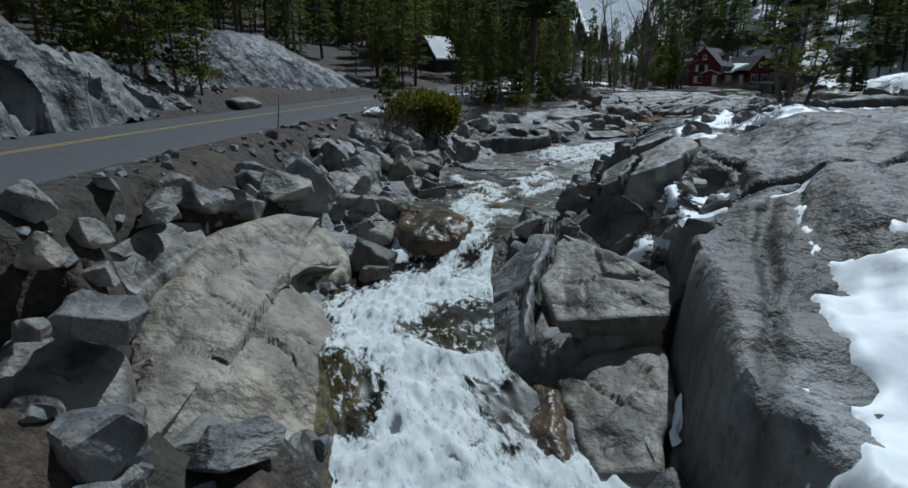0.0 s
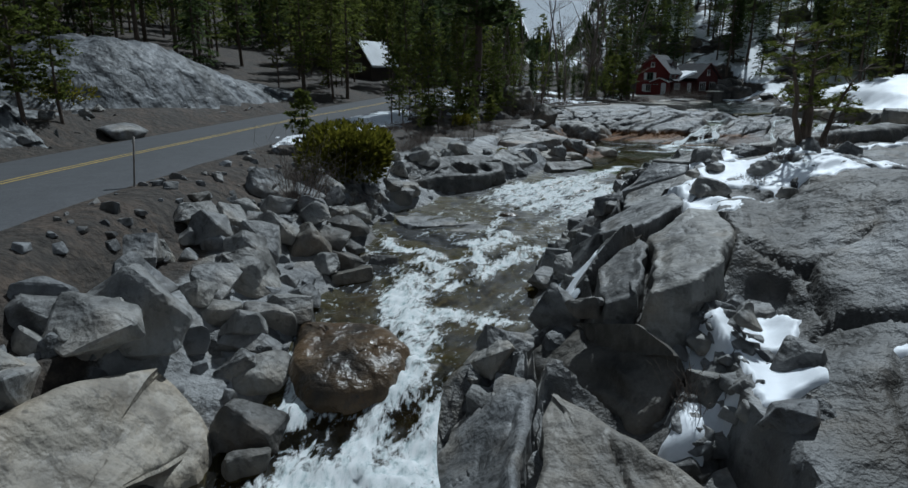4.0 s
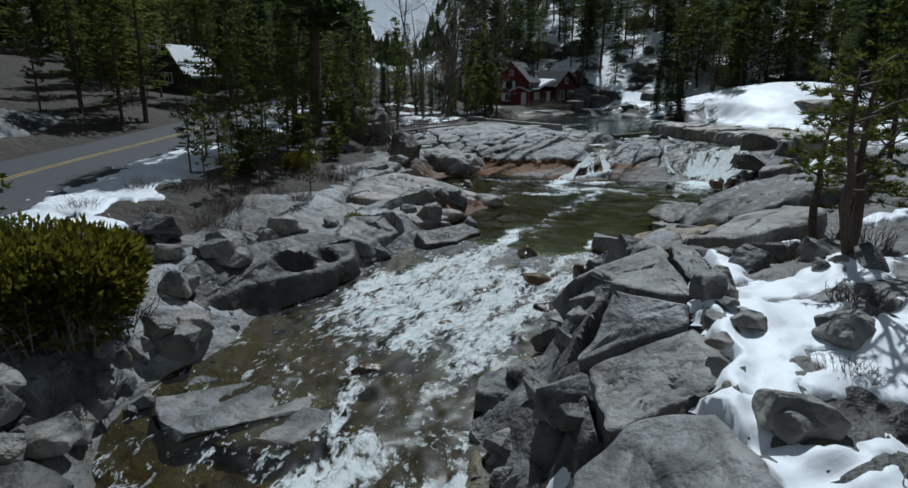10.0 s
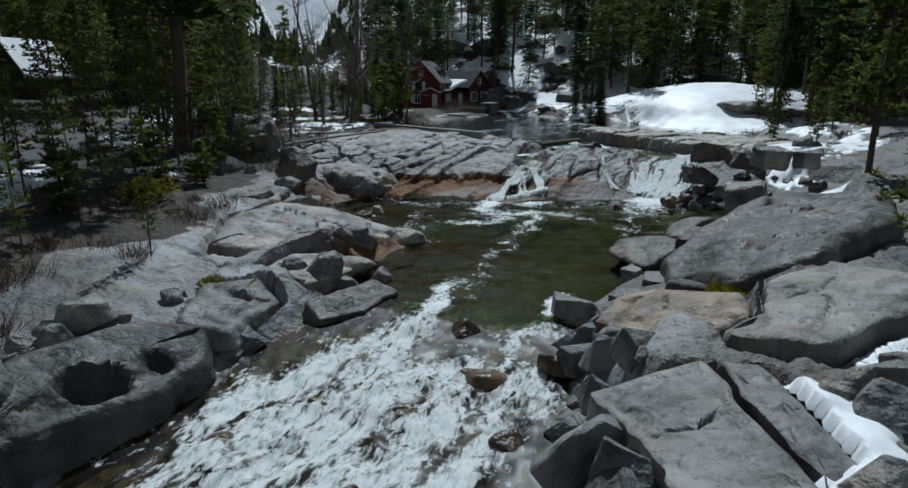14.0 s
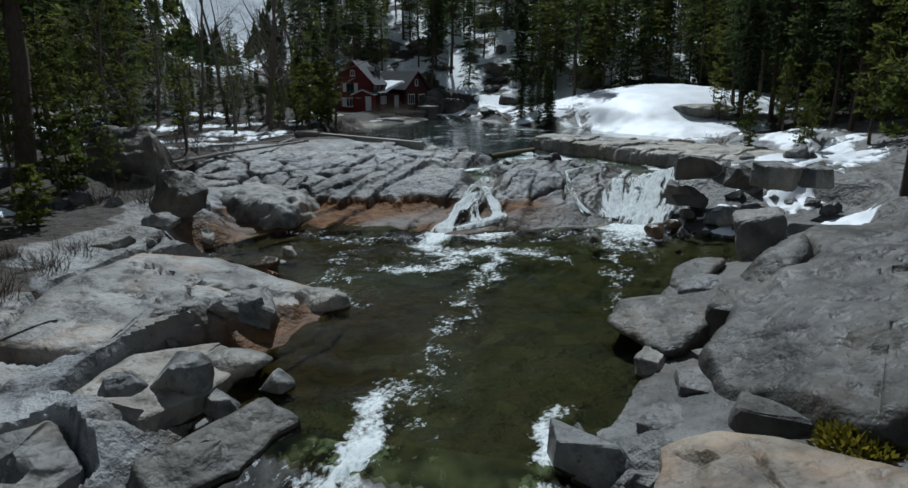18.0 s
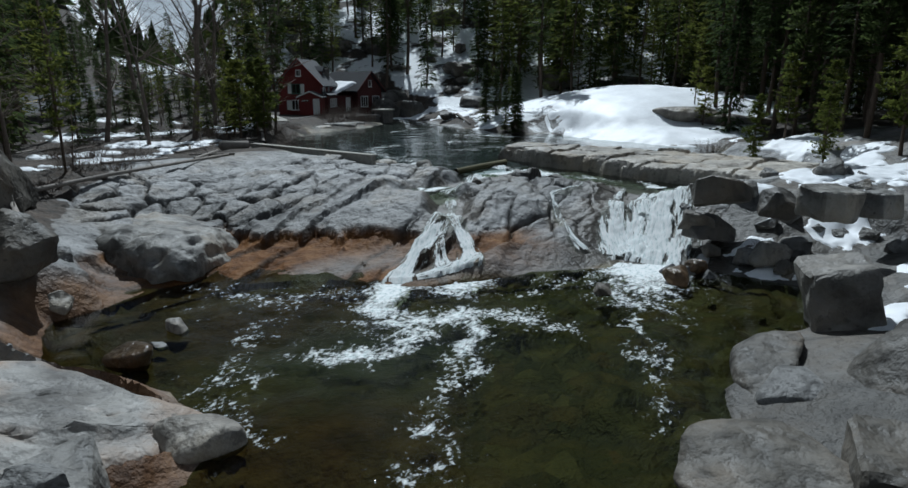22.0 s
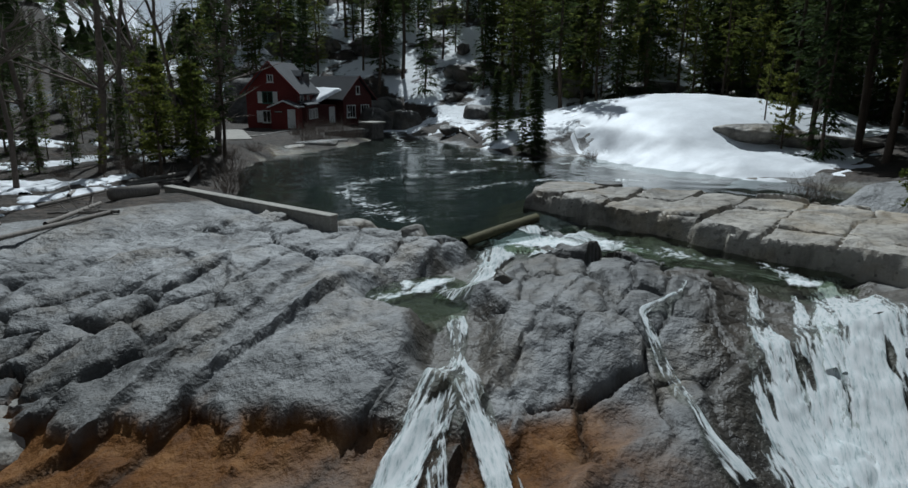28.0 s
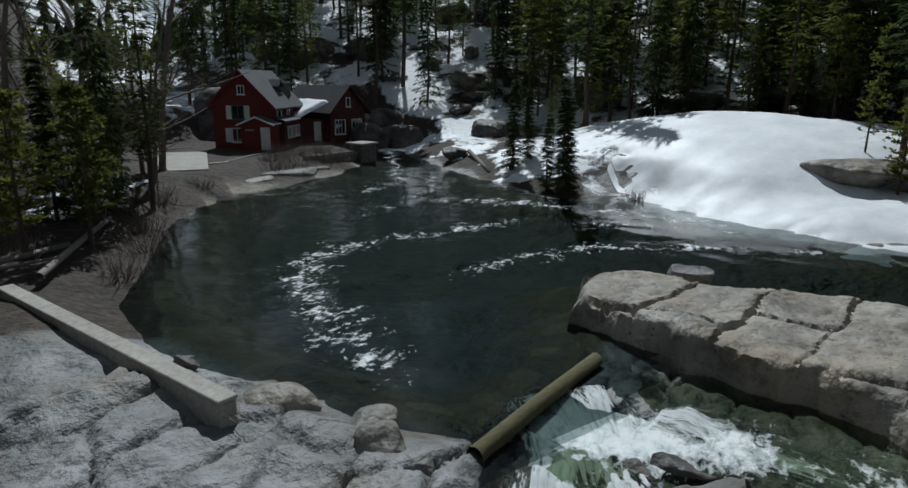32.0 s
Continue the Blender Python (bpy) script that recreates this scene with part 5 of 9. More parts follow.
river = ribbon("water_river", [(x, y, z - 0.02, w, 1.0) for x, y, z, w in smooth_line(RIVER, 0.5) if y < 46.5], WATER, 96, 0.12, 0.11, foamy=river_foam)
tagged(river, "rushing mountain stream with white rapids over brown rock", "water", kind="structure")


# ---------------- boulders ----------------
def ico(sub):
    bm = bmesh.new()
    bmesh.ops.create_icosphere(bm, subdivisions=sub, radius=1.0)
    v = np.array([q.co[:] for q in bm.verts])
    f = [tuple(a.index for a in q.verts) for q in bm.faces]
    bm.free()
    return v, f


ICO = {k: ico(k) for k in (2, 3, 4, 5)}


def noise3(p, scale, seed, octaves=4):
    x, y, z = (p * scale).T
    return (fbm(x + 3.1 * seed, y + 1.7 * z, seed, octaves) + fbm(y - 2.3 * seed, z + 1.3 * x, seed + 50, octaves) + fbm(z + seed, x - 1.9 * y, seed + 90, octaves)) / 3


def boulder_mesh(name, mat, seed, planes=13, blunt=14.0, relief=0.05, sub=4, flat=0.0, size=(1, 1, 1)):
    """A broken or worn block: a rounded meeting of random planes with relief, about 2 units across before its size."""
    rng = np.random.default_rng(seed)
    d, f = ICO[sub]
    n = rng.normal(size=(planes, 3))
    n /= np.linalg.norm(n, axis=1)[:, None]
    off = rng.uniform(0.72, 1.05, planes)
    if flat:
        n = np.vstack([n, (0.12 * rng.normal(), 0.12 * rng.normal(), 1)])
        n[-1] /= np.linalg.norm(n[-1])
        off = np.r_[off, 1 - flat]
    c = np.maximum(d @ n.T, 0.0) / off
    r = 1.0 / np.maximum((c ** blunt).sum(1) ** (1 / blunt), 0.55)
    p = d * r[:, None]
    big = max(size)
    q = p * np.array(size)
    r2 = 1 + 1.6 * relief * noise3(q, 1.2 / big ** 0.5, seed, 5) - 1.4 * relief * np.abs(noise3(q, 2.2 / big ** 0.5, seed + 7, 4))
    p = p * r2[:, None] * np.array(size)
    return mesh_of(name, p, f, mat)


def hull_mesh(name, mat, seed, size, points=15, boxy=4.0, flat=0.0, cuts=2, relief=0.05, bevel=0.08):
    """A broken block: the hull of random points, its edges chipped, its faces roughened."""
    rng = np.random.default_rng(seed)
    d = rng.normal(size=(points, 3))
    d /= (np.abs(d) ** boxy).sum(1)[:, None] ** (1 / boxy)
    d *= rng.uniform(0.82, 1.02, (points, 1))
    d = np.vstack([d, 0.8 * np.array([(1, 1, -1), (-1, 1, -1), (1, -1, -1), (-1, -1, -1)]) * rng.uniform(0.75, 1.0, (4, 3))])
    if flat:
        top = 1 - flat + 0.16 * d[:, 0] * rng.normal() + 0.16 * d[:, 1] * rng.normal()
        d[:, 2] = np.minimum(d[:, 2], top)
        d = np.vstack([d, [(a * 0.85 * rng.uniform(0.7, 1), b * 0.85 * rng.uniform(0.7, 1), 1 - flat) for a, b in ((1, 1), (-1, 1), (1, -1), (-1, -1))]])
    d = d * np.array(size)
    bm = bmesh.new()
    for p in d:
        bm.verts.new(p)
    bmesh.ops.convex_hull(bm, input=bm.verts[:])
    bmesh.ops.delete(bm, geom=[v for v in bm.verts if not v.link_faces], context="VERTS")
    bmesh.ops.dissolve_limit(bm, angle_limit=0.2, verts=bm.verts[:], edges=bm.edges[:])
    bmesh.ops.bevel(bm, geom=bm.edges[:], offset=bevel * min(size), segments=1, affect="EDGES", clamp_overlap=True)
    bmesh.ops.triangulate(bm, faces=bm.faces[:])
    for _ in range(cuts):
        limit = max(size) * 0.14
        bmesh.ops.subdivide_edges(bm, edges=[e for e in bm.edges if e.calc_length() > limit], cuts=1)
        bmesh.ops.triangulate(bm, faces=[f for f in bm.faces if len(f.verts) > 3])
    bm.normal_update()
    p, q = np.array([v.co[:] for v in bm.verts]), np.array([v.normal[:] for v in bm.verts])
    if len(p) and relief:
        amp = 1.7 * relief * max(size) ** 0.6
        k = 1.3 * amp * noise3(p, 1.1 / max(size) ** 0.4, seed, 5) - 0.5 * amp * np.abs(noise3(p, 2.2 / max(size) ** 0.3, seed + 3, 3))
        p = p + q * k[:, None]
        for v, c in zip(bm.verts, p):
            v.co = c
    me = bpy.data.meshes.new(name)
    bm.to_mesh(me)
    bm.free()
    me.materials.append(mat)
    me.polygons.foreach_set("use_smooth", np.ones(len(me.polygons), bool))
    me.set_sharp_from_angle(angle=radians(24))
    return me


LOOSE = [hull_mesh("boulder", ROCK, 200 + k, (1, 1, 1), 7 + k % 4, 3.2, 0.0, 1, 0.06, 0.04) for k in range(14)]


def boulder(x, y, w, d, h, turn=0, seed=0, z=None, mat=None, planes=12, blunt=16.0, sub=4, flat=0.0, sink=0.25, tilt=(0, 0), label="grey angular granite boulder", name="boulder", relief=0.05):
    """A boulder of width w, depth d and height h; z is its middle, or it sits sunk into the ground."""
    if blunt > 13:
        me = hull_mesh(name, mat or ROCK, 1000 + seed, (w / 2, d / 2, h / 2), planes + (5 if flat else 1), 3.6 if flat else 2.9, flat, 4 if max(w, d) > 3 else 3 if max(w, d) > 1.2 else 2, relief)
    else:
        me = boulder_mesh(name, mat or ROCK, 1000 + seed, planes, blunt, relief, sub, flat, (w / 2, d / 2, h / 2))
    ob = new(name, me)
    if z is None:
        z = gz(x, y) + h * (0.5 - sink)
    ob.matrix_world = pose(x, y, z, tilt[0], tilt[1], turn)
    return tagged(ob, label, "boulder")


STYLES = {  # material, planes, bluntness, flat top, relief, label
    "broken": (ROCK, 11, 22, 0.0, 0.045, "grey angular granite boulder with broken faces"),
    "pale": (ROCK_PALE, 12, 18, 0.0, 0.045, "pale tan-grey angular granite boulder"),
    "dark": (ROCK_DARK, 11, 18, 0.0, 0.05, "dark grey weathered boulder at the water"),
    "wet": (ROCK_WET, 15, 9, 0.0, 0.06, "wet dark boulder standing in the rapids"),
    "slab": (ROCK, 9, 20, 0.25, 0.035, "flat-topped grey granite slab"),
    "ledge": (ROCK, 10, 14, 0.35, 0.04, "low grey rock ledge in the stream"),
    "worn": (ROCK_PALE, 17, 7, 0.0, 0.05, "worn rounded granite boulder beside the pool"),
    "great": (ROCK, 14, 11, 0.15, 0.04, "great rounded grey granite boulder"),
    # Tree shade is put into the colour of these boulders.
    "shade": (ROCK_DARK, 12, 14, 0.0, 0.06, "large boulder under the trees, shade painted into its dark colour"),
}


def rocks(style, seed, *places):
    """Boulders of one style at places of (x, y, z of the middle, width, depth, height, turn)."""
    mat, planes, blunt, flat, relief, label = STYLES[style]
    for k, (x, y, z, w, d, h, turn) in enumerate(places):
        r = random.Random(seed * 31 + k)
        low = min(h, 0.75 * w)
        z, h = z - (h - low) / 2, low
        ob = boulder(x, y, w, d, h, turn, seed * 17 + k, z, mat, planes, blunt, 5 if w > 2.4 else 4, flat, 0, (r.uniform(-9, 9), r.uniform(-9, 9)), label, relief=relief)
        ob["group"] = {"wet": "boulders in the rapids", "worn": "boulders beside the pool"}.get(style, "boulders along the banks")


def crag(rim, foot, mat, bulge, flare, rounding, label, seed):
    """A jointed block: a many-cornered rim with its heights, broken sides down to the foot and a weathered top."""
    q = np.array(rim, float)
    if np.sum(q[:, 0] * np.roll(q[:, 1], -1) - np.roll(q[:, 0], -1) * q[:, 1]) < 0:
        q = q[::-1]
    cut = 0.5 * rounding
    ends = np.roll(q, -1, 0) - q
    part_of = np.minimum(0.3, cut / np.linalg.norm(ends[:, :2], axis=1))[:, None]
    q = np.stack([q + ends * part_of, q + ends * (1 - part_of)], 1).reshape(-1, 3)
    loop = np.vstack([q, q[:1]])
    s = np.r_[0, np.cumsum(np.linalg.norm(np.diff(loop, axis=0), axis=1))]
    around = max(36, int(s[-1] / 0.13))
    t = np.linspace(0, s[-1], around, endpoint=False)
    rim_ = np.stack([np.interp(t, s, loop[:, k]) for k in range(3)], -1)
    tangent = np.roll(rim_, -1, 0) - np.roll(rim_, 1, 0)
    out = np.stack([tangent[:, 1], -tangent[:, 0]], -1)
    out /= np.linalg.norm(out, axis=1)[:, None]
    wave = 2 * math.pi * t / s[-1]
    jag = vnoise(rim_[:, 0] * 1.1, rim_[:, 1] * 1.1, seed) + 0.5 * vnoise(rim_[:, 0] * 3.1, rim_[:, 1] * 3.1, seed + 1)
    rim_[:, :2] += out * (0.11 * jag)[:, None]
    (a, b, c), *_ = np.linalg.lstsq(np.c_[q[:, :2], np.ones(len(q))], q[:, 2], rcond=None)
    rows = []
    tall = rim_[:, 2] - foot
    down = max(6, int(tall.max() / 0.16))
    for k in range(down):
        h = k / down
        z = foot + (tall - rounding) * h
        run = t + 0.3 * np.sin(wave * 3)
        i, j, du, dv, border = cells(run / 1.3 + 0.35 * z, z / 0.9 + 0 * run, seed + 20)
        broke = 0.16 * (hash1(i, j, seed + 21) - 0.5) + 0.3 * (du * (hash1(i, j, seed + 22) - 0.5) + dv * (hash1(i, j, seed + 23) - 0.5)) - 0.10 * np.exp(-(border / 0.07) ** 2)
        fade = min(1, 4 * (1 - h))
        off = flare * (rim_[:, 2] - z) + fade * (broke + 0.06 * vnoise(run * 2.3, z * 2.3, seed + 24))
        rows.append(np.c_[rim_[:, :2] + out * off[:, None], z])
    for k in range(3):
        ang = (k + 1) / 3 * math.pi / 2
        rows.append(np.c_[rim_[:, :2] - out * (rounding * (1 - math.cos(ang))), rim_[:, 2] - rounding * (1 - math.sin(ang))])
    core = rows[-1]
    mid = core.mean(0)
    reach = np.linalg.norm(core[:, :2] - mid[:2], axis=1).mean()
    inward = max(6, int(reach / 0.14))
    for k in range(1, inward + 1):
        f = k / inward
        xy = core[:, :2] * (1 - f) + mid[:2] * f
        flat_z = a * xy[:, 0] + b * xy[:, 1] + c
        w = float(step01(np.array(f * 2.2)))
        lift, crack = facets(xy[:, 0], xy[:, 1], seed + 30, 2.1, 1.4, 0.5 + seed, 0.05, 0.10, 0.09, 0.035)
        rough = lift + 0.07 * fbm(xy[:, 0] * 0.9, xy[:, 1] * 0.9, seed + 31, 5) - 0.10 * np.clip(fbm(xy[:, 0] * 2.3, xy[:, 1] * 2.3, seed + 33, 2) - 0.7, 0, 1)
        for hx, hy, hr, deep in POTHOLES:
            rough = rough - deep * step01((hr - np.hypot((xy[:, 0] - hx) * 0.8, xy[:, 1] - hy)) / 0.22)
        rows.append(np.c_[xy, core[:, 2] * (1 - w) + flat_z * w + bulge * (1 - (1 - f) ** 2) + min(1, 4 * f) * rough])
    v = np.stack(rows, 0)
    n, m = v.shape[:2]
    i, j = np.meshgrid(np.arange(n - 1), np.arange(m), indexing="ij")
    faces = np.stack([i * m + j, i * m + (j + 1) % m, (i + 1) * m + (j + 1) % m, (i + 1) * m + j], -1).reshape(-1, 4)
    v = v.reshape(-1, 3)
    origin = np.array([mid[0], mid[1], foot])
    me = mesh_of("granite_block", v - origin, faces, mat)
    me.set_sharp_from_angle(angle=radians(34))
    ob = new("granite_block", me)
    ob.location = origin
    return tagged(ob, label, "boulder")


POTHOLES = ((4.3, 43.7, 0.62, 0.75), (5.6, 44.4, 0.4, 0.35), (8.0, 47.6, 0.35, 0.4), (11.0, 56.6, 0.3, 0.15))
CRAG_MATS = {"tan": ROCK_TAN, "pale": ROCK_PALE, "grey": ROCK, "wet": ROCK_WET, "dark": ROCK_DARK, "ochre": ROCK_OCHRE, "shore": ROCK_SHORE}
for k, (rim, foot, kind_of, bulge, flare, rounding, label) in enumerate(CRAGS):
    crag(rim, foot, CRAG_MATS[kind_of], bulge, flare, rounding, label, 400 + 7 * k)

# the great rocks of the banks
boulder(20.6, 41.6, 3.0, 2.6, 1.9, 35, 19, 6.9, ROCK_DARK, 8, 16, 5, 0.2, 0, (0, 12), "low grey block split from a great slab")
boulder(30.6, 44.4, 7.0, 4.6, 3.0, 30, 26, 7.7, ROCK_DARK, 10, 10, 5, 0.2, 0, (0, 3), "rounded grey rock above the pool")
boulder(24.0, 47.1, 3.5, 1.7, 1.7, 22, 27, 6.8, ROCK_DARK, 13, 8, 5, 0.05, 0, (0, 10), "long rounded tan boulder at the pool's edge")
# The next boulder's dark colour includes the shade on its face.
boulder(24.4, 45.2, 2.7, 2.1, 2.1, 30, 28, 7.0, ROCK_DARK, 10, 14, 5, 0.1, 0, (0, 0), "mossy grey boulder, its face's shade painted as dark grey")
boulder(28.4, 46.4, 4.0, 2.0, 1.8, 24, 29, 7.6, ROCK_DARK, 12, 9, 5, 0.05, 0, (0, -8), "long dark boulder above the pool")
boulder(32.4, 49.6, 2.8, 2.2, 3.0, 38, 30, 7.4, ROCK_PALE, 9, 15, 5, 0.2, 0, (-12, 0), "upright tan granite slab by the pool")
boulder(20.8, 43.8, 1.5, 1.2, 1.1, 40, 31, 6.75, ROCK_PALE, 10, 15, 4, 0.2, 0, (0, 0), "pale tan block at the pool's outlet")
boulder(21.4, 45.6, 1.2, 0.8, 0.7, 25, 32, 6.6, ROCK_PALE, 10, 15, 4, 0.1, 0, (0, 0), "small pale block at the pool's edge")
boulder(22.4, 44.6, 1.3, 0.9, 0.8, 70, 33, 6.7, ROCK_PALE, 10, 15, 4, 0.1, 0, (0, 0), "small pale block at the pool's edge")
boulder(28.2, 49.7, 3.6, 1.5, 1.2, 24, 34, 6.7, ROCK_DARK, 12, 9, 5, 0.05, 0, (0, 0), "low dark boulder at the pool's edge")
boulder(19.2, 43.3, 1.7, 1.1, 1.0, 20, 35, 6.6, ROCK, 10, 15, 4, 0.1, 0, (0, 0), "grey block at the pool's outlet")
boulder(27.0, 48.2, 2.0, 1.2, 1.2, 24, 36, 6.8, ROCK, 10, 12, 4, 0.1, 0, (0, 0), "grey boulder between two dark ones")
boulder(18.7, 68.0, 6.0, 5.2, 3.8, 20, 25, 6.2, ROCK, 13, 9, 5, 0.1, 0, (-8, 0), "rounded grey end of the rock dome", relief=0.1)


def flat_slab(name, outline, top, foot, label, seed, mat, turn):
    """A flat-topped sheet of granite with steep sides and a few straight joints through it."""
    q = np.array(outline)
    X, Y = np.meshgrid(np.arange(q[:, 0].min() - 0.6, q[:, 0].max() + 0.6, 0.09), np.arange(q[:, 1].min() - 0.6, q[:, 1].max() + 0.6, 0.09), indexing="ij")
    e = in_polygon(outline, X, Y) + 0.42 * fbm(X * 0.55, Y * 0.55, seed, 5)
    lift, cut = joints(X, Y, seed, 3.4, 2.9, turn, 0.0, 0.12, 0.0, 0.06, True, 0.35, 0.7)
    Z = foot + (top - foot) * np.clip(e / 0.25, 0, 1) ** 0.3 + (lift + 0.1 * fbm(X * 0.6, Y * 0.6, seed + 1, 4) - 0.35 * cut) * np.clip(e / 0.4, 0, 1)
    Z = Z - 0.25 * step01((0.9 - e) / 0.9) * np.clip(e, 0, 1)
    v, f = tidy(np.stack([X, Y, Z], -1).reshape(-1, 3), grid_faces(*X.shape, e > -0.05))
    ob = new(name, mesh_of(name, v, f, mat))
    ob.data.set_sharp_from_angle(angle=radians(48))
    return tagged(ob, label, "rock slab")


flat_slab("granite_slab", [(41.9, 76.4), (42.6, 72), (43.2, 68), (43.7, 64), (43.7, 60), (44, 56), (52.5, 55.5), (52.5, 62), (51.5, 68), (49.8, 72), (46.8, 77), (44.2, 78.2)], 9.0, 7.5,
          "pale flat jointed granite slab between pond and falls", 31, ROCK_PALE, 0.25)
rocks("pale", 0,
      (-7.8, 13.0, 7.76, 1.0, 0.8, 1.1, -13), (-7.8, 11.4, 7.69, 1.1, 0.8, 0.9, 2), (-3.0, 24.8, 5.86, 2.2, 1.7, 1.1, 12),
      (-0.7, 31.2, 5.76, 0.7, 0.6, 1.1, -30), (0.9, 39.8, 6.54, 1.8, 1.4, 0.9, -12), (-0.6, 31.5, 5.79, 0.8, 0.6, 1.3, -2),
      (10.7, 59.8, 8.22, 1.7, 1.3, 0.8, -44), (14.5, 64.2, 6.93, 1.1, 0.9, 1.0, -29),
      (17.2, 60.8, 6.64, 0.8, 0.6, 0.5, -52))
rocks("broken", 436,
      (-7.5, 15.5, 7.44, 1.4, 1.1, 0.7, -7), (-7.7, 16.3, 7.72, 1.1, 0.9, 0.6, 5), (-7.8, 17.4, 7.94, 1.2, 1.0, 0.7, 6),
      (-7.1, 18.5, 7.56, 1.3, 1.0, 1.6, -22), (-6.8, 20.6, 7.43, 1.1, 0.9, 1.6, -24), (-5.5, 22.1, 7.34, 2.9, 2.3, 2.6, 17),
      (-4.2, 26.8, 6.56, 1.8, 1.4, 1.6, -12), (-3.2, 23.8, 5.71, 2.1, 1.7, 1.1, -13), (-2.9, 22.7, 5.09, 1.9, 1.5, 1.0, 25),
      (-4.6, 23.1, 5.85, 1.2, 0.9, 0.8, -1), (-5.4, 8.3, 6.02, 1.9, 1.5, 2.1, -17), (-7.2, 10.0, 6.84, 0.7, 0.6, 0.9, 7),
      (-7.3, 12.3, 6.89, 0.9, 0.7, 0.7, 18))
rocks("broken", 995,
      (-5.1, 8.5, 4.85, 0.8, 0.6, 0.4, 1), (-4.8, 34.5, 7.79, 2.0, 1.6, 1.5, 9), (6.4, 20.5, 6.09, 1.2, 1.0, 0.6, 13),
      (6.9, 20.0, 6.82, 1.0, 0.8, 0.5, 5), (7.4, 19.5, 7.60, 0.8, 0.6, 0.7, -10), (5.5, 19.5, 5.54, 0.9, 0.7, 1.2, -23),
      (6.6, 17.7, 6.49, 0.7, 0.6, 0.4, 18), (-4.9, 24.8, 7.03, 1.2, 1.0, 1.9, 1), (-3.8, 26.8, 6.66, 2.5, 1.9, 2.5, 9),
      (-4.4, 24.7, 6.04, 1.7, 1.3, 0.8, 1), (-5.2, 28.0, 7.06, 1.1, 0.9, 0.8, -15), (-5.7, 29.4, 7.21, 1.5, 1.2, 0.7, 6),
      (-2.3, 26.4, 5.83, 1.2, 0.9, 1.0, 12))
rocks("broken", 546,
      (-2.9, 25.7, 5.99, 0.9, 0.7, 0.6, 9), (-2.0, 28.9, 6.05, 1.4, 1.1, 0.8, -28), (-6.2, 28.1, 7.22, 0.9, 0.7, 0.7, -24),
      (-5.8, 27.2, 6.93, 0.8, 0.7, 0.4, 14), (-4.6, 30.5, 7.32, 1.3, 1.1, 0.7, -13), (-4.2, 32.4, 7.42, 1.9, 1.5, 1.0, -3),
      (-4.6, 35.9, 7.77, 1.1, 0.9, 1.0, -19), (-0.8, 36.9, 6.32, 1.0, 0.8, 0.7, -9), (-1.3, 34.3, 6.62, 1.6, 1.2, 0.8, -15),
      (0.6, 41.2, 7.41, 1.4, 1.1, 1.0, -17), (0.5, 39.3, 6.28, 2.1, 1.6, 1.0, -5), (1.9, 43.8, 7.79, 1.8, 1.4, 0.9, -5),
      (5.6, 29.1, 5.82, 0.8, 0.6, 1.0, -0))
rocks("broken", 108,
      (-2.9, 27.4, 6.13, 0.7, 0.6, 0.9, -1), (5.0, 21.5, 7.32, 0.3, 0.2, 0.5, 9), (7.8, 20.7, 7.37, 0.6, 0.5, 0.5, 14),
      (7.7, 19.8, 7.57, 0.7, 0.6, 0.4, 11), (10.5, 27.6, 8.59, 1.1, 0.8, 0.5, -6), (12.4, 26.3, 8.72, 0.8, 0.6, 0.4, 1),
      (13.6, 29.5, 9.01, 1.3, 1.0, 0.6, -24), (0.7, 41.5, 7.39, 1.4, 1.1, 0.8, 1), (-0.2, 38.8, 6.52, 1.4, 1.1, 0.7, -26),
      (2.0, 44.3, 7.92, 1.7, 1.3, 0.9, -37), (3.4, 46.1, 7.57, 1.1, 0.8, 0.8, 2), (5.7, 42.7, 5.70, 1.0, 0.8, 0.6, 9),
      (-0.8, 37.4, 6.39, 1.2, 1.0, 0.6, -36))
rocks("broken", 658,
      (-1.0, 35.0, 6.23, 1.0, 0.8, 0.5, -0), (-0.9, 36.1, 6.24, 1.1, 0.8, 0.5, -20), (-0.2, 36.9, 5.83, 1.2, 1.0, 0.6, 3),
      (10.6, 27.7, 8.66, 1.5, 1.1, 0.7, -38), (12.3, 31.7, 9.17, 1.0, 0.8, 0.7, -5), (12.1, 30.4, 8.97, 0.8, 0.6, 0.4, -24),
      (13.5, 29.3, 8.99, 1.7, 1.3, 0.8, 4), (7.4, 31.9, 6.02, 0.5, 0.4, 0.8, 9), (5.9, 29.9, 5.69, 0.8, 0.6, 0.9, 9),
      (3.4, 45.5, 7.53, 1.3, 1.0, 1.0, -42), (2.2, 43.6, 7.70, 2.0, 1.6, 1.0, -47), (6.2, 47.6, 7.59, 0.7, 0.5, 0.5, -6),
      (12.1, 31.8, 9.31, 0.6, 0.5, 0.9, -34))
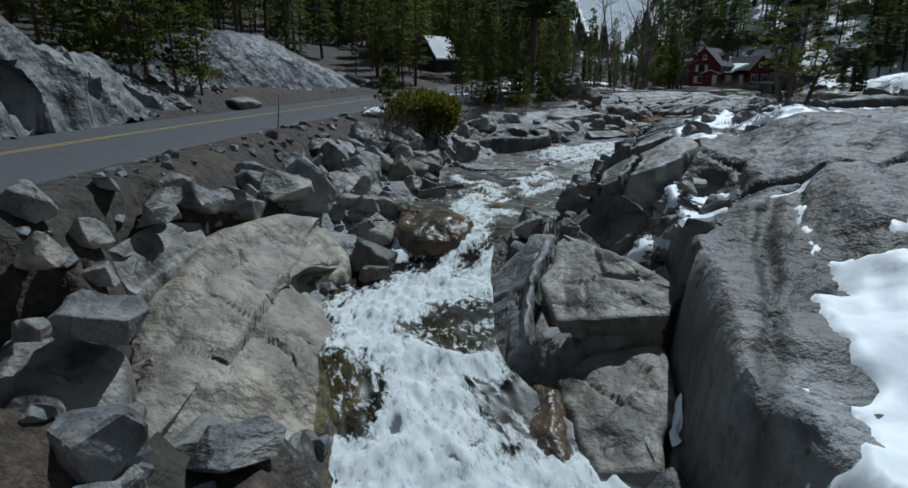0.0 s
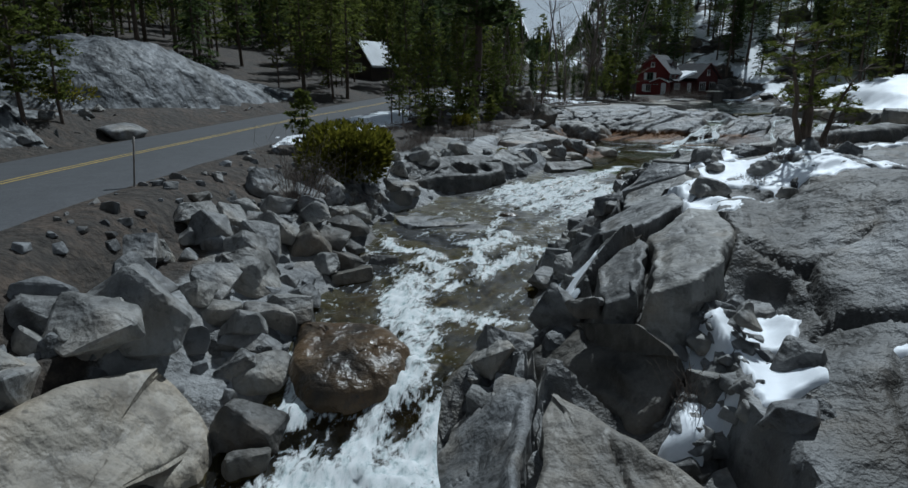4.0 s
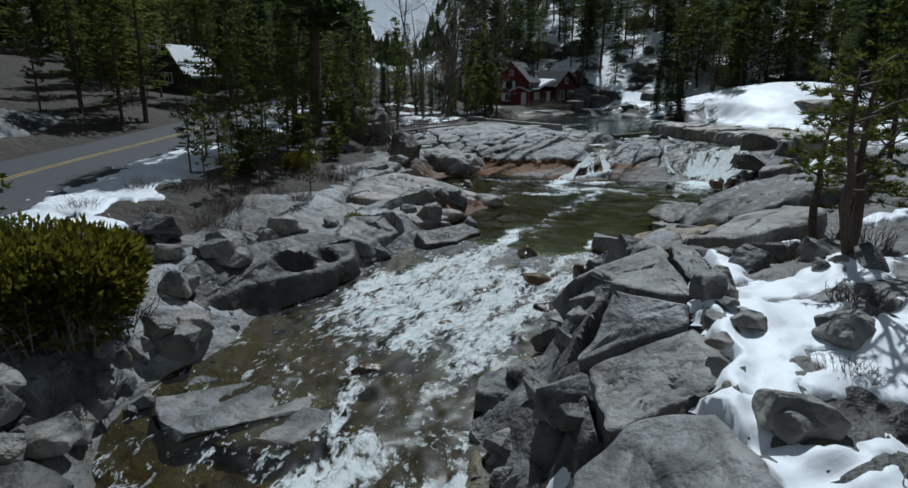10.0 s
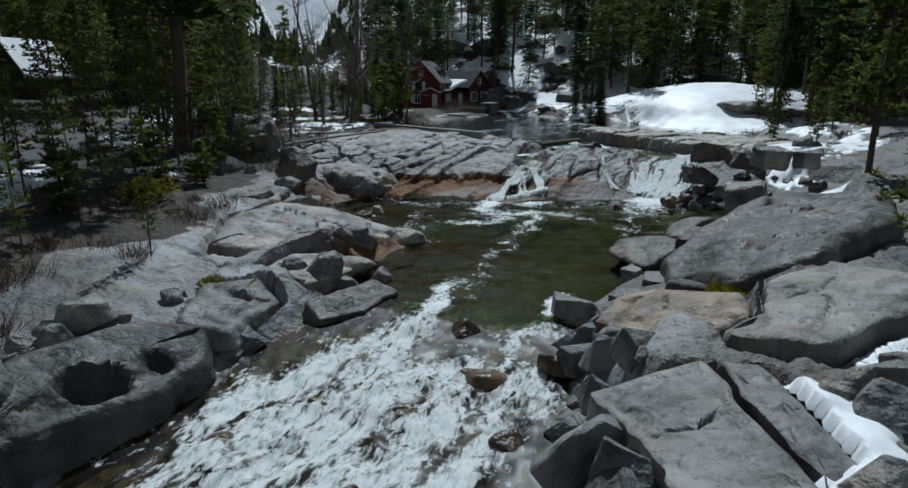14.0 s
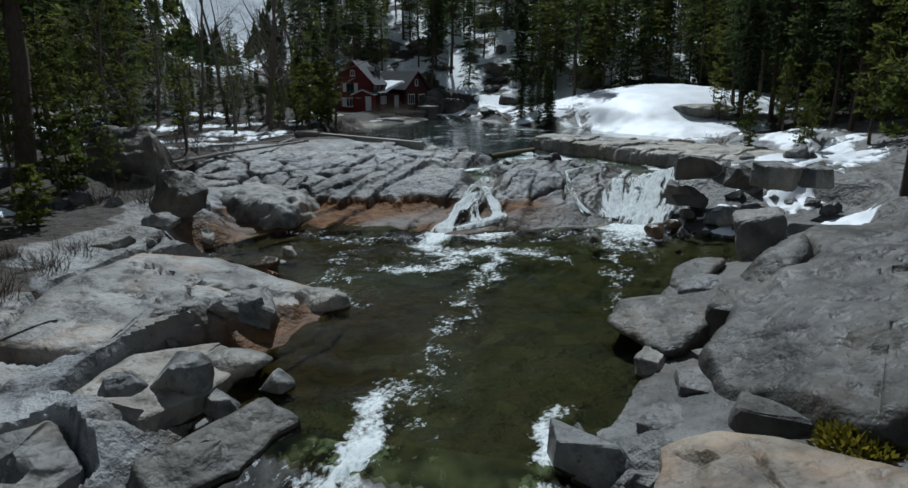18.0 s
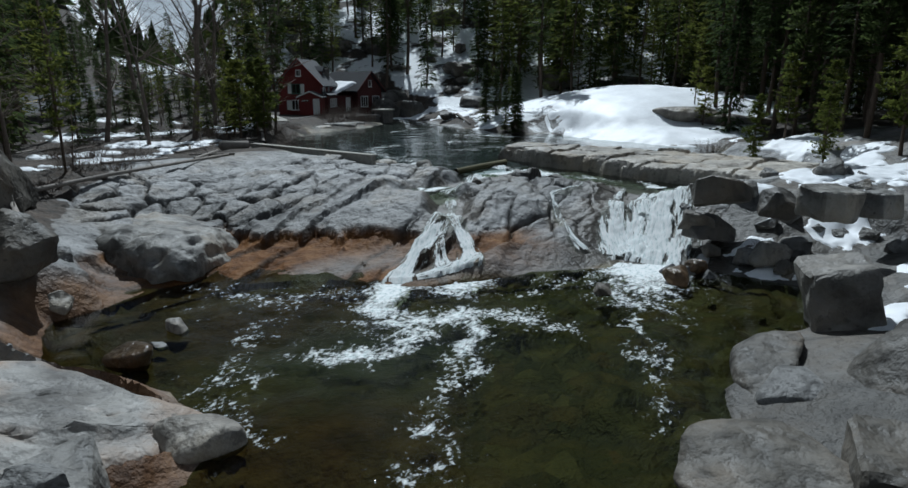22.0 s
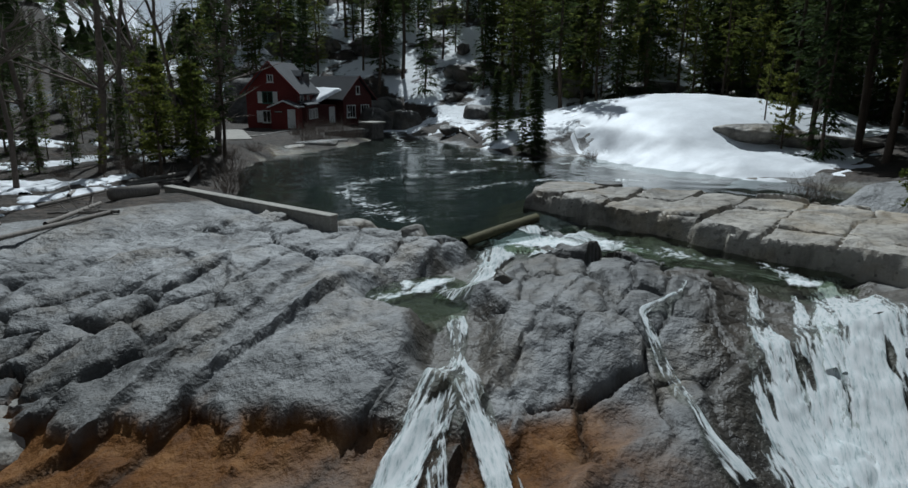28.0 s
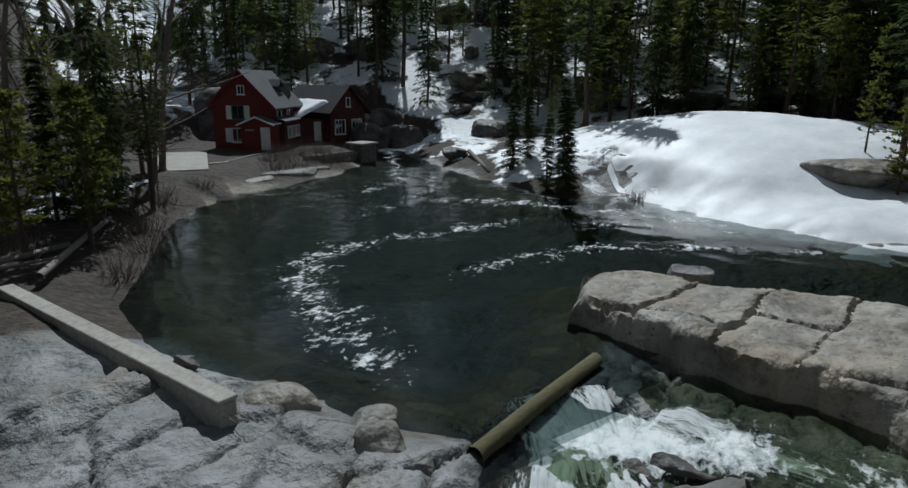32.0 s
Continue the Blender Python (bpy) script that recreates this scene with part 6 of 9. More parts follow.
rocks("broken", 216,
      (12.6, 31.6, 9.14, 0.6, 0.5, 0.4, -2), (12.3, 31.2, 9.04, 0.5, 0.4, 0.2, -5), (14.4, 33.7, 8.53, 0.5, 0.4, 0.3, -31),
      (10.7, 34.3, 8.23, 0.9, 0.7, 0.8, -17), (10.1, 33.5, 8.14, 0.7, 0.6, 0.4, -20), (16.5, 59.9, 6.69, 0.6, 0.4, 0.7, -59),
      (36.5, 53.9, 7.63, 1.7, 1.3, 1.9, -47), (12.5, 61.4, 8.39, 1.6, 1.2, 0.8, -41),
      (11.1, 50.0, 7.24, 1.7, 1.4, 1.2, -40), (12.6, 51.0, 6.70, 1.4, 1.1, 0.7, -21), (13.2, 49.7, 6.69, 1.0, 0.8, 0.8, -58),
      (10.0, 49.3, 7.59, 1.0, 0.8, 0.5, -31))
rocks("broken", 785,
      (33.6, 56.1, 6.85, 0.8, 0.6, 1.2, -45), (34.1, 55.6, 6.84, 0.7, 0.6, 1.1, -45))
rocks("wet", 892,
      (5.8, 37.0, 5.68, 0.8, 0.6, 0.5, -11),
      (7.9, 42.3, 5.88, 0.7, 0.6, 0.5, -39), (8.6, 39.2, 5.80, 0.7, 0.5, 0.4, -31), (10.4, 35.9, 5.78, 0.8, 0.6, 0.5, -20),
      (8.9, 39.8, 5.7, 0.6, 0.5, 0.4, -22), (9.2, 42.4, 5.86, 1.2, 0.9, 0.8, -19), (6.6, 42.0, 5.86, 0.9, 0.7, 0.6, -3),
      (10.6, 41.3, 5.84, 1.0, 0.8, 0.7, -24), (13.0, 41.6, 6.17, 1.2, 1.0, 0.8, -28), (12.2, 38.9, 5.92, 0.7, 0.6, 0.5, -14),
      (13.7, 44.1, 6.30, 1.0, 0.8, 0.7, -38))
rocks("wet", 454,
      (14.7, 41.0, 6.44, 0.9, 0.7, 0.6, -35), (32.9, 55.3, 6.73, 1.1, 0.9, 0.7, -36), (34.5, 55.5, 6.70, 1.0, 0.8, 0.7, -30),
      (15.7, 59.2, 6.6, 1.2, 1.0, 0.8, -26))
rocks("slab", 684,
      (-6.5, 10.8, 6.53, 1.7, 1.4, 0.7, 7), (37.3, 52.4, 9.63, 2.1, 1.8, 2.2, -25),
      (38.8, 51.3, 9.67, 1.6, 1.3, 2.0, -11),
      (48.1, 76.2, 8.76, 1.7, 1.4, 0.6, -49))
rocks("dark", 2,
      (0.5, 39.7, 6.1, 2.4, 1.8, 1.5, 30), (-0.8, 38.4, 6.3, 1.8, 1.4, 1.2, 60),
      (-2.8, 21.0, 4.73, 1.9, 1.5, 1.3, -1), (-2.7, 20.1, 4.46, 1.1, 0.9, 0.8, 17),
      (-2.6, 29.9, 6.82, 1.9, 1.5, 2.0, 12), (-1.5, 30.2, 5.90, 1.8, 1.4, 1.1, -22), (4.7, 21.5, 7.25, 0.9, 0.7, 1.0, -1),
      (-2.2, 30.8, 6.43, 2.1, 1.7, 1.1, -12), (-1.2, 29.0, 5.61, 1.9, 1.5, 1.0, 12), (-1.4, 33.0, 6.37, 2.0, 1.6, 1.0, 8),
      (-0.0, 30.7, 5.42, 1.3, 1.0, 0.9, 15), (-6.5, 30.9, 8.02, 1.0, 0.8, 0.5, -26), (-1.2, 31.6, 5.90, 1.0, 0.8, 0.7, -38),
      (0.1, 31.6, 5.50, 0.5, 0.4, 0.8, -10), (6.7, 28.6, 6.91, 1.2, 1.0, 1.9, -15), (8.3, 30.4, 7.69, 0.7, 0.6, 0.9, -25))
rocks("dark", 559,
      (10.7, 36.0, 6.52, 1.3, 1.0, 1.0, -27), (13.4, 38.7, 6.16, 0.9, 0.7, 0.8, -24),
      (29.7, 55.9, 6.67, 0.8, 0.7, 0.6, -38), (36.3, 56.3, 7.87, 2.4, 1.9, 1.3, -22),
      (37.1, 56.4, 9.26, 2.7, 2.1, 1.5, -58), (37.4, 54.2, 9.37, 1.7, 1.3, 2.0, -56),
      (36.2, 56.8, 8.11, 1.9, 1.5, 1.0, -56), (36.3, 53.1, 7.33, 0.9, 0.7, 1.4, -20),
      (35.7, 55.7, 7.21, 0.9, 0.7, 0.8, -39))
rocks("dark", 130,
      (38.1, 70.5, 7.95, 1.0, 0.8, 0.5, -18), (31.7, 78.6, 8.83, 0.8, 0.6, 0.4, -52), (39.0, 69.9, 7.98, 1.7, 1.0, 0.6, -30),
      (33.5, 67.8, 8.44, 0.9, 0.7, 0.7, -35))
rocks("ledge", 321,
      (2.4, 36.1, 5.6, 4.6, 2.8, 0.7, 11), (3.0, 35.0, 5.58, 3.0, 2.1, 0.5, -33), (1.6, 37.4, 5.62, 1.4, 0.9, 0.4, -26))
rocks("worn", 463,
      (11.1, 30.0, 8.83, 0.5, 0.4, 0.5, -37), (16.1, 54.3, 6.71, 1.8, 1.4, 0.9, -24), (12.5, 50.9, 6.77, 1.8, 1.4, 0.9, -22),
      (34.0, 73.1, 8.50, 1.0, 0.8, 0.6, -44),
      (34.3, 72.3, 8.61, 0.6, 0.5, 0.8, -28), (34.8, 72.3, 8.37, 0.6, 0.5, 0.7, -16), (31.9, 76.1, 9.10, 0.4, 0.3, 0.4, -38))
rocks("worn", 464, (33.0, 76.3, 8.35, 2.2, 1.5, 0.9, -20), (32.2, 77.4, 8.4, 1.0, 0.7, 0.5, 10), (34.4, 74.6, 8.3, 1.2, 0.9, 0.6, 30))
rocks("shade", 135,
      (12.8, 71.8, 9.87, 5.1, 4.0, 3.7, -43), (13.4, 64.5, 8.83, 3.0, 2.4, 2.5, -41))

# the large broken blocks tipped down the road bank
r = random.Random(41)
for k, (x, y, w) in enumerate(((-8.3, 9.0, 2.0), (-6.9, 7.6, 1.8), (-7.4, 17.6, 1.7), (-6.5, 19.2, 1.9), (-5.7, 20.9, 2.2), (-7.0, 21.8, 1.6), (-5.0, 22.6, 1.8), (-6.0, 24.2, 2.1), (-4.6, 25.4, 1.7), (-6.6, 26.0, 1.5),
                               (-4.1, 27.6, 1.9), (-5.5, 28.4, 1.6), (-3.5, 29.8, 1.7), (-4.8, 31.0, 1.5), (-2.8, 32.4, 1.6), (-4.0, 33.6, 1.4), (-2.4, 35.0, 1.5), (-8.6, 12.4, 1.3), (-8.4, 15.2, 1.2), (-3.6, 24.0, 1.5))):
    ob = boulder(x, y, w, w * r.uniform(0.6, 0.85), w * r.uniform(0.6, 0.85), r.uniform(0, 180), 300 + k, None, ROCK, r.choice((6, 7, 8)), 20, 4, 0.0, 0.12, (r.uniform(-25, 25), r.uniform(-25, 25)),
                 "large grey broken granite block on the road bank", relief=0.03)
    ob["group"] = "large blocks on the road bank"

# loose stones filling the banks
r = random.Random(77)
stones = 0
for _ in range(2600):
    y = r.uniform(6, 62)
    x = r.uniform(-10, 14)
    X, Y = np.array([x]), np.array([y])
    d, side, v = along(RIVER, X, Y)
    edge = d[0] - v[0, 1]
    rd_ = along(ROAD, X, Y)[0][0]
    if side[0] > 0 or edge < 0.05 or rd_ < 6.6 or edge > 6.5 or (y > 47 and edge > 3) or stones >= 120:
        continue
    w = r.choice((0.4, 0.5, 0.7, 0.9, 1.2, 1.5)) * r.uniform(0.8, 1.2)
    me = r.choice(LOOSE)
    ob = new("loose_boulder", me)
    ob.matrix_world = pose(x, y, gz(x, y) + 0.16 * w, r.uniform(-30, 30), r.uniform(-30, 30), r.uniform(0, 360)) @ Matrix.Diagonal((w * 0.55, w * r.uniform(0.4, 0.6), w * r.uniform(0.3, 0.45), 1))
    tagged(ob, "loose broken granite block on the stream bank", "boulder", "loose blocks on the banks")
    stones += 1
stones = 0
for _ in range(900):
    y = r.uniform(20.5, 45)
    x = r.uniform(2, 18)
    d, side, v = along(RIVER, np.array([x]), np.array([y]))
    edge = d[0] - v[0, 1]
    if side[0] < 0 or edge < -0.2 or edge > 1.7 or stones >= 90 or (22.5 < y < 26.5 and edge < 1.0):
        continue
    w = r.choice((0.4, 0.6, 0.8, 1.1, 1.5)) * r.uniform(0.8, 1.2)
    ob = new("loose_boulder", r.choice(LOOSE))
    ob.matrix_world = pose(x, y, gz(x, y) + 0.14 * w, r.uniform(-25, 25), r.uniform(-25, 25), r.uniform(0, 360)) @ Matrix.Diagonal((w * 0.6, w * r.uniform(0.4, 0.6), w * r.uniform(0.35, 0.55), 1))
    tagged(ob, "broken granite block below the flat slabs", "boulder", "loose blocks on the banks")
    stones += 1
for x0, x1, y0, y1, count in ((5.6, 8.0, 17.0, 21.0, 18), (13.0, 17.5, 28.0, 35.5, 16), (12.0, 18.0, 37.0, 43.0, 8), (32.0, 40.0, 50.0, 57.0, 18), (36, 46, 52, 62, 16), (9, 16, 62, 72, 12), (-19, -17, 20, 52, 10)):
    for _ in range(count):
        x, y = r.uniform(x0, x1), r.uniform(y0, y1)
        w = r.choice((0.3, 0.45, 0.6, 0.9, 1.2)) * r.uniform(0.8, 1.2)
        ob = new("loose_boulder", r.choice(LOOSE))
        ob.matrix_world = pose(x, y, gz(x, y) + 0.16 * w, r.uniform(-30, 30), r.uniform(-30, 30), r.uniform(0, 360)) @ Matrix.Diagonal((w * 0.55, w * 0.5, w * 0.4, 1))
        tagged(ob, "loose broken granite block on the rock ledge", "boulder", "loose blocks on the ledges")


def chip(seed):
    me = hull_mesh("chip", ROCK, seed, (1, 1, 1), 9, 3.0, 0.0, 0, 0.0, 0.07)
    return np.array([v.co[:] for v in me.vertices]), np.array([p.vertices[:] for p in me.polygons])


CHIPS = [chip(700 + k) for k in range(9)]


def rubble(name, count, pick, seed, label, mat=ROCK, low=0.08, high=0.34):
    """Uncountable small stones as one mesh."""
    r_ = np.random.default_rng(seed)
    vs, fs, n = [], [], 0
    for _ in range(count):
        x, y = pick(r_)
        s = r_.uniform(low, high)
        d, f = CHIPS[int(r_.integers(len(CHIPS)))]
        k = d * np.array((s, s * r_.uniform(0.6, 1), s * r_.uniform(0.4, 0.8)))
        a = r_.uniform(0, 6.28)
        k = np.stack([k[:, 0] * math.cos(a) - k[:, 1] * math.sin(a), k[:, 0] * math.sin(a) + k[:, 1] * math.cos(a), k[:, 2]], -1)
        vs.append(k + (x, y, gz(x, y) + 0.2 * s))
        fs.append(f + n)
        n += len(d)
    ob = new(name, mesh_of(name, np.vstack(vs), np.vstack(fs), mat, False))
    return tagged(ob, label, "stones", kind="stuff")


def pick_left(r_):
    while True:
        y = r_.uniform(6, 60)
        k = np.interp(y, [p[1] for p in RIVER], [p[0] for p in RIVER]) - np.interp(y, [p[1] for p in RIVER], [p[3] for p in RIVER])
        e = np.interp(y, [p[1] for p in ROAD], [p[0] for p in ROAD]) + 4.6
        x = r_.uniform(e, k - 0.1) if k - 0.1 > e else e
        if y < 46 or x > k - 3:
            return x, y


rubble("rubble", 420, pick_left, 5, "small grey broken stones between the boulders")
rubble("gravel", 500, lambda r_: ((lambda a: (9.2 + 0.42 * (a - 16) + r_.normal() * 0.5, a))(r_.uniform(14, 34))), 6, "dark gravel scattered on the granite slabs", ROCK_DARK, 0.02, 0.07)


def pick_pocket(r_):
    t = r_.uniform(0, 1)
    return 5.7 + 2.2 * t + r_.normal() * 0.4, 17.8 + 3.0 * t + r_.normal() * 0.45


rubble("rubble", 110, pick_pocket, 8, "broken grey stones in a pocket of the rock", ROCK, 0.12, 0.42)


# ---------------- snow ----------------
def snow(x, y, rx, ry, turn=0.0, seed=0, thick=0.13, label="melting white snow patch on the rock", ragged=0.6):
    """A patch of old snow that lies on the ground, thick in the middle, with a ragged edge."""
    step = max(0.09, min(rx, ry) / 22)
    u, v = np.meshgrid(np.arange(-rx * 1.45, rx * 1.45, step), np.arange(-ry * 1.45, ry * 1.45, step), indexing="ij")
    c, s = math.cos(radians(turn)), math.sin(radians(turn))
    X, Y = x + u * c - v * s, y + u * s + v * c
    e = 1 - np.hypot(u / rx, v / ry) + ragged * fbm(X * 1.1, Y * 1.1, 300 + seed, 5)
    Z = sample(X, Y, g_open)
    for rim, *_ in CRAGS:
        e = np.where(in_polygon([p[:2] for p in rim], X, Y) > -0.08, np.minimum(e, -0.4), e)
    for _ in range(4):
        Z[1:-1, 1:-1] = 0.2 * (Z[1:-1, 1:-1] + Z[:-2, 1:-1] + Z[2:, 1:-1] + Z[1:-1, :-2] + Z[1:-1, 2:])
    Z = np.where(e > 0, np.maximum(Z, sample(X, Y, g_open)) + thick * np.clip(e * 3.5, 0, 1) ** 0.5 + 0.04 * fbm(X * 2, Y * 2, 320, 3), Z - 0.12)
    rest = e > -0.05
    first = None
    for _ in range(5):
        if not rest.any():
            break
        piece = np.zeros(e.shape, bool)
        piece[np.unravel_index(np.argmax(np.where(rest, e, -9)), e.shape)] = True
        while True:
            grown = piece.copy()
            grown[1:] |= piece[:-1]
            grown[:-1] |= piece[1:]
            grown[:, 1:] |= piece[:, :-1]
            grown[:, :-1] |= piece[:, 1:]
            grown &= rest
            if (grown == piece).all():
                break
            piece = grown
        rest = rest & ~piece
        if piece.sum() < 12:
            continue
        vv, ff = tidy(np.stack([X, Y, Z], -1).reshape(-1, 3), grid_faces(*u.shape, piece))
        ob = tagged(new("snow_patch", mesh_of("snow_patch", vv, ff, SNOW)), label, "snow", "melting snow patches")
        first = first or ob
    return first


for args in ((12.6, 30.4, 1.6, 0.9, 30), (16.2, 31.4, 2.3, 0.8, 10), (4.5, 12.6, 0.4, 1.2, -12),
             (6.7, 18.4, 0.6, 0.8, 0), (7.3, 19.6, 0.8, 0.5, 20), (6.6, 20.3, 0.5, 0.5, 0), (5.6, 25.6, 0.75, 1.5, -20), (10.2, 26.6, 1.5, 0.8, -10), (9.4, 28.1, 1.2, 0.7, 20),
             (12.0, 29.6, 3.0, 1.7, 25)):
    snow(*args, seed=int(args[0] * 10))
for args in ((8.6, 14.9, 0.2, 1.7, -22), (10.0, 18.1, 0.35, 1.1, -75), (9.2, 17.3, 0.3, 0.6, -40)):
    snow(*args, seed=int(args[0] * 10), thick=0.06)
snow(5.2, 25.2, 0.7, 1.9, -18, 41, 0.12, "melting snow wedge on the stream's bank", 0.35)
snow(7.3, 18.2, 0.55, 1.0, -25, 42, 0.2)
snow(6.0, 18.4, 0.5, 0.9, -40, 44, 0.25)
snow(6.9, 19.8, 0.6, 0.8, -30, 45, 0.25)
snow(8.2, 20.2, 0.5, 0.9, -25, 43, 0.2)
snow(8.9, 7.9, 3.3, 6.4, -30, 3, 0.2, "broad old snow field on the smooth slab", 0.22)
for args in ((14.4, 28.2, 2.2, 1.0, 0), (7.4, 29.6, 0.3, 0.7, -30), (6.8, 28.4, 0.3, 0.8, -20), (7.0, 27.6, 0.4, 0.5, 0), (14.2, 33.8, 1.4, 1.0, 40), (13.6, 31.8, 1.3, 0.7, 0), (17.6, 34.8, 1.5, 0.6, 30),
             (20.4, 37.4, 1.6, 0.35, 20), (23.6, 36.4, 1.8, 0.35, 10), (35.4, 55.9, 1.1, 0.8, 30), (36.9, 54.2, 1.6, 1.1, 40), (37.2, 48.8, 1.6, 0.8, 20), (33.2, 48.6, 1.2, 0.5, 10)):
    snow(*args, seed=int(args[0] * 10))
for args in ((-3.3, 51.4, 1.3, 6.0, -17), (-0.6, 58.6, 1.8, 6.0, -18), (-5.2, 45.4, 0.5, 2.6, -15), (-1.9, 49.6, 1.2, 0.8, 20), (-2.6, 46.4, 1.1, 0.6, 0), (6.6, 65.4, 1.3, 0.9, 0), (5.8, 77.6, 2.4, 3.4, -15),
             (7.6, 92, 3.0, 3.0, 0), (-14.5, 66, 1.0, 4.5, -20), (-11.8, 72, 1.2, 5.0, -18), (17.6, 86, 2.4, 1.2, 30), (22.6, 91, 2.6, 1.4, 10), (30.4, 99.5, 2.0, 1.0, 20), (33.0, 104, 2.4, 1.2, 0)):
    snow(*args, seed=int(abs(args[0]) * 10), label="melting snow beside the road and under the trees")
for args in ((-2.7, 50.4, 1.3, 5.2, -20), (-0.7, 60.4, 1.5, 6.4, -17)):
    snow(*args, seed=int(abs(args[0]) * 13), label="long melting snow bank beside the road", ragged=0.32)
for args in ((14.0, 79.5, 2.6, 0.6, 20), (19.5, 83.0, 3.0, 0.7, 35), (24.5, 88.0, 2.2, 0.8, 20), (12.6, 85.5, 3.2, 0.9, 15), (20.5, 98.0, 3.5, 1.1, 20), (26.0, 101.0, 2.5, 0.9, 40), (10.4, 96.0, 3.0, 1.4, 10), (24.0, 107.0, 3.5, 1.2, 20), (27.0, 92.5, 1.6, 0.6, 50)):
    snow(*args, seed=int(abs(args[0]) * 9), label="thin melting snow streak on the forest floor", thick=0.09)
for args in ((41, 53.5, 2.4, 1.2, 30), (44.5, 57.0, 2.6, 1.4, 40), (47.5, 55, 3.5, 2.0, 20), (52, 58, 4.0, 2.0, 30), (40.2, 56.6, 0.7, 0.9, 0), (57, 63, 3.5, 1.6, 30)):
    snow(*args, seed=int(abs(args[0]) * 10), label="melting snow among the boulders above the falls", ragged=0.5)
bank = snow(70.6, 86.6, 16.5, 9.2, 62, 9, 0.35, "broad smooth white snow bank sloping to the pond", 0.1)
for args in ((60.0, 98.6, 2.4, 1.6, 30), (63.0, 103, 3.5, 2.2, 50), (63.6, 110, 2.4, 2.6, 0), (66, 97, 4, 3, 20), (64.6, 121, 2.6, 5.0, 20)):
    snow(*args, seed=int(abs(args[0]) * 7), label="snow lying on the pond's rocky shore", ragged=0.5)


# ---------------- falls ----------------
def cascade(name, line, label, seed, mat=FALLS, across=26, heave=0.16):
    ob = ribbon(name, line, mat, across, 0.08, heave, True, 0.05, seed, 1.2, 0.42, 0.5)
    return tagged(ob, label, "waterfall", kind="structure")


cascade("water_spill", [(37.5, 73.4, 0, 0.9, 0.2), (37.3, 72.2, 0, 1.3, 1.2), (36.5, 71.3, 0, 1.0, 1.2), (35.4, 70.4, 0, 0.7, 1.1), (34.2, 69.5, 0, 0.7, 1.1), (33.2, 68.9, 0, 0.9, 0.8), (32.0, 68.5, 0, 0.9, 0.35)], "white spill below the pond's timber sill", 1)
cascade("water_spill", [(38.8, 73.4, 0, 1.5, 0.9), (38.3, 72.4, 0, 1.9, 1.5), (37.6, 71.2, 0, 1.7, 1.5), (36.8, 70.2, 0, 1.1, 0.8)], "broad white churn below the pond's timber sill", 9, across=70, heave=0.1)
cascade("water_falls", [(31.6, 67.4, 0, 0.4, 0.7), (30.9, 66.4, 0, 0.3, 1.1), (30.1, 65.4, 0, 0.45, 1.2), (28.6, 64.2, 0, 0.6, 1.1), (27.3, 63.2, 0, 0.6, 1.1), (26.2, 62.2, 0, 0.6, 1.15), (25.0, 61.2, 0, 0.7, 1.25), (23.8, 60.2, 0, 0.9, 1.2), (22.9, 59.2, 0, 0.8, 0.5)], "white fall sliding over the granite dome", 2, across=36, heave=0.1)
cascade("water_falls", [(30.2, 65.4, 0, 0.35, 1.1), (29.4, 64.1, 0, 0.45, 1.15), (28.9, 62.8, 0, 0.5, 1.1), (28.4, 61.7, 0, 0.5, 1.15), (27.5, 60.6, 0, 0.7, 1.25), (26.5, 59.6, 0, 1.0, 1.25), (25.8, 59.0, 0, 1.0, 0.6)], "second white branch of the fall", 3, across=36, heave=0.1)
cascade("water_falls", [(28.4, 63.7, 0, 0.25, 0.8), (27.4, 62.3, 0, 0.25, 0.85), (26.6, 61.0, 0, 0.45, 1.1), (25.9, 60.0, 0, 0.7, 1.15)], "thin middle strand of the fall", 10, heave=0.14)
cascade("water_falls", [(27.6, 60.4, 0, 0.7, 1.0), (26.4, 60.2, 0, 0.8, 1.15), (25.2, 60.6, 0, 0.7, 0.9)], "white foam at the foot of the fall", 8, heave=0.1)
cascade("water_spill", [(40.0, 71.4, 0, 1.0, 0.9), (41.2, 67.6, 0, 1.0, 0.45), (42.4, 65.0, 0, 1.2, 0.3), (42.6, 63.6, 0, 1.4, 0.5)], "green spill channel beside the flat slab", 4)
cascade("water_falls", [(44.2, 63.4, 0, 0.6, 0.6), (42.4, 62.3, 0, 0.8, 0.9), (40.2, 60.9, 0, 1.0, 1.1), (37.9, 59.5, 0, 1.3, 1.25), (36.6, 58.6, 0, 1.6, 1.3), (35.2, 57.7, 0, 1.9, 1.35), (33.4, 56.7, 0, 2.2, 1.3), (31.8, 55.8, 0, 1.9, 0.8)], "broad white fall into the pool", 5, heave=0.1, across=80)
cascade("water_falls", [(40.9, 64.1, 0, 0.2, 0.7), (39.0, 63.0, 0, 0.22, 0.85), (37.4, 61.9, 0, 0.35, 0.9), (36.0, 60.8, 0, 0.6, 0.95), (35.0, 60.0, 0, 0.8, 1.05), (34.3, 59.1, 0, 1.0, 1.2), (33.6, 58.2, 0, 1.1, 1.1)], "thin strand of water over dark rock", 6, heave=0.16, across=44)
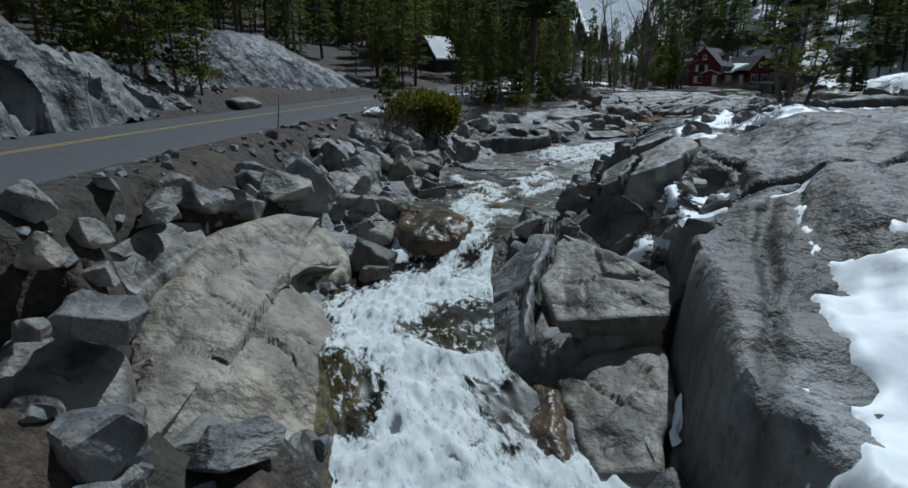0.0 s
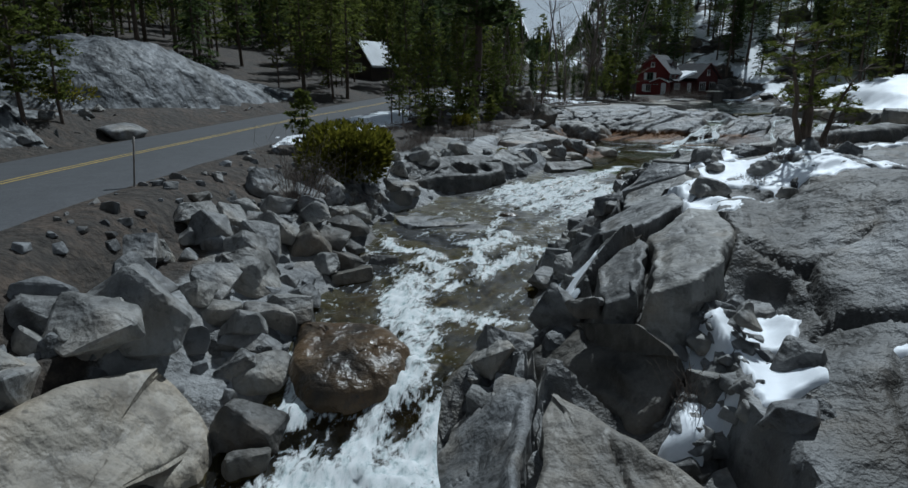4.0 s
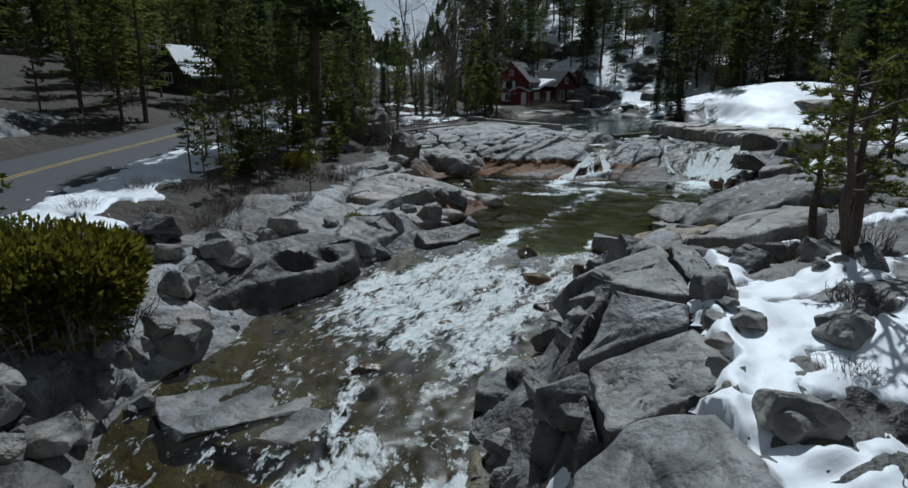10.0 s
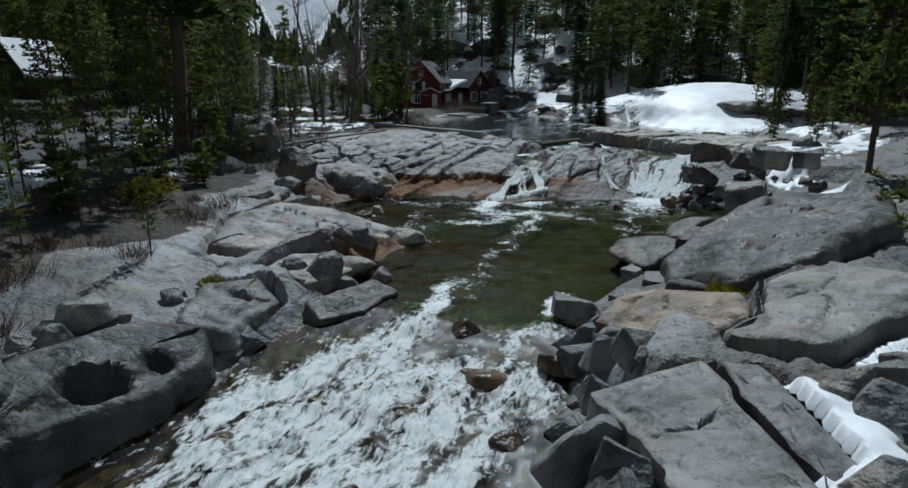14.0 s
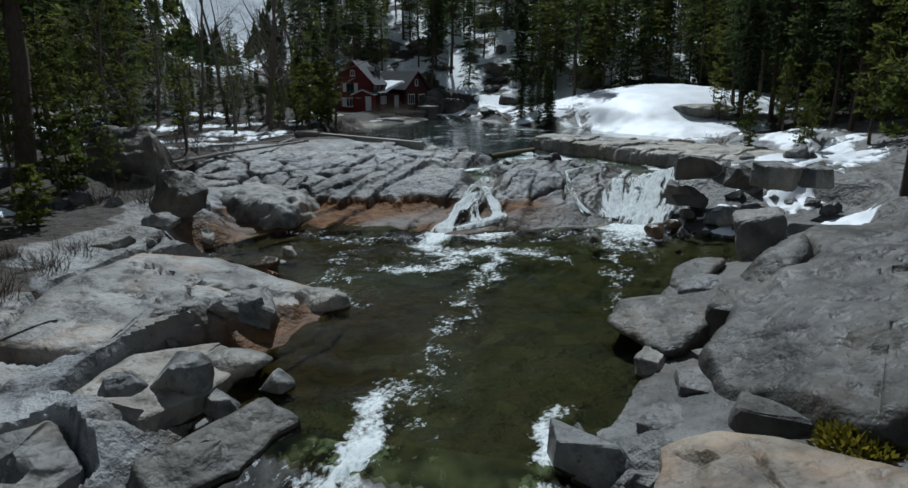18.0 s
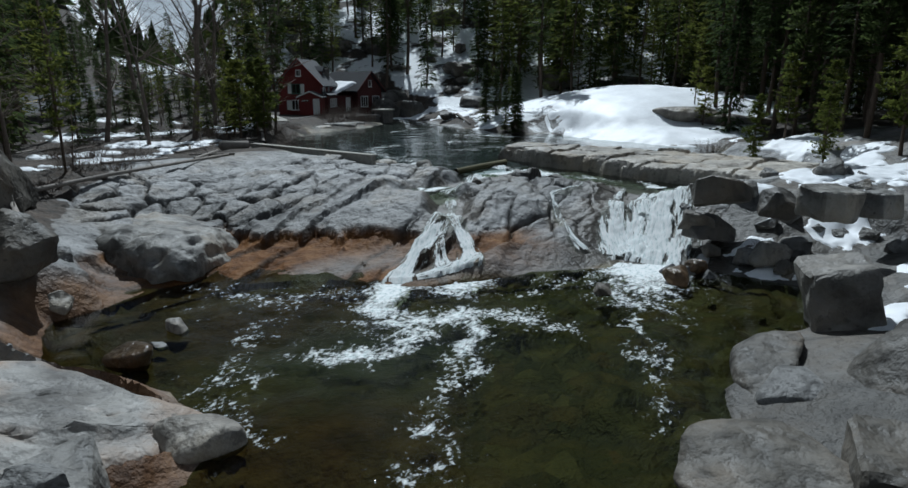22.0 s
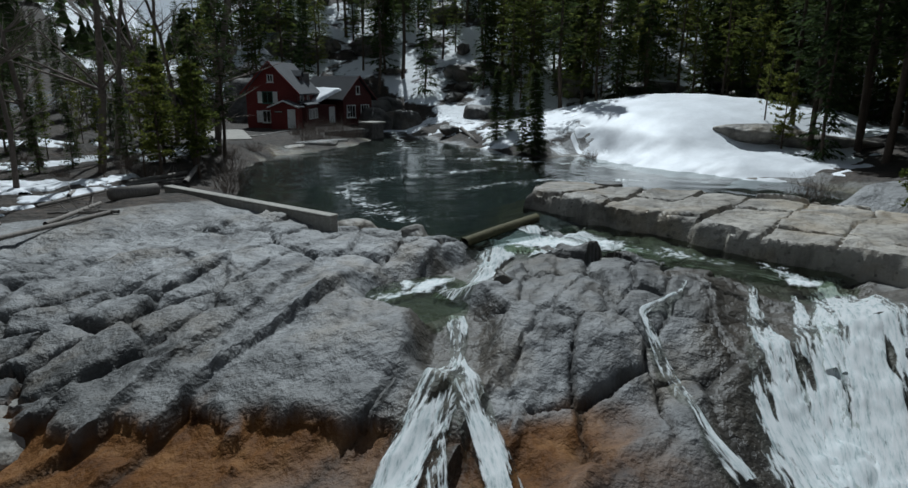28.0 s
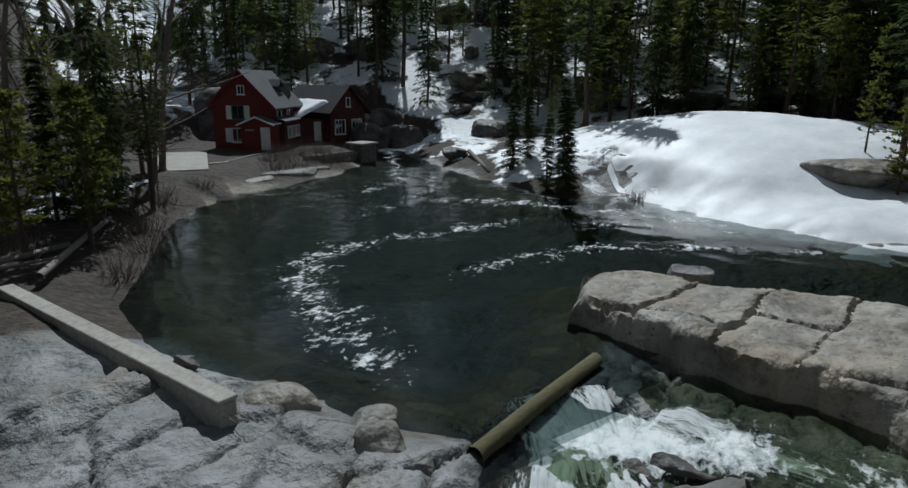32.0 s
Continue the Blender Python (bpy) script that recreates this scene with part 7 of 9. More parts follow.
cascade("water_falls", [(41.1, 62.8, 0, 0.15, 0.6), (39.0, 61.6, 0, 0.22, 0.8), (37.0, 60.4, 0, 0.5, 0.95), (36.1, 59.5, 0, 0.7, 1.05), (35.0, 58.8, 0, 0.9, 1.2), (33.8, 57.8, 0, 1.2, 1.15)], "thin strand of water over dark rock", 11, heave=0.16, across=44)
cascade("water_falls", [(41.6, 62.4, 0, 0.15, 0.7), (39.3, 61.2, 0, 0.25, 0.85), (37.4, 60.3, 0, 0.35, 0.9), (36.6, 59.5, 0, 0.5, 1.0)], "thin strand of water over dark rock", 12, heave=0.12, across=24)
cascade("water_falls", [(37.6, 64.3, 0, 0.08, 0.6), (36.4, 63.8, 0, 0.1, 0.65), (35.0, 63.9, 0, 0.16, 0.55), (34.7, 63.4, 0, 0.22, 0.65), (34.0, 62.4, 0, 0.24, 0.45), (33.1, 61.0, 0, 0.16, 0.7), (32.6, 60.2, 0, 0.28, 0.9), (32.4, 59.2, 0, 0.5, 0.9)], "narrow trickle down the rock face", 7, heave=0.08)


# ---------------- dam ----------------
def concrete_wall():
    ob = new("concrete_wall")
    a, b = Vector((28.3, 86.4, 0)), Vector((31.8, 75.5, 0))
    d = (b - a).normalized()
    ob.matrix_world = pose((a.x + b.x) / 2, (a.y + b.y) / 2, 8.65, 0, 0, math.degrees(math.atan2(d.y, d.x)))
    bm = boxed((11.4, 0.4, 1.0), (0, 0, 0), None, 0.03)
    bmesh.ops.subdivide_edges(bm, edges=bm.edges[:], cuts=6, use_grid_fill=True)
    for v in bm.verts:
        v.co += Vector((0, 0.012 * noise.noise(v.co * 2), 0.02 * noise.noise(v.co * 1.7)))
    part("wall", bm, CONCRETE, ob)
    part("coping", boxed((11.44, 0.46, 0.09), (0, 0, 0.54), None, 0.02), CONCRETE, ob, "pale chipped concrete coping")
    for k in range(3):
        part("reinforcing_rod", mesh_of("rod", *tube([(5.68, -0.12 + 0.12 * k, 0.2), (5.9, -0.12 + 0.12 * k, 0.26), (6.1, -0.1 + 0.12 * k, 0.2)], (0.012, 0.012, 0.012), 5), DEADWOOD), DEADWOOD, ob, "rusty bent rod")
    return tagged(ob, "low weathered concrete dam wall at the pond's edge", "dam wall")


def log(points, radius, label, mat=DEADWOOD, taper=0.75, name="log", stubs=0):
    ob = new(name)
    p0 = Vector(points[0])
    ob.location = p0
    pts = [Vector(p) - p0 for p in points]
    body = tube(pts, [radius * (1 - (1 - taper) * k / (len(pts) - 1)) for k in range(len(pts))], 10)
    part("trunk", mesh_of("trunk", *body, mat), mat, ob)
    rr = random.Random(int(p0.x * 10))
    for _ in range(stubs):
        t = rr.uniform(0.2, 0.95)
        q = pts[0].lerp(pts[-1], t)
        e = q + Vector((rr.uniform(-1, 1), rr.uniform(-1, 1), rr.uniform(0.2, 1))) * rr.uniform(0.4, 1.0)
        part("branch_stub", mesh_of("branch_stub", *tube([q, e], (radius * 0.25, 0.01), 5), mat), mat, ob)
    return tagged(ob, label, "log")


concrete_wall()
MOSSY = plain("mossy_timber", (0.105, 0.092, 0.04), 0.85, 5, 0.45, 0.7, (0.6, 3, 3))
log([(35.5, 72.3, 8.28), (38.0, 73.1, 8.32), (40.7, 73.9, 8.34)], 0.2, "mossy squared timber across the pond outlet", MOSSY, 0.95)
log([(14.4, 64.6, 7.4), (14.1, 67.5, 8.4), (13.8, 71.6, 9.3)], 0.14, "bleached fallen log leaning on the dome", stubs=2)
log([(27.6, 85.6, 9.2), (25.6, 84.4, 9.35)], 0.3, "short sawn log end by the dam wall", taper=0.95)
log([(29.2, 86.8, 9.25), (31.0, 92.0, 9.2), (32.4, 96.0, 9.1)], 0.13, "fallen pole by the pond", stubs=3)
log([(13.0, 72.0, 9.0), (18.0, 76.2, 9.1), (25.2, 81.6, 9.1)], 0.11, "long grey fallen pole behind the dome", stubs=2)
log([(27.0, 89.0, 9.15), (30.4, 91.6, 9.1)], 0.12, "grey fallen trunk under the trees", stubs=3)
log([(62.0, 108.0, 9.4), (60.6, 104.6, 8.9), (59.2, 101.6, 8.5)], 0.2, "grey drift log on the snowy shore", stubs=1)


# ---------------- outcrops beyond the road and on the hill ----------------
def outcrop(x, y, w, d, h, turn, seed, z, label, mat=None, relief=0.07, tilt=(0, 0)):
    ob = boulder(x, y, w, d, h, turn, seed, z, mat or ROCK_BLUE, 16, 8 if w > 10 else 11, 5 if w > 10 else 4, 0.1, 0, tilt, label, "rock_outcrop", relief)
    ob["category"] = "rock outcrop"
    return ob


ROCK_BLUE = rock_material("streaked_grey_granite", light=(0.22, 0.23, 0.24), dark=(0.045, 0.047, 0.05), stain=(0.12, 0.125, 0.13), streak=0.95)


def ridge(line, depth, label, seed, mat, flutes=1.0):
    """A long outcrop: a steep fluted face over a line of (x, y, height), and a back that slopes away from the road."""
    q = smooth_line([(a, b, h) for a, b, h in line], 0.22)
    d = np.gradient(q[:, :2], axis=0)
    d /= np.linalg.norm(d, axis=1)[:, None]
    u = np.linspace(-0.04, 1.0, 60)
    s = np.arange(len(q))[:, None] * 0.22
    grow = np.where(u < 0.32, 1 - (1 - np.clip(u / 0.32, 0, 1)) ** 1.7, 1 + 0.12 * (u - 0.32) - 0.9 * np.clip(u - 0.72, 0, 1))
    warp = s + 1.2 * vnoise(s * 0.2, u * 6, seed) + u * 2
    channel = np.abs(vnoise(warp * 0.33, u * 1.2, seed + 1)) + 0.5 * np.abs(vnoise(warp * 0.9, u * 3, seed + 2))
    face = np.clip(1 - np.abs(u - 0.16) / 0.26, 0, 1)
    back = depth * u - flutes * face * (0.9 - 1.1 * channel)
    X = q[:, None, 0] - d[:, None, 1] * back
    Y = q[:, None, 1] + d[:, None, 0] * back
    Z = gz(q[0, 0], q[0, 1]) * 0 + sample(q[:, 0], q[:, 1])[:, None] - 0.3 + q[:, None, 2] * grow - flutes * (0.5 - 0.6 * channel) * np.clip(u * 6, 0, 1) * np.minimum(1, q[:, None, 2] / 2)
    Z = Z + 0.22 * fbm(X * 0.9, Y * 0.9 + Z, seed + 4, 4) * flutes
    ob = new("rock_outcrop", mesh_of("rock_outcrop", np.stack([X, Y, Z], -1).reshape(-1, 3), grid_faces(*X.shape), mat))
    ob.data.set_sharp_from_angle(angle=radians(45))
    return tagged(ob, label, "rock outcrop")


ridge([(-18.2, -20, 9), (-17.8, 10, 9), (-17.7, 20, 8.2), (-17.6, 27, 6.6), (-17.5, 31, 5.2), (-17.4, 35, 4.0), (-17.3, 39, 2.6), (-17.3, 44, 1.5), (-17.4, 50, 0.2)], 11, "great fluted grey granite outcrop along the road", 51, ROCK_BLUE, 2.4)
ridge([(-23.0, 46, 0.5), (-18.8, 51.5, 4.4), (-15.2, 56.6, 5.6), (-12.9, 61.0, 4.3), (-11.0, 67.0, 2.9), (-8.8, 74.8, 1.3), (-6.8, 82, 0.2)], 13, "smooth pale sloping granite outcrop beside the road", 53, ROCK_BLUE, 0.7)
outcrop(-15.6, 47.5, 2.6, 5.0, 1.3, 10, 54, 8.9, "low grey slab beside the road", ROCK)
rr = random.Random(12)
for _ in range(46):
    x, y = rr.uniform(62, 165), rr.uniform(78, 190)
    if 0.80 * x + 0.60 * y < 126 or (x < 84 and y < 102):
        continue
    w = rr.uniform(2, 9)
    ob = outcrop(x, y, w, w * rr.uniform(0.6, 1.2), w * rr.uniform(0.35, 0.7), rr.uniform(0, 180), 60 + _, gz(x, y) + 0.1 * w, "dark rock outcrop on the snowy hillside", ROCK_DARK, 0.16)
    ob["group"] = "hillside outcrops"
for x, y, w, h in ((60.5, 124.5, 4.5, 4.0), (62.5, 128, 5, 5.5), (65, 124, 4.5, 3.6), (58.0, 131, 7, 7), (66.5, 132, 6, 5), (50, 136, 9, 7), (40, 138, 8, 5), (70, 115, 4, 2.4), (61.4, 109, 2.4, 1.4), (68.6, 79.6, 7.0, 0.7 + 0.9), (71.6, 75.6, 5, 1.6)):
    ob = outcrop(x, y, w, w * 0.9, h, w * 20, int(x * 3), gz(x, y) + 0.18 * h, "dark wet rock by the inlet and its snow" if y > 100 else "grey rock showing through the snow bank", ROCK_DARK if y > 100 else ROCK_PALE)
    ob["group"] = "shore outcrops"


# ---------------- trees ----------------
def spray(rng, verts, faces, base, tip, size, count):
    """Needle sprays in pairs along a limb, lying flat and drooping."""
    d = tip - base
    side = d.cross(Vector((0, 0, 1))).normalized()
    d.normalize()
    for q in range(count):
        u = 0.15 + 0.85 * (q + rng.random()) / count
        p = base.lerp(tip, u)
        for s in (-1, 1, 0):
            if s == 0 and q < count - 1:
                continue
            ln = size * rng.uniform(0.7, 1.25) * (1.15 - 0.5 * u)
            e = (d * rng.uniform(0.5, 1.0) + side * s * rng.uniform(0.6, 1.0) + Vector((0, 0, rng.uniform(-0.5, 0.1)))).normalized()
            w = e.cross(Vector((rng.uniform(-0.5, 0.5), rng.uniform(-0.5, 0.5), 1))).normalized() * ln * rng.uniform(0.10, 0.19)
            o = len(verts)
            verts.extend((p, p + e * ln * 0.4 - w, p + e * ln + Vector((0, 0, -0.12 * ln)), p + e * ln * 0.5 + w))
            faces.append((o, o + 1, o + 2, o + 3))


def conifer_meshes(seed, tall, spread, trunk_r, bare, whorls, per, tufts, needles, leaf, kind="pine", size=0.42, dead=0):
    """Trunk with limbs, and crown, as two meshes of a conifer tall metres high."""
    rng = random.Random(seed)
    wood, green_v, green_f = [], [], []
    lean = Vector((rng.uniform(-0.02, 0.02), rng.uniform(-0.02, 0.02), 0)) * tall

    def at(t):
        return Vector((lean.x * t * t + 0.012 * tall * math.sin(3 * t + seed), lean.y * t * t, tall * t))

    steps = (0.2, 0.4, 0.6, 0.8, 0.93, 1.0)
    wood.append(tube([Vector((0, 0, -0.4)), Vector((0, 0, 0))] + [at(t) for t in steps], [trunk_r * 1.25, trunk_r] + [trunk_r * (1 - 0.93 * t) for t in steps], 7))

    def tuft(p, out, s):
        for _ in range(needles):
            d = (out * rng.uniform(0.2, 1.0) + Vector((rng.uniform(-1, 1), rng.uniform(-1, 1), rng.uniform(-0.5, 0.8)))).normalized()
            side = d.cross(Vector((rng.uniform(-1, 1), rng.uniform(-1, 1), rng.uniform(-1, 1)))).normalized() * s * rng.uniform(0.13, 0.26)
            o = len(green_v)
            q = p + d * s * rng.uniform(0.0, 0.25)
            green_v.extend((q - side * 0.5, q + d * s * 0.55 - side, q + d * s * rng.uniform(0.8, 1.2), q + d * s * 0.5 + side))
            green_f.append((o, o + 1, o + 2, o + 3))

    for k in range(dead):
        t = rng.uniform(0.08, max(bare, 0.2) + 0.15)
        a, ln = rng.uniform(0, 6.28), spread * rng.uniform(0.3, 0.8)
        base = at(t)
        wood.append(tube([base, base + Vector((math.cos(a), math.sin(a), rng.uniform(-0.3, 0.15))) * ln], [trunk_r * 0.12, 0.006], 3, False))
    for w in range(whorls):
        t = bare + (0.985 - bare) * (w + rng.uniform(-0.3, 0.3)) / whorls
        t = min(max(t, 0.05), 0.985)
        shape = (1 - t) ** 0.8 + 0.06 if kind == "fir" else min(1.0, 1.6 * (1 - t) ** 0.75 + 0.12) * (0.55 + 0.45 * min(1, (t - bare) / 0.25 + 0.3))
        base = at(t)
        for k in range(per):
            if rng.random() < 0.14:
                continue
            a = rng.uniform(0, 2 * math.pi)
            length = spread * shape * rng.uniform(0.5, 1.12)
            rise = rng.uniform(-0.4, -0.05) if kind == "fir" else rng.uniform(-0.15, 0.4)
            tip = base + Vector((math.cos(a), math.sin(a), rise)) * length
            mid = (base + tip) / 2 + Vector((0, 0, length * (0.06 if kind == "fir" else -0.08)))
            if needles > 3 or k == 0:
                wood.append(tube([base, mid, tip], [trunk_r * 0.2 * (1 - 0.7 * t), trunk_r * 0.1, 0.006], 3, False))
            if needles <= 3 or kind == "fir":
                spray(rng, green_v, green_f, base, tip, size, tufts)
                continue
            for q in range(tufts):
                u = 0.2 + 0.8 * (q + rng.random()) / tufts
                p = base.lerp(mid, u * 2) if u < 0.5 else mid.lerp(tip, u * 2 - 1)
                p = p + Vector((rng.uniform(-1, 1), rng.uniform(-1, 1), rng.uniform(-0.3, 0.4))) * 0.2 * length * u
                tuft(p, (tip - base).normalized() + Vector((0, 0, -0.2 if kind == "fir" else 0.35)), size * rng.uniform(0.65, 1.25))
    wv, wf = merge(wood)
    return mesh_of("trunk", wv, wf, BARK), mesh_of("crown", green_v, green_f, leaf, False)


def bare_meshes(seed, tall, radius, mat, forks=2, limbs=16):
    """A leafless tree: trunk and limbs in one mesh, fine twigs in another."""
    rng = random.Random(seed)
    wood, twigs = [], []

    def limb(p, d, length, r, depth):
        pts, radii = [p], [r]
        for k in range(4):
            d = (d + Vector((rng.uniform(-1, 1), rng.uniform(-1, 1), rng.uniform(-0.3, 0.6))) * 0.16).normalized()
            p = p + d * length / 4
            pts.append(p)
            radii.append(r * (1 - 0.2 * (k + 1)) + 0.003)
        (wood if depth < 2 else twigs).append(tube(pts, radii, 6 if depth < 1 else 4 if depth < 2 else 3, False))
        if depth < 3:
            for _ in range((limbs, 4, 2)[depth]):
                k = rng.randint(1, 4)
                a = rng.uniform(0, 6.28)
                nd = (d * 0.45 + Vector((math.cos(a), math.sin(a), rng.uniform(-0.25, 0.5)))).normalized()
                limb(pts[k], nd, length * rng.uniform(0.16, 0.32) if depth == 0 else length * rng.uniform(0.35, 0.6), radii[k] * 0.4, depth + 1)

    for f in range(forks):
        limb(Vector((0.25 * f, 0.1 * f, -0.3)), Vector((rng.uniform(-0.12, 0.12) + 0.16 * f, rng.uniform(-0.1, 0.1), 1)).normalized(), tall * (1 - 0.15 * f), radius * (1 - 0.2 * f), 0)
    return mesh_of("trunk", *merge(wood), mat), mesh_of("branchwork", *merge(twigs), mat)


TREES = {
    "far_pine": [conifer_meshes(111 + k, 16, 2.6, 0.2, 0.15, 26, 5, 3, 3, PINE, "pine", 0.95, 0) for k in range(3)],
    "far_fir": [conifer_meshes(131 + k, 18, 2.5, 0.2, 0.05, 34, 6, 3, 3, FIR, "fir", 1.0, 0) for k in range(3)],
    "far_tall": [conifer_meshes(151 + k, 24, 2.7, 0.26, 0.24, 32, 5, 3, 3, FIR, "pine", 1.1, 6) for k in range(3)],
    "pine": [conifer_meshes(11 + k, 16, 2.5, 0.2, 0.22, 22, 5, 5, 6, PINE, "pine", 0.5, 12) for k in range(3)],
    "fir": [conifer_meshes(31 + k, 18, 2.5, 0.2, 0.07, 40, 7, 7, 5, FIR, "fir", 0.75, 8) for k in range(3)],
    "tall": [conifer_meshes(51 + k, 24, 2.7, 0.28, 0.3, 24, 5, 5, 5, FIR, "pine", 0.66, 22) for k in range(3)],
    "thin": [conifer_meshes(61 + k, 13, 1.25, 0.1, 0.2, 20, 4, 3, 5, PINE, "pine", 0.36, 16) for k in range(2)],
    "small": [conifer_meshes(71 + k, 4.0, 1.05, 0.06, 0.1, 12, 5, 5, 9, PINE, "pine", 0.26, 2) for k in range(2)],
    "red": [conifer_meshes(81, 8.0, 1.3, 0.1, 0.1, 16, 5, 4, 6, RUSTY, "fir", 0.36, 4)],
    "bare": [bare_meshes(91 + k, 16, 0.2, TWIG, 1 + k % 2, 15) for k in range(3)],
    "twin": [bare_meshes(97, 5.0, 0.13, BARK, 2, 8)],
}
TREE_WORDS = {
    "pine": ("pine_tree", "green pine with a dark slender trunk"), "fir": ("fir_tree", "dark green fir with drooping branches"),
    "tall": ("tall_pine_tree", "tall dark conifer with a bare lower trunk"), "thin": ("thin_pine_tree", "thin sparse young pine with dead lower twigs"),
    "small": ("young_pine_tree", "young green pine on the rocks"), "red": ("dead_conifer", "small dead conifer with rust-red needles"),
    "far_pine": ("pine_tree", "green pine in the forest"), "far_fir": ("fir_tree", "dark green fir in the forest"), "far_tall": ("tall_pine_tree", "tall dark conifer in the forest"),
    "bare": ("bare_tree", "leafless grey-brown tree with fine twigs"),
}


def tree(kind, x, y, scale=1.0, turn=0.0, label="", z=None, lean=(0, 0), wide=1.0):
    k = int(abs(x * 7 + y * 13)) % len(TREES[kind])
    ob = new(TREE_WORDS[kind][0])
    ob.matrix_world = pose(x, y, gz(x, y) - 0.05 if z is None else z, lean[0], lean[1], turn) @ Matrix.Diagonal((scale * wide, scale * wide, scale, 1))
    for nm, me in zip(("trunk", "fine_branchwork" if kind == "bare" else "crown"), TREES[kind][k]):
        q = part(nm, me, None, ob)
        if nm == "fine_branchwork":
            q["kind"] = "stuff"
    return tagged(ob, label or TREE_WORDS[kind][1], "tree", "forest trees")


placed = []


def stand(kind, x, y, tall, turn=0, wide=1.0, label="", lean=(0, 0)):
    """A single tree of a given height at its own place."""
    base = {"pine": 16, "fir": 18, "tall": 24, "thin": 13, "small": 4.0, "red": 8, "bare": 16, "far_tall": 24}[kind]
    placed.append((x, y))
    return tree(kind, x, y, tall / base, turn, label, None, lean, wide)


stand("tall", 8.2, 71.8, 27, 0, 1.5, "tall thick-trunked pine behind the rock shelf")
stand("thin", 5.8, 51.6, 4.8, 30, 0.8, "thin half-dead young pine on the rock shelf")
stand("small", -4.3, 42.4, 3.2, 40, 1.0, "young pine at the edge of the road")
stand("pine", 37.6, 47.2, 13, 10, 1.0)
stand("fir", 57.4, 92.0, 7.2, 0, 1.15, "dark fir standing at the water's edge")
stand("fir", 58.4, 92.6, 6.2, 70, 1.1, "dark fir standing at the water's edge")
stand("fir", 57.6, 93.6, 5.2, 120, 1.1, "dark fir standing at the water's edge")
stand("fir", 59.8, 99.6, 7.0, 40, 1.2, "green fir on the snowy shore")
stand("fir", 61.8, 100.2, 5.6, 40, 1.2, "green fir on the snowy shore")
stand("thin", 62.4, 98.0, 6.2, 10, 1.0)
stand("red", 87.0, 111.0, 7.5, 0, 1.2)
stand("pine", 84.0, 88.2, 8.5, 0, 1.2)
stand("thin", 71.2, 80.4, 8.0, 0, 1.1)
stand("pine", 68.0, 77.2, 6.0, 0, 1.1)
stand("pine", 31.2, 92.0, 6.8, 0, 1.25, "dense green pine on the pond's bank")
stand("pine", 29.0, 91.0, 6.4, 80, 1.3, "dense green pine on the pond's bank")
stand("pine", 31.8, 95.4, 6.2, 10, 1.3, "dense green pine on the pond's bank")
stand("fir", 30.4, 97.0, 7.5, 10, 1.2)
stand("pine", 36.4, 126, 7.0, 10, 1.2)
for x, y, h in ((26.6, 95.0, 20), (37.4, 110.0, 20), (34.0, 109, 17), (24.0, 99, 16), (28.6, 103, 17), (20.4, 95, 16), (31.4, 106, 15), (33.4, 113, 18), (22.4, 90.4, 12), (17.4, 97, 15), (14.6, 91, 13)):
    stand("bare", x, y, h, x * 40, 1.0)
for x, y, h in ((-19.6, 39.5, 9), (-18.2, 42.5, 8.5), (-20.8, 44, 9.5), (-17.4, 44.6, 6.5), (-21.6, 36.5, 8), (-22.6, 41, 10), (-24.5, 33, 8)):
    stand("pine", x, y, h, x * 30, 1.25, "bushy green pine between the outcrops")
for x, y, h in ((2.2, 63.4, 6.0), (3.4, 66.8, 8), (7.0, 64.6, 5.5), (9.4, 66.4, 6), (1.6, 58.6, 5.5), (4.2, 60.4, 6.5), (10.6, 71, 7), (6.2, 69, 9), (11.4, 76.0, 8), (4.4, 74, 10)):
    stand("thin", x, y, h, x * 50, 1.25)
for x, y, h in ((1.0, 54.0, 4.5), (2.2, 52.0, 3.8), (3.6, 55.4, 5.2), (0.2, 56.6, 6.0), (4.8, 57.4, 4.6), (5.6, 62.8, 6.4), (2.6, 60.2, 7.0), (7.8, 67.6, 7.4), (0.8, 61.4, 7.2), (9.0, 74.0, 9.0), (6.8, 73.4, 8.0), (11.6, 68.6, 5.0)):
    stand("thin", x, y, h, x * 70, 1.2)
for x, y, h in ((9.8, 68.4, 3.6), (6.4, 61.6, 3.0), (8.6, 62.8, 2.4), (3.0, 57.0, 2.6)):
    stand("small", x, y, h, x * 50, 1.2)
for x, y, h in ((68.8, 75.6, 20), (67.4, 70.2, 22), (70.6, 73.2, 24), (66.2, 66.4, 21), (72.4, 78.8, 19), (72.0, 69.4, 25), (75.4, 75, 22), (69.4, 64, 22), (64.6, 62.0, 20), (60.4, 58.4, 18), (57.8, 54.4, 19), (62.8, 66.2, 14), (79, 80, 23), (77, 70, 24)):
    stand("far_tall" if x > 68 else "tall", x, y, h, x * 37, 1.0)
for x, y, h in ((52.6, 55.6, 8), (48.4, 50.4, 9), (46.0, 47.2, 10), (55.6, 60.8, 5.5), (52.2, 63.4, 5), (42.4, 46.0, 9), (58.6, 64.8, 6), (50.2, 58.4, 4.5)):
    stand("pine", x, y, h, x * 37, 1.1)


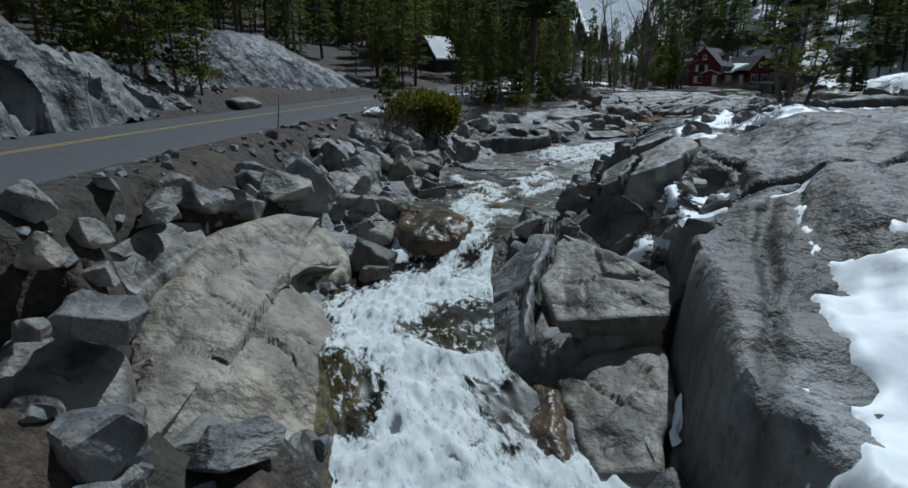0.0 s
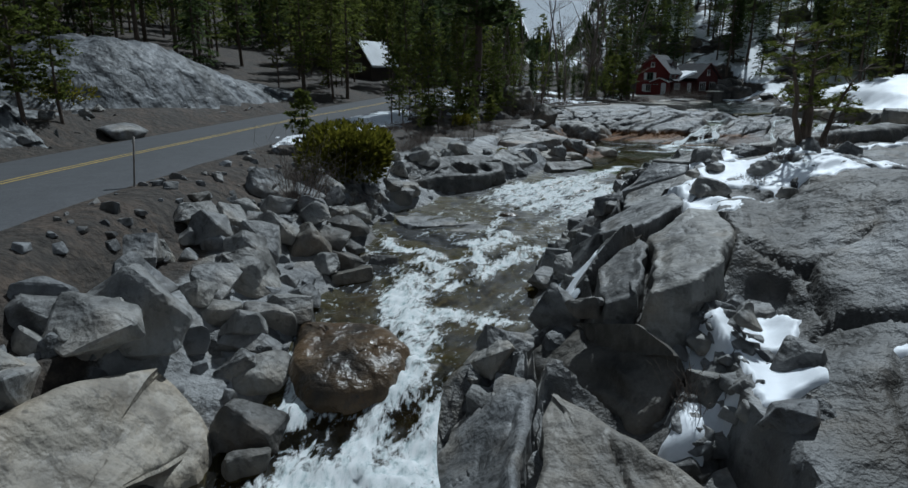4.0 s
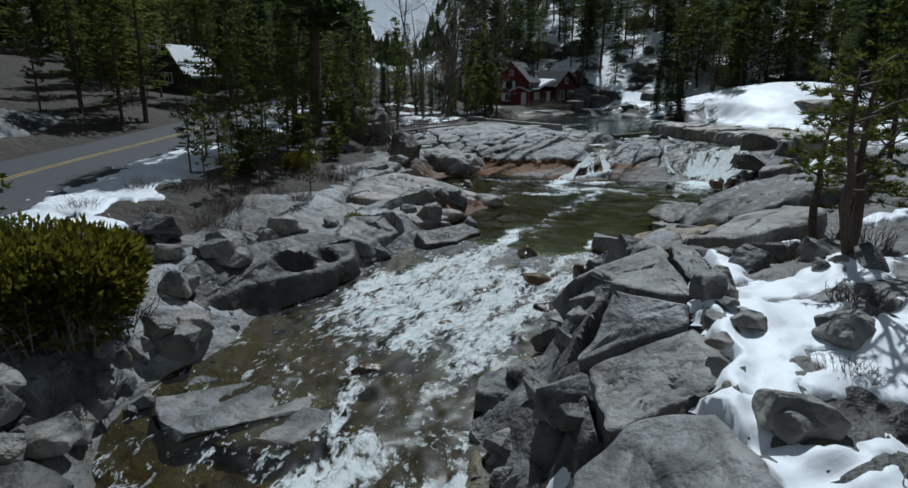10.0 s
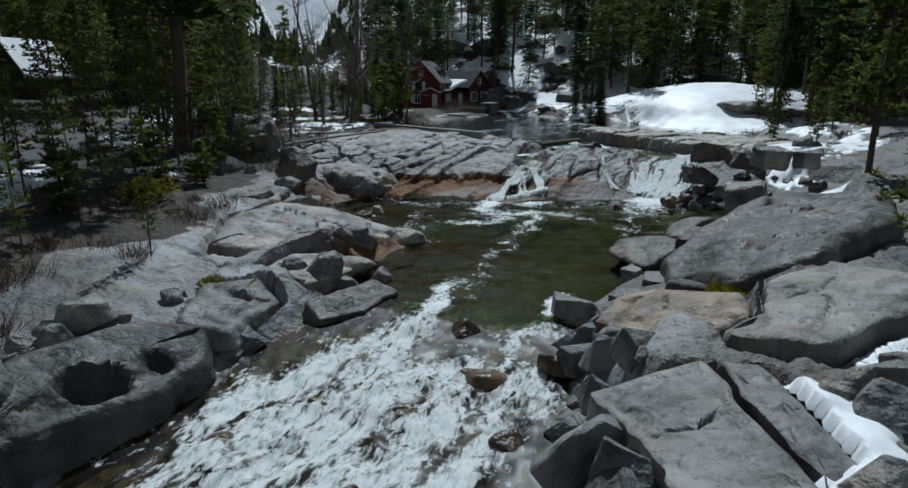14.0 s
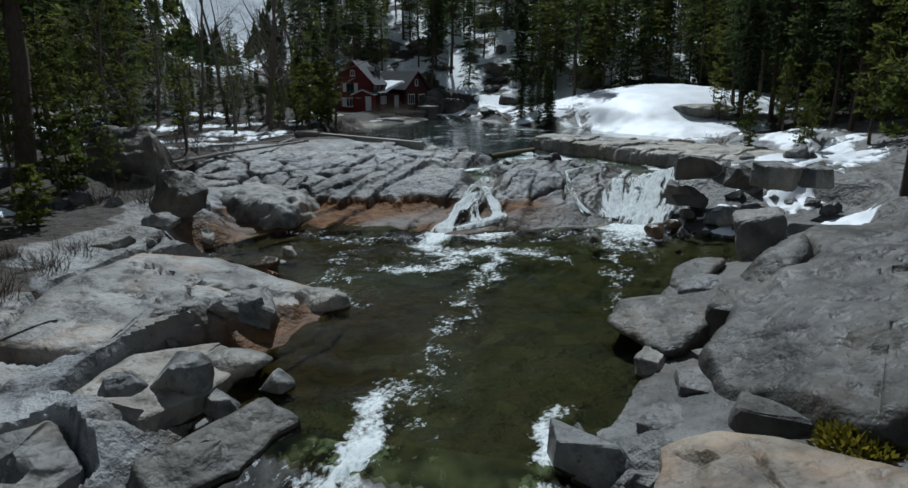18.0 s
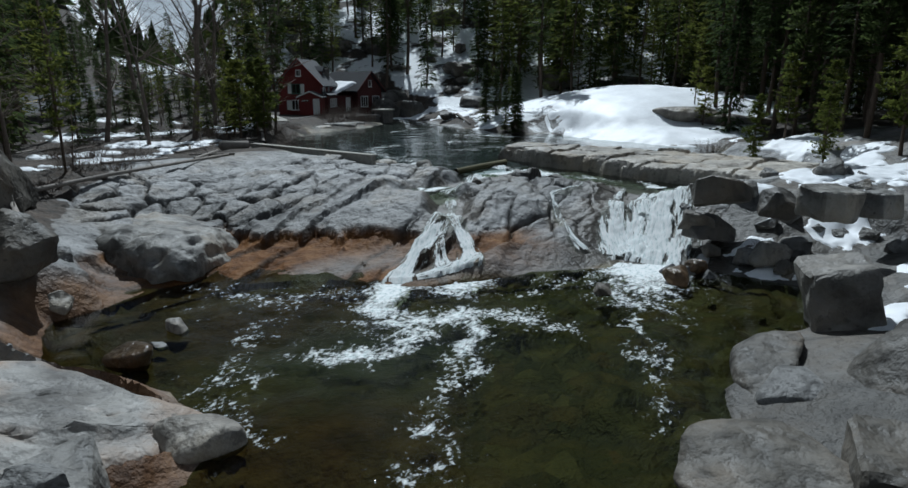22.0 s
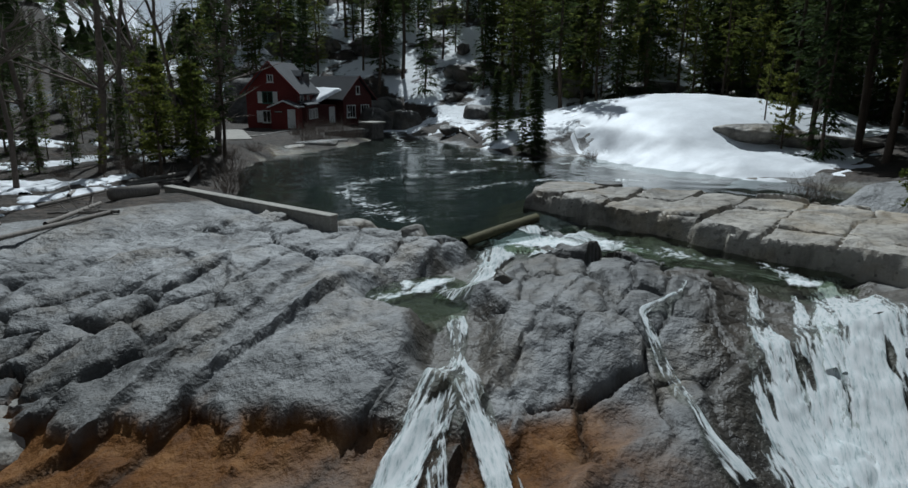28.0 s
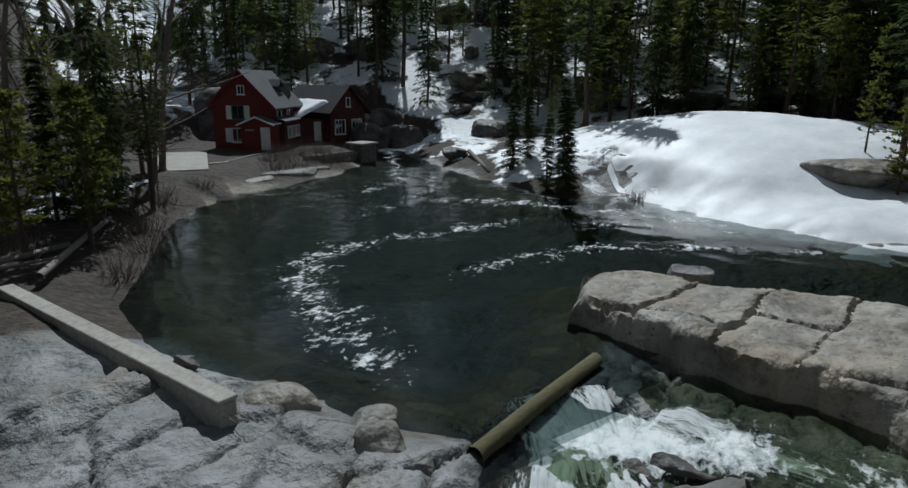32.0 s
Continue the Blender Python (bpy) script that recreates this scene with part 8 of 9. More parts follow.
def grove(count, x0, x1, y0, y1, kinds, seed, near=2.2, low=0.7, high=1.15, clear=None):
    """Forest trees scattered over a stretch of ground, clear of road and water."""
    r_ = random.Random(seed)
    n = 0
    for _ in range(count * 8):
        x, y = r_.uniform(x0, x1), r_.uniform(y0, y1)
        if any((x - a) ** 2 + (y - b) ** 2 < near * near for a, b in placed):
            continue
        X, Y = np.array([x]), np.array([y])
        if along(ROAD, X, Y)[0][0] < 5.6 or in_polygon(LAKE, X, Y)[0] > -1.5 or in_polygon(POOL, X, Y)[0] > -4 or (clear and clear(x, y)):
            continue
        placed.append((x, y))
        bearing = math.degrees(math.atan2(x - 4, y - 20))
        low_gap = 0.5 if y > 80 and 9.5 < bearing < 18 else 1.0
        tree(r_.choice(kinds), x, y, r_.uniform(low, high) * low_gap, r_.uniform(0, 360))
        n += 1
        if n >= count:
            return


def house_clear(x, y):
    return (36 < x < 66 and 104 < y < 142) or (56 < x < 83 and 70 < y < 104) or (60 < x < 70 and y < 134)


grove(36, 80, 120, 62, 104, ["far_tall", "far_fir", "far_pine"], 19, 2.4, 0.8, 1.2, house_clear)
grove(215, 66, 165, 66, 190, ["far_tall", "far_fir", "far_pine", "far_pine"], 1, 2.6, 0.7, 1.25, house_clear)
grove(40, 44, 70, 132, 210, ["far_tall", "far_fir", "far_pine", "far_pine"], 2, 2.8, 0.7, 1.2, house_clear)
grove(110, 4, 60, 126, 230, ["far_fir", "far_fir", "far_tall"], 12, 2.8, 0.3, 0.55, house_clear)
grove(60, 0, 24, 98, 175, ["far_fir", "far_tall", "far_fir", "thin"], 17, 2.2, 0.55, 0.95, lambda x, y: x > 17 and y < 100)
grove(60, -30, 8, 126, 210, ["far_tall", "far_pine", "far_fir", "far_pine"], 13, 2.8, 0.7, 1.1, house_clear)
grove(50, 2, 36, 76, 126, ["far_fir", "thin", "thin", "far_pine", "bare", "thin", "bare"], 3, 1.9, 0.5, 0.95, lambda x, y: x > 17 and y < 92)
grove(46, 6, 32, 84, 124, ["far_fir", "far_pine", "thin", "far_fir"], 23, 1.8, 0.3, 0.6, lambda x, y: x > 16 and y < 93)
grove(46, 8, 36, 98, 150, ["far_fir", "far_tall", "far_fir"], 20, 2.0, 0.35, 0.6, house_clear)
grove(44, -12, 12, 78, 128, ["far_pine", "thin", "far_pine", "thin"], 8, 2.2, 0.6, 1.1, lambda x, y: -8 < x < -1 and 96 < y < 109)
grove(110, -75, -17, 58, 175, ["far_tall", "far_pine", "far_pine", "far_fir"], 4, 2.7, 0.7, 1.2, lambda x, y: x > -27 and y < 72)
grove(45, -75, -33, -10, 60, ["far_tall", "far_pine", "far_fir"], 5, 3.2, 0.7, 1.1)
grove(14, 62, 96, 56, 80, ["far_tall", "far_fir", "far_tall"], 16, 2.4, 0.7, 1.1, lambda x, y: (x - 70.6) ** 2 / 170 + (y - 86.6) ** 2 / 130 < 1 or x < 66 and y > 66)
grove(30, 53, 78, 36, 62, ["tall", "far_tall", "far_fir", "far_tall"], 18, 2.6, 0.6, 0.95)
grove(80, 50, 110, 20, 66, ["far_tall", "far_pine", "far_fir"], 6, 2.8, 0.6, 1.0)
grove(50, 78, 114, 98, 140, ["far_pine", "far_fir"], 24, 2.0, 0.6, 1.0, house_clear)
grove(50, 66, 112, 44, 100, ["far_pine", "far_fir", "far_pine"], 22, 2.0, 0.5, 0.9, house_clear)


def far_woods():
    """Distant forest as one mesh of ragged cones."""
    r_ = random.Random(9)
    vs, fs = [], []
    for _ in range(1500):
        a, d = r_.uniform(-1.35, 1.75), r_.uniform(150, 420)
        x, y = 20 + d * math.sin(a), 50 + d * math.cos(a)
        z, h, w = gz(x, y), r_.uniform(9, 20) * (0.55 if 0.05 < a < 0.42 else 1.0), r_.uniform(2.0, 3.4)
        for k in range(5):
            o, zz = len(vs), z + h * (0.12 + 0.17 * k)
            rad = w * (1 - 0.19 * k)
            vs.append((x, y, zz + h * 0.26))
            for q in range(7):
                b = q * 0.8976 + r_.uniform(-0.3, 0.3)
                rr_ = rad * r_.uniform(0.6, 1.2)
                vs.append((x + rr_ * math.cos(b), y + rr_ * math.sin(b), zz - r_.uniform(0, 0.9)))
            fs += [(o, o + 1 + q, o + 1 + (q + 1) % 7) for q in range(7)]
    ob = new("far_woods", mesh_of("far_woods", vs, fs, FIR, False))
    return tagged(ob, "distant dark conifer forest on the slopes", "forest", kind="stuff")


far_woods()


# ---------------- shrubs ----------------
def twin_pine(x, y, tall, turn, seed):
    """A gnarled double-trunked pine with flat clumps of needles."""
    ob = new("gnarled_pine_tree")
    ob.matrix_world = pose(x, y, gz(x, y) - 0.1, 0, 0, turn)
    r_ = random.Random(seed)
    gv, gf = [], []
    for f in range(2):
        wood = []
        p = Vector((0.35 * f - 0.15, 0.2 * f, -0.2))
        pts = [p]
        d = Vector((0.22 * (1 if f else -1), 0.1, 1))
        for k in range(6):
            d = (d + Vector((r_.uniform(-0.3, 0.3), r_.uniform(-0.3, 0.3), 0.3))).normalized()
            p = p + d * tall / 6
            pts.append(p)
        wood.append(tube(pts, [0.15 - 0.021 * k for k in range(7)], 7))
        for _ in range(17):
            t = r_.uniform(0.35, 1.0) * 6
            k = min(int(t), 5)
            q = pts[k].lerp(pts[k + 1], t - k)
            a, ln = r_.uniform(0, 6.28), tall * r_.uniform(0.14, 0.32)
            e = q + Vector((math.cos(a), math.sin(a), r_.uniform(-0.1, 0.5))) * ln
            wood.append(tube([q, (q + e) / 2 + Vector((0, 0, 0.06)), e], (0.035, 0.022, 0.006), 4, False))
            for _q in range(8):
                c = q.lerp(e, r_.uniform(0.5, 1.1)) + Vector((r_.uniform(-1, 1), r_.uniform(-1, 1), r_.uniform(-0.4, 0.5))) * 0.22
                for _n in range(13):
                    dd = Vector((r_.uniform(-1, 1), r_.uniform(-1, 1), r_.uniform(-0.2, 1))).normalized()
                    sd = dd.cross(Vector((r_.uniform(-1, 1), r_.uniform(-1, 1), r_.uniform(-1, 1)))).normalized() * 0.022
                    o = len(gv)
                    gv.extend((c - sd, c + dd * 0.17, c + sd))
                    gf.append((o, o + 1, o + 2))
        part("trunk", mesh_of("trunk", *merge(wood), BARK), BARK, ob)
    part("crown", mesh_of("crown", gv, gf, PINE, False), PINE, ob)
    return tagged(ob, "gnarled double-trunked pine growing from the rock", "tree")


twin_pine(16.4, 31.8, 4.8, 20, 3)
twin_pine(18.4, 34.2, 4.0, 110, 7)


def leafy_bush(x, y, w, h, leaf, seed, label, count=2600, name="bush", twiggy=30):
    ob = new(name)
    ob.location = (x, y, gz(x, y) - 0.1)
    r_ = random.Random(seed)
    gv, gf, wood = [], [], []
    lobes = [(Vector((r_.uniform(-0.32, 0.32) * w, r_.uniform(-0.3, 0.3) * w, r_.uniform(0.3, 0.62) * h)), r_.uniform(0.2, 0.34)) for _ in range(11)]
    for c, s in lobes:
        wood.append(tube([Vector((c.x * 0.15, c.y * 0.15, 0)), c * 0.6 + Vector((0, 0, -0.1)), c], (0.05, 0.035, 0.01), 4, False))
    for _ in range(count):
        c, s = r_.choice(lobes)
        d = Vector((r_.gauss(0, 1), r_.gauss(0, 1), r_.gauss(0.15, 0.9))).normalized()
        p = c + Vector((d.x * s * w, d.y * s * w, d.z * s * h * 1.25)) * r_.uniform(0.72, 1.05)
        if p.z < 0.05:
            continue
        up = (d + Vector((r_.uniform(-0.7, 0.7), r_.uniform(-0.7, 0.7), r_.uniform(0, 0.9)))).normalized()
        sd = up.cross(Vector((r_.uniform(-1, 1), r_.uniform(-1, 1), r_.uniform(-1, 1)))).normalized()
        o, q = len(gv), r_.uniform(0.09, 0.17) * (w / 4.4) ** 0.4
        gv.extend((p, p + up * q + sd * q * 0.45, p + up * q * 2.0, p + up * q - sd * q * 0.45))
        gf.append((o, o + 1, o + 2, o + 3))
    for _ in range(twiggy):
        a = r_.uniform(0, 6.28)
        b = Vector((math.cos(a) * w * r_.uniform(0.2, 0.5), math.sin(a) * w * r_.uniform(0.2, 0.5), 0.05))
        wood.append(tube([b, b * 1.15 + Vector((0, 0, h * r_.uniform(0.1, 0.35))), b * 1.4 + Vector((r_.uniform(-0.4, 0.4), r_.uniform(-0.4, 0.4), h * r_.uniform(0.1, 0.6)))], (0.02, 0.014, 0.004), 3, False))
    part("stem", mesh_of("stem", *merge(wood), DEADWOOD), DEADWOOD, ob)
    part("leaves", mesh_of("leaves", gv, gf, leaf, False), leaf, ob)
    return tagged(ob, label, "bush")


def twig_shrub(x, y, w, h, seed, label, count=60, mat=None, spread=0.5):
    ob = new("bare_shrub")
    ob.location = (x, y, gz(x, y) - 0.05)
    r_ = random.Random(seed)
    wood = []
    for _ in range(count):
        a, q = r_.uniform(0, 6.28), r_.uniform(0, 0.4)
        p = Vector((math.cos(a) * w * q, math.sin(a) * w * q, 0))
        d = Vector((math.cos(a) * spread, math.sin(a) * spread, 1)) + Vector((r_.uniform(-0.4, 0.4), r_.uniform(-0.4, 0.4), 0))
        ln = h * r_.uniform(0.4, 1.0)
        pts = [p]
        for k in range(4):
            d = (d + Vector((r_.uniform(-0.35, 0.35), r_.uniform(-0.35, 0.35), 0.05))).normalized()
            p = p + d * ln / 4
            pts.append(p)
            if k > 0:
                e = p + (d + Vector((r_.uniform(-0.9, 0.9), r_.uniform(-0.9, 0.9), r_.uniform(-0.2, 0.5)))).normalized() * ln * r_.uniform(0.12, 0.3)
                wood.append(tube([p, e], (0.006, 0.002), 3, False))
        wood.append(tube(pts, (0.014, 0.012, 0.009, 0.006, 0.003), 3, False))
    part("branchwork", mesh_of("branchwork", *merge(wood), mat or TWIG), mat or TWIG, ob)
    return tagged(ob, label, "shrub", "bare shrubs")


leafy_bush(-1.6, 38.2, 3.8, 2.7, BROOM, 5, "dense yellow-green evergreen bush with dead lower twigs", 9000, twiggy=120)
leafy_bush(20.0, 39.9, 1.6, 0.55, BROOM, 6, "low green bush on the granite slab", 1300, twiggy=8)
leafy_bush(6.0, 59.6, 2.0, 1.2, BROOM, 7, "low green bush under the young pines", 1200, twiggy=16)
leafy_bush(7.4, 48.6, 0.8, 0.5, BROOM, 8, "small green bush on the rock shelf", 300, twiggy=6)
leafy_bush(-17.6, 64.0, 3.0, 1.3, BROOM, 9, "low green bush behind the outcrop", 1500, twiggy=10)
leafy_bush(-21.5, 52.0, 5.5, 1.6, BROOM, 10, "low green bush on top of the outcrop", 2200, twiggy=10)
for k, (x, y, w, h) in enumerate(((-3.4, 33.0, 1.6, 3.0), (-2.8, 34.6, 1.6, 1.8), (-1.4, 35.6, 2.4, 0.9), (-4.6, 36.6, 2.0, 0.8), (6.2, 18.9, 1.3, 0.9), (12.4, 65.0, 2.2, 1.3), (10.8, 66.6, 2.4, 1.2), (4.0, 53.0, 2.0, 0.7), (2.4, 50.4, 2.2, 0.7))):
    twig_shrub(x, y, w, h, 20 + k, "leafless grey-brown shrub among the boulders", 70)
for k, (x, y, w, h) in enumerate(((33.2, 92.0, 2.4, 1.5), (33.6, 95.4, 2.4, 1.4), (31.6, 88.4, 2.2, 1.2), (35.4, 100.6, 2.4, 1.4), (47.2, 110.4, 3.0, 2.6), (49.6, 111.4, 3.0, 2.4), (45.0, 109.2, 2.6, 1.8), (51.6, 113.0, 2.6, 2.0), (60.6, 88.6, 1.2, 0.8), (36.8, 54.0, 1.2, 0.8), (14.4, 30.0, 1.2, 0.5), (12.4, 28.4, 1.0, 0.4), (60, 71, 3, 1.2), (57, 69.6, 3, 1.2), (18.2, 33.0, 2.2, 0.9), (16.4, 33.4, 1.8, 0.7))):
    twig_shrub(x, y, w, h, 60 + k, "leafless brown shrub at the water's edge" if y > 80 else "leafless low shrub on the rocks", 80)


r_ = random.Random(321)
for k in range(22):
    y = r_.uniform(43.5, 60)
    x = 0.55 * (y - 51) + r_.uniform(-2.5, 5.2)
    twig_shrub(x, y, r_.uniform(0.9, 2.0), r_.uniform(0.35, 0.9), 200 + k, "leafless red-brown brush on the rock shelf", 80)

# ---------------- roadside ----------------
def marker_post(x, y):
    ob = new("marker_post")
    ob.matrix_world = pose(x, y, gz(x, y) - 0.05, 0, 6, 0)
    part("post", mesh_of("post", *tube([(0, 0, 0), (0, 0, 0.9), (0, 0, 1.75)], (0.035, 0.035, 0.032), 8), DEADWOOD), DEADWOOD, ob)
    part("reflector", boxed((0.02, 0.07, 0.14), (-0.04, 0, 1.6), None, 0.005), CONCRETE, ob, "small pale reflector plate")
    return tagged(ob, "thin leaning snow marker post at the road's edge", "marker post")


marker_post(-8.5, 30.7)
r_ = random.Random(88)
for k in range(26):
    x, y = r_.uniform(9, 29), r_.uniform(74, 102)
    if in_polygon(LAKE, np.array([x]), np.array([y]))[0] > -2.5 or along([(12, 72, 0), (27, 82, 0)], np.array([x]), np.array([y]))[1][0] > 0 and y < 84:
        continue
    twig_shrub(x, y, r_.uniform(1.2, 2.6), r_.uniform(0.5, 1.3), 100 + k, "leafless brown shrub on the forest floor", 70)
for k in range(16):
    x, y = r_.uniform(8, 27), r_.uniform(76, 104)
    if in_polygon(LAKE, np.array([x]), np.array([y]))[0] > -2 or along([(12, 72, 0), (27, 82, 0)], np.array([x]), np.array([y]))[1][0] > 0 and y < 86:
        continue
    a, ln = r_.uniform(0, 3.14), r_.uniform(1.5, 4.5)
    e = (x + ln * math.cos(a), y + ln * math.sin(a))
    log([(x, y, gz(x, y) + 0.1), (*e, gz(*e) + 0.15)], r_.uniform(0.05, 0.12), "fallen grey branch on the forest floor", name="fallen_branch", stubs=2)


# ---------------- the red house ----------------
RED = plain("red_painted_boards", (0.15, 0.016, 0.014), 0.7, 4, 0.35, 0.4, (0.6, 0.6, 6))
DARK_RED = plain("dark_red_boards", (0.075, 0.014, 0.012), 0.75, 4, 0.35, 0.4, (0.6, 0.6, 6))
SHINGLE = plain("grey_shingles", (0.075, 0.078, 0.085), 0.85, 7, 0.4, 0.7, (1, 1, 3))
DARK_SHINGLE = plain("dark_shingles", (0.03, 0.032, 0.037), 0.85, 7, 0.4, 0.7, (1, 1, 3))
WHITE = plain("white_paint", (0.72, 0.72, 0.70), 0.6, 6, 0.08, 0.1)
GREEN = plain("green_painted_frame", (0.05, 0.12, 0.09), 0.6, 6, 0.2, 0.1)
STONE = plain("rubble_stone", (0.13, 0.12, 0.11), 0.9, 3.0, 0.5, 0.9)
WOOD_DARK = plain("dark_weathered_wood", (0.06, 0.045, 0.035), 0.85, 5, 0.4, 0.5, (1, 1, 5))
_m, _n, _l, PANE_P = material("window_glass")
PANE_P.inputs["Base Color"].default_value, PANE_P.inputs["Roughness"].default_value, PANE_P.inputs["Specular IOR Level"].default_value = (0.012, 0.014, 0.016, 1), 0.05, 0.8
PANE = _m


def prism(bm, outline, y0, y1):
    """Extrudes an outline in x and z from y0 to y1."""
    a = [bm.verts.new((x, y0, z)) for x, z in outline]
    b = [bm.verts.new((x, y1, z)) for x, z in outline]
    bm.faces.new(a)
    bm.faces.new(b[::-1])
    for k in range(len(a)):
        q = (k + 1) % len(a)
        bm.faces.new((a[q], a[k], b[k], b[q]))
    bmesh.ops.recalc_face_normals(bm, faces=bm.faces[:])
    return bm


def window(parent, x, z, w, h, y, shutters=False, bars=1, frame=None, face=-1, axis="y"):
    """A window in the wall plane y (or x), with frame, sill, panes, bars and shutters."""
    frame = frame or WHITE
    ob = new("window")
    ob.parent = parent
    m = pose(x, y, z) if axis == "y" else pose(y, x, z, 0, 0, 90)
    ob.matrix_local = m
    f = face
    part("pane", boxed((w, 0.02, h), (0, f * 0.02, 0)), PANE, ob)
    bm = bmesh.new()
    for sx in (-1, 1):
        box(bm, (0.09, 0.1, h + 0.18), (sx * (w / 2 + 0.045), f * 0.05, 0))
    for sz in (-1, 1):
        box(bm, (w, 0.1, 0.09), (0, f * 0.05, sz * (h / 2 + 0.045)))
    for k in range(bars):
        box(bm, (0.05, 0.05, h), (w * ((k + 1) / (bars + 1) - 0.5), f * 0.055, 0))
    part("window_frame", bm, frame, ob)
    part("window_sill", boxed((w + 0.3, 0.18, 0.06), (0, f * 0.1, -h / 2 - 0.12)), frame, ob)
    if shutters:
        for sx in (-1, 1):
            part("shutter", boxed((w * 0.5, 0.05, h + 0.12), (sx * (w * 0.75 + 0.1), f * 0.05, 0), None, 0.01), WHITE, ob, "white board shutter")
    return ob


def siding(bm, x0, x1, z0, z1, y, f, step=0.2, roofline=None):
    """Overlapping boards on a wall in the plane y."""
    z = z0
    while z < z1:
        a, b = x0, x1
        if roofline:
            a, b = roofline(z + step / 2)
        if b - a > 0.2:
            box(bm, (b - a, 0.035, step * 0.97), ((a + b) / 2, y + f * 0.018, z + step / 2), Matrix.Rotation(radians(4 * f), 4, "X"))
        z += step


def gable_house(name, corner, ux, width, length, eave, ridge, wall, roof, overhang=0.5):
    """A gabled block: the gable wall in local x, the ridge along local y."""
    ob = new(name)
    ob.matrix_world = pose(corner[0], corner[1], corner[2], 0, 0, ux)
    body = prism(bmesh.new(), [(0, -0.8), (width, -0.8), (width, eave), (width / 2, ridge), (0, eave)], 0, length)
    part("wall", body, wall, ob)
    bm = bmesh.new()
    siding(bm, 0, width, 0, ridge, 0, -1, 0.22, lambda z: (0, width) if z < eave else (width / 2 * (z - eave) / (ridge - eave), width - width / 2 * (z - eave) / (ridge - eave)))
    part("siding", bm, wall, ob)
    for s in (-1, 1):
        e = width / 2 + overhang
        drop = (ridge - eave) / (width / 2)
        o = [(0, ridge + 0.04), (0, ridge + 0.2), (s * e, ridge + 0.2 - drop * e), (s * e, ridge + 0.04 - drop * e)]
        rf = part("roof", prism(bmesh.new(), [(width / 2 + x, z) for x, z in o], -overhang, length + overhang), roof, ob)
        part("barge_board", prism(bmesh.new(), [(width / 2 + x, z) for x, z in [(0, ridge + 0.06), (0, ridge + 0.26), (s * e, ridge + 0.26 - drop * e), (s * e, ridge + 0.0 - drop * e)]], -overhang - 0.07, -overhang), wall, rf, "dark painted barge board")
    return ob


# main block: local x runs towards the camera's side along the gable, the ridge runs away
house_a = gable_house("red_house", (44.9, 124.4, 9.2), -40.0, 5.6, 7.6, 3.9, 6.8, RED, SHINGLE)
tagged(house_a, "dark red two-storey wooden house with white shutters and grey roof", "house")
window(house_a, 2.4, 3.2, 1.0, 1.1, -0.05, True, 1, GREEN)
window(house_a, 2.4, 1.15, 1.2, 1.15, -0.05, True, 2, WHITE)
window(house_a, 2.8, 5.2, 0.5, 0.65, -0.05, False, 1)
window(house_a, 1.6, 3.1, 1.0, 1.0, 5.62, False, 0, WHITE, -1, "x")
window(house_a, 4.0, 3.1, 0.5, 0.9, 5.62, False, 0, WHITE, -1, "x")


def dormer():
    ob = new("dormer")
    ob.parent = house_a
    ob.matrix_local = pose(4.2, 4.6, 5.0, 0, 0, 90)
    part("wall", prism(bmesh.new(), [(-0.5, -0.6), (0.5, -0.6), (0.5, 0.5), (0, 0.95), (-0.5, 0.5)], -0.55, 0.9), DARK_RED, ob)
    part("pane", boxed((0.6, 0.03, 0.7), (0, -0.57, 0.1)), PANE, ob)
    part("roof", prism(bmesh.new(), [(-0.7, 0.42), (0, 1.05), (0.7, 0.42), (0.7, 0.52), (0, 1.16), (-0.7, 0.52)], -0.75, 0.9), SHINGLE, ob)


dormer()


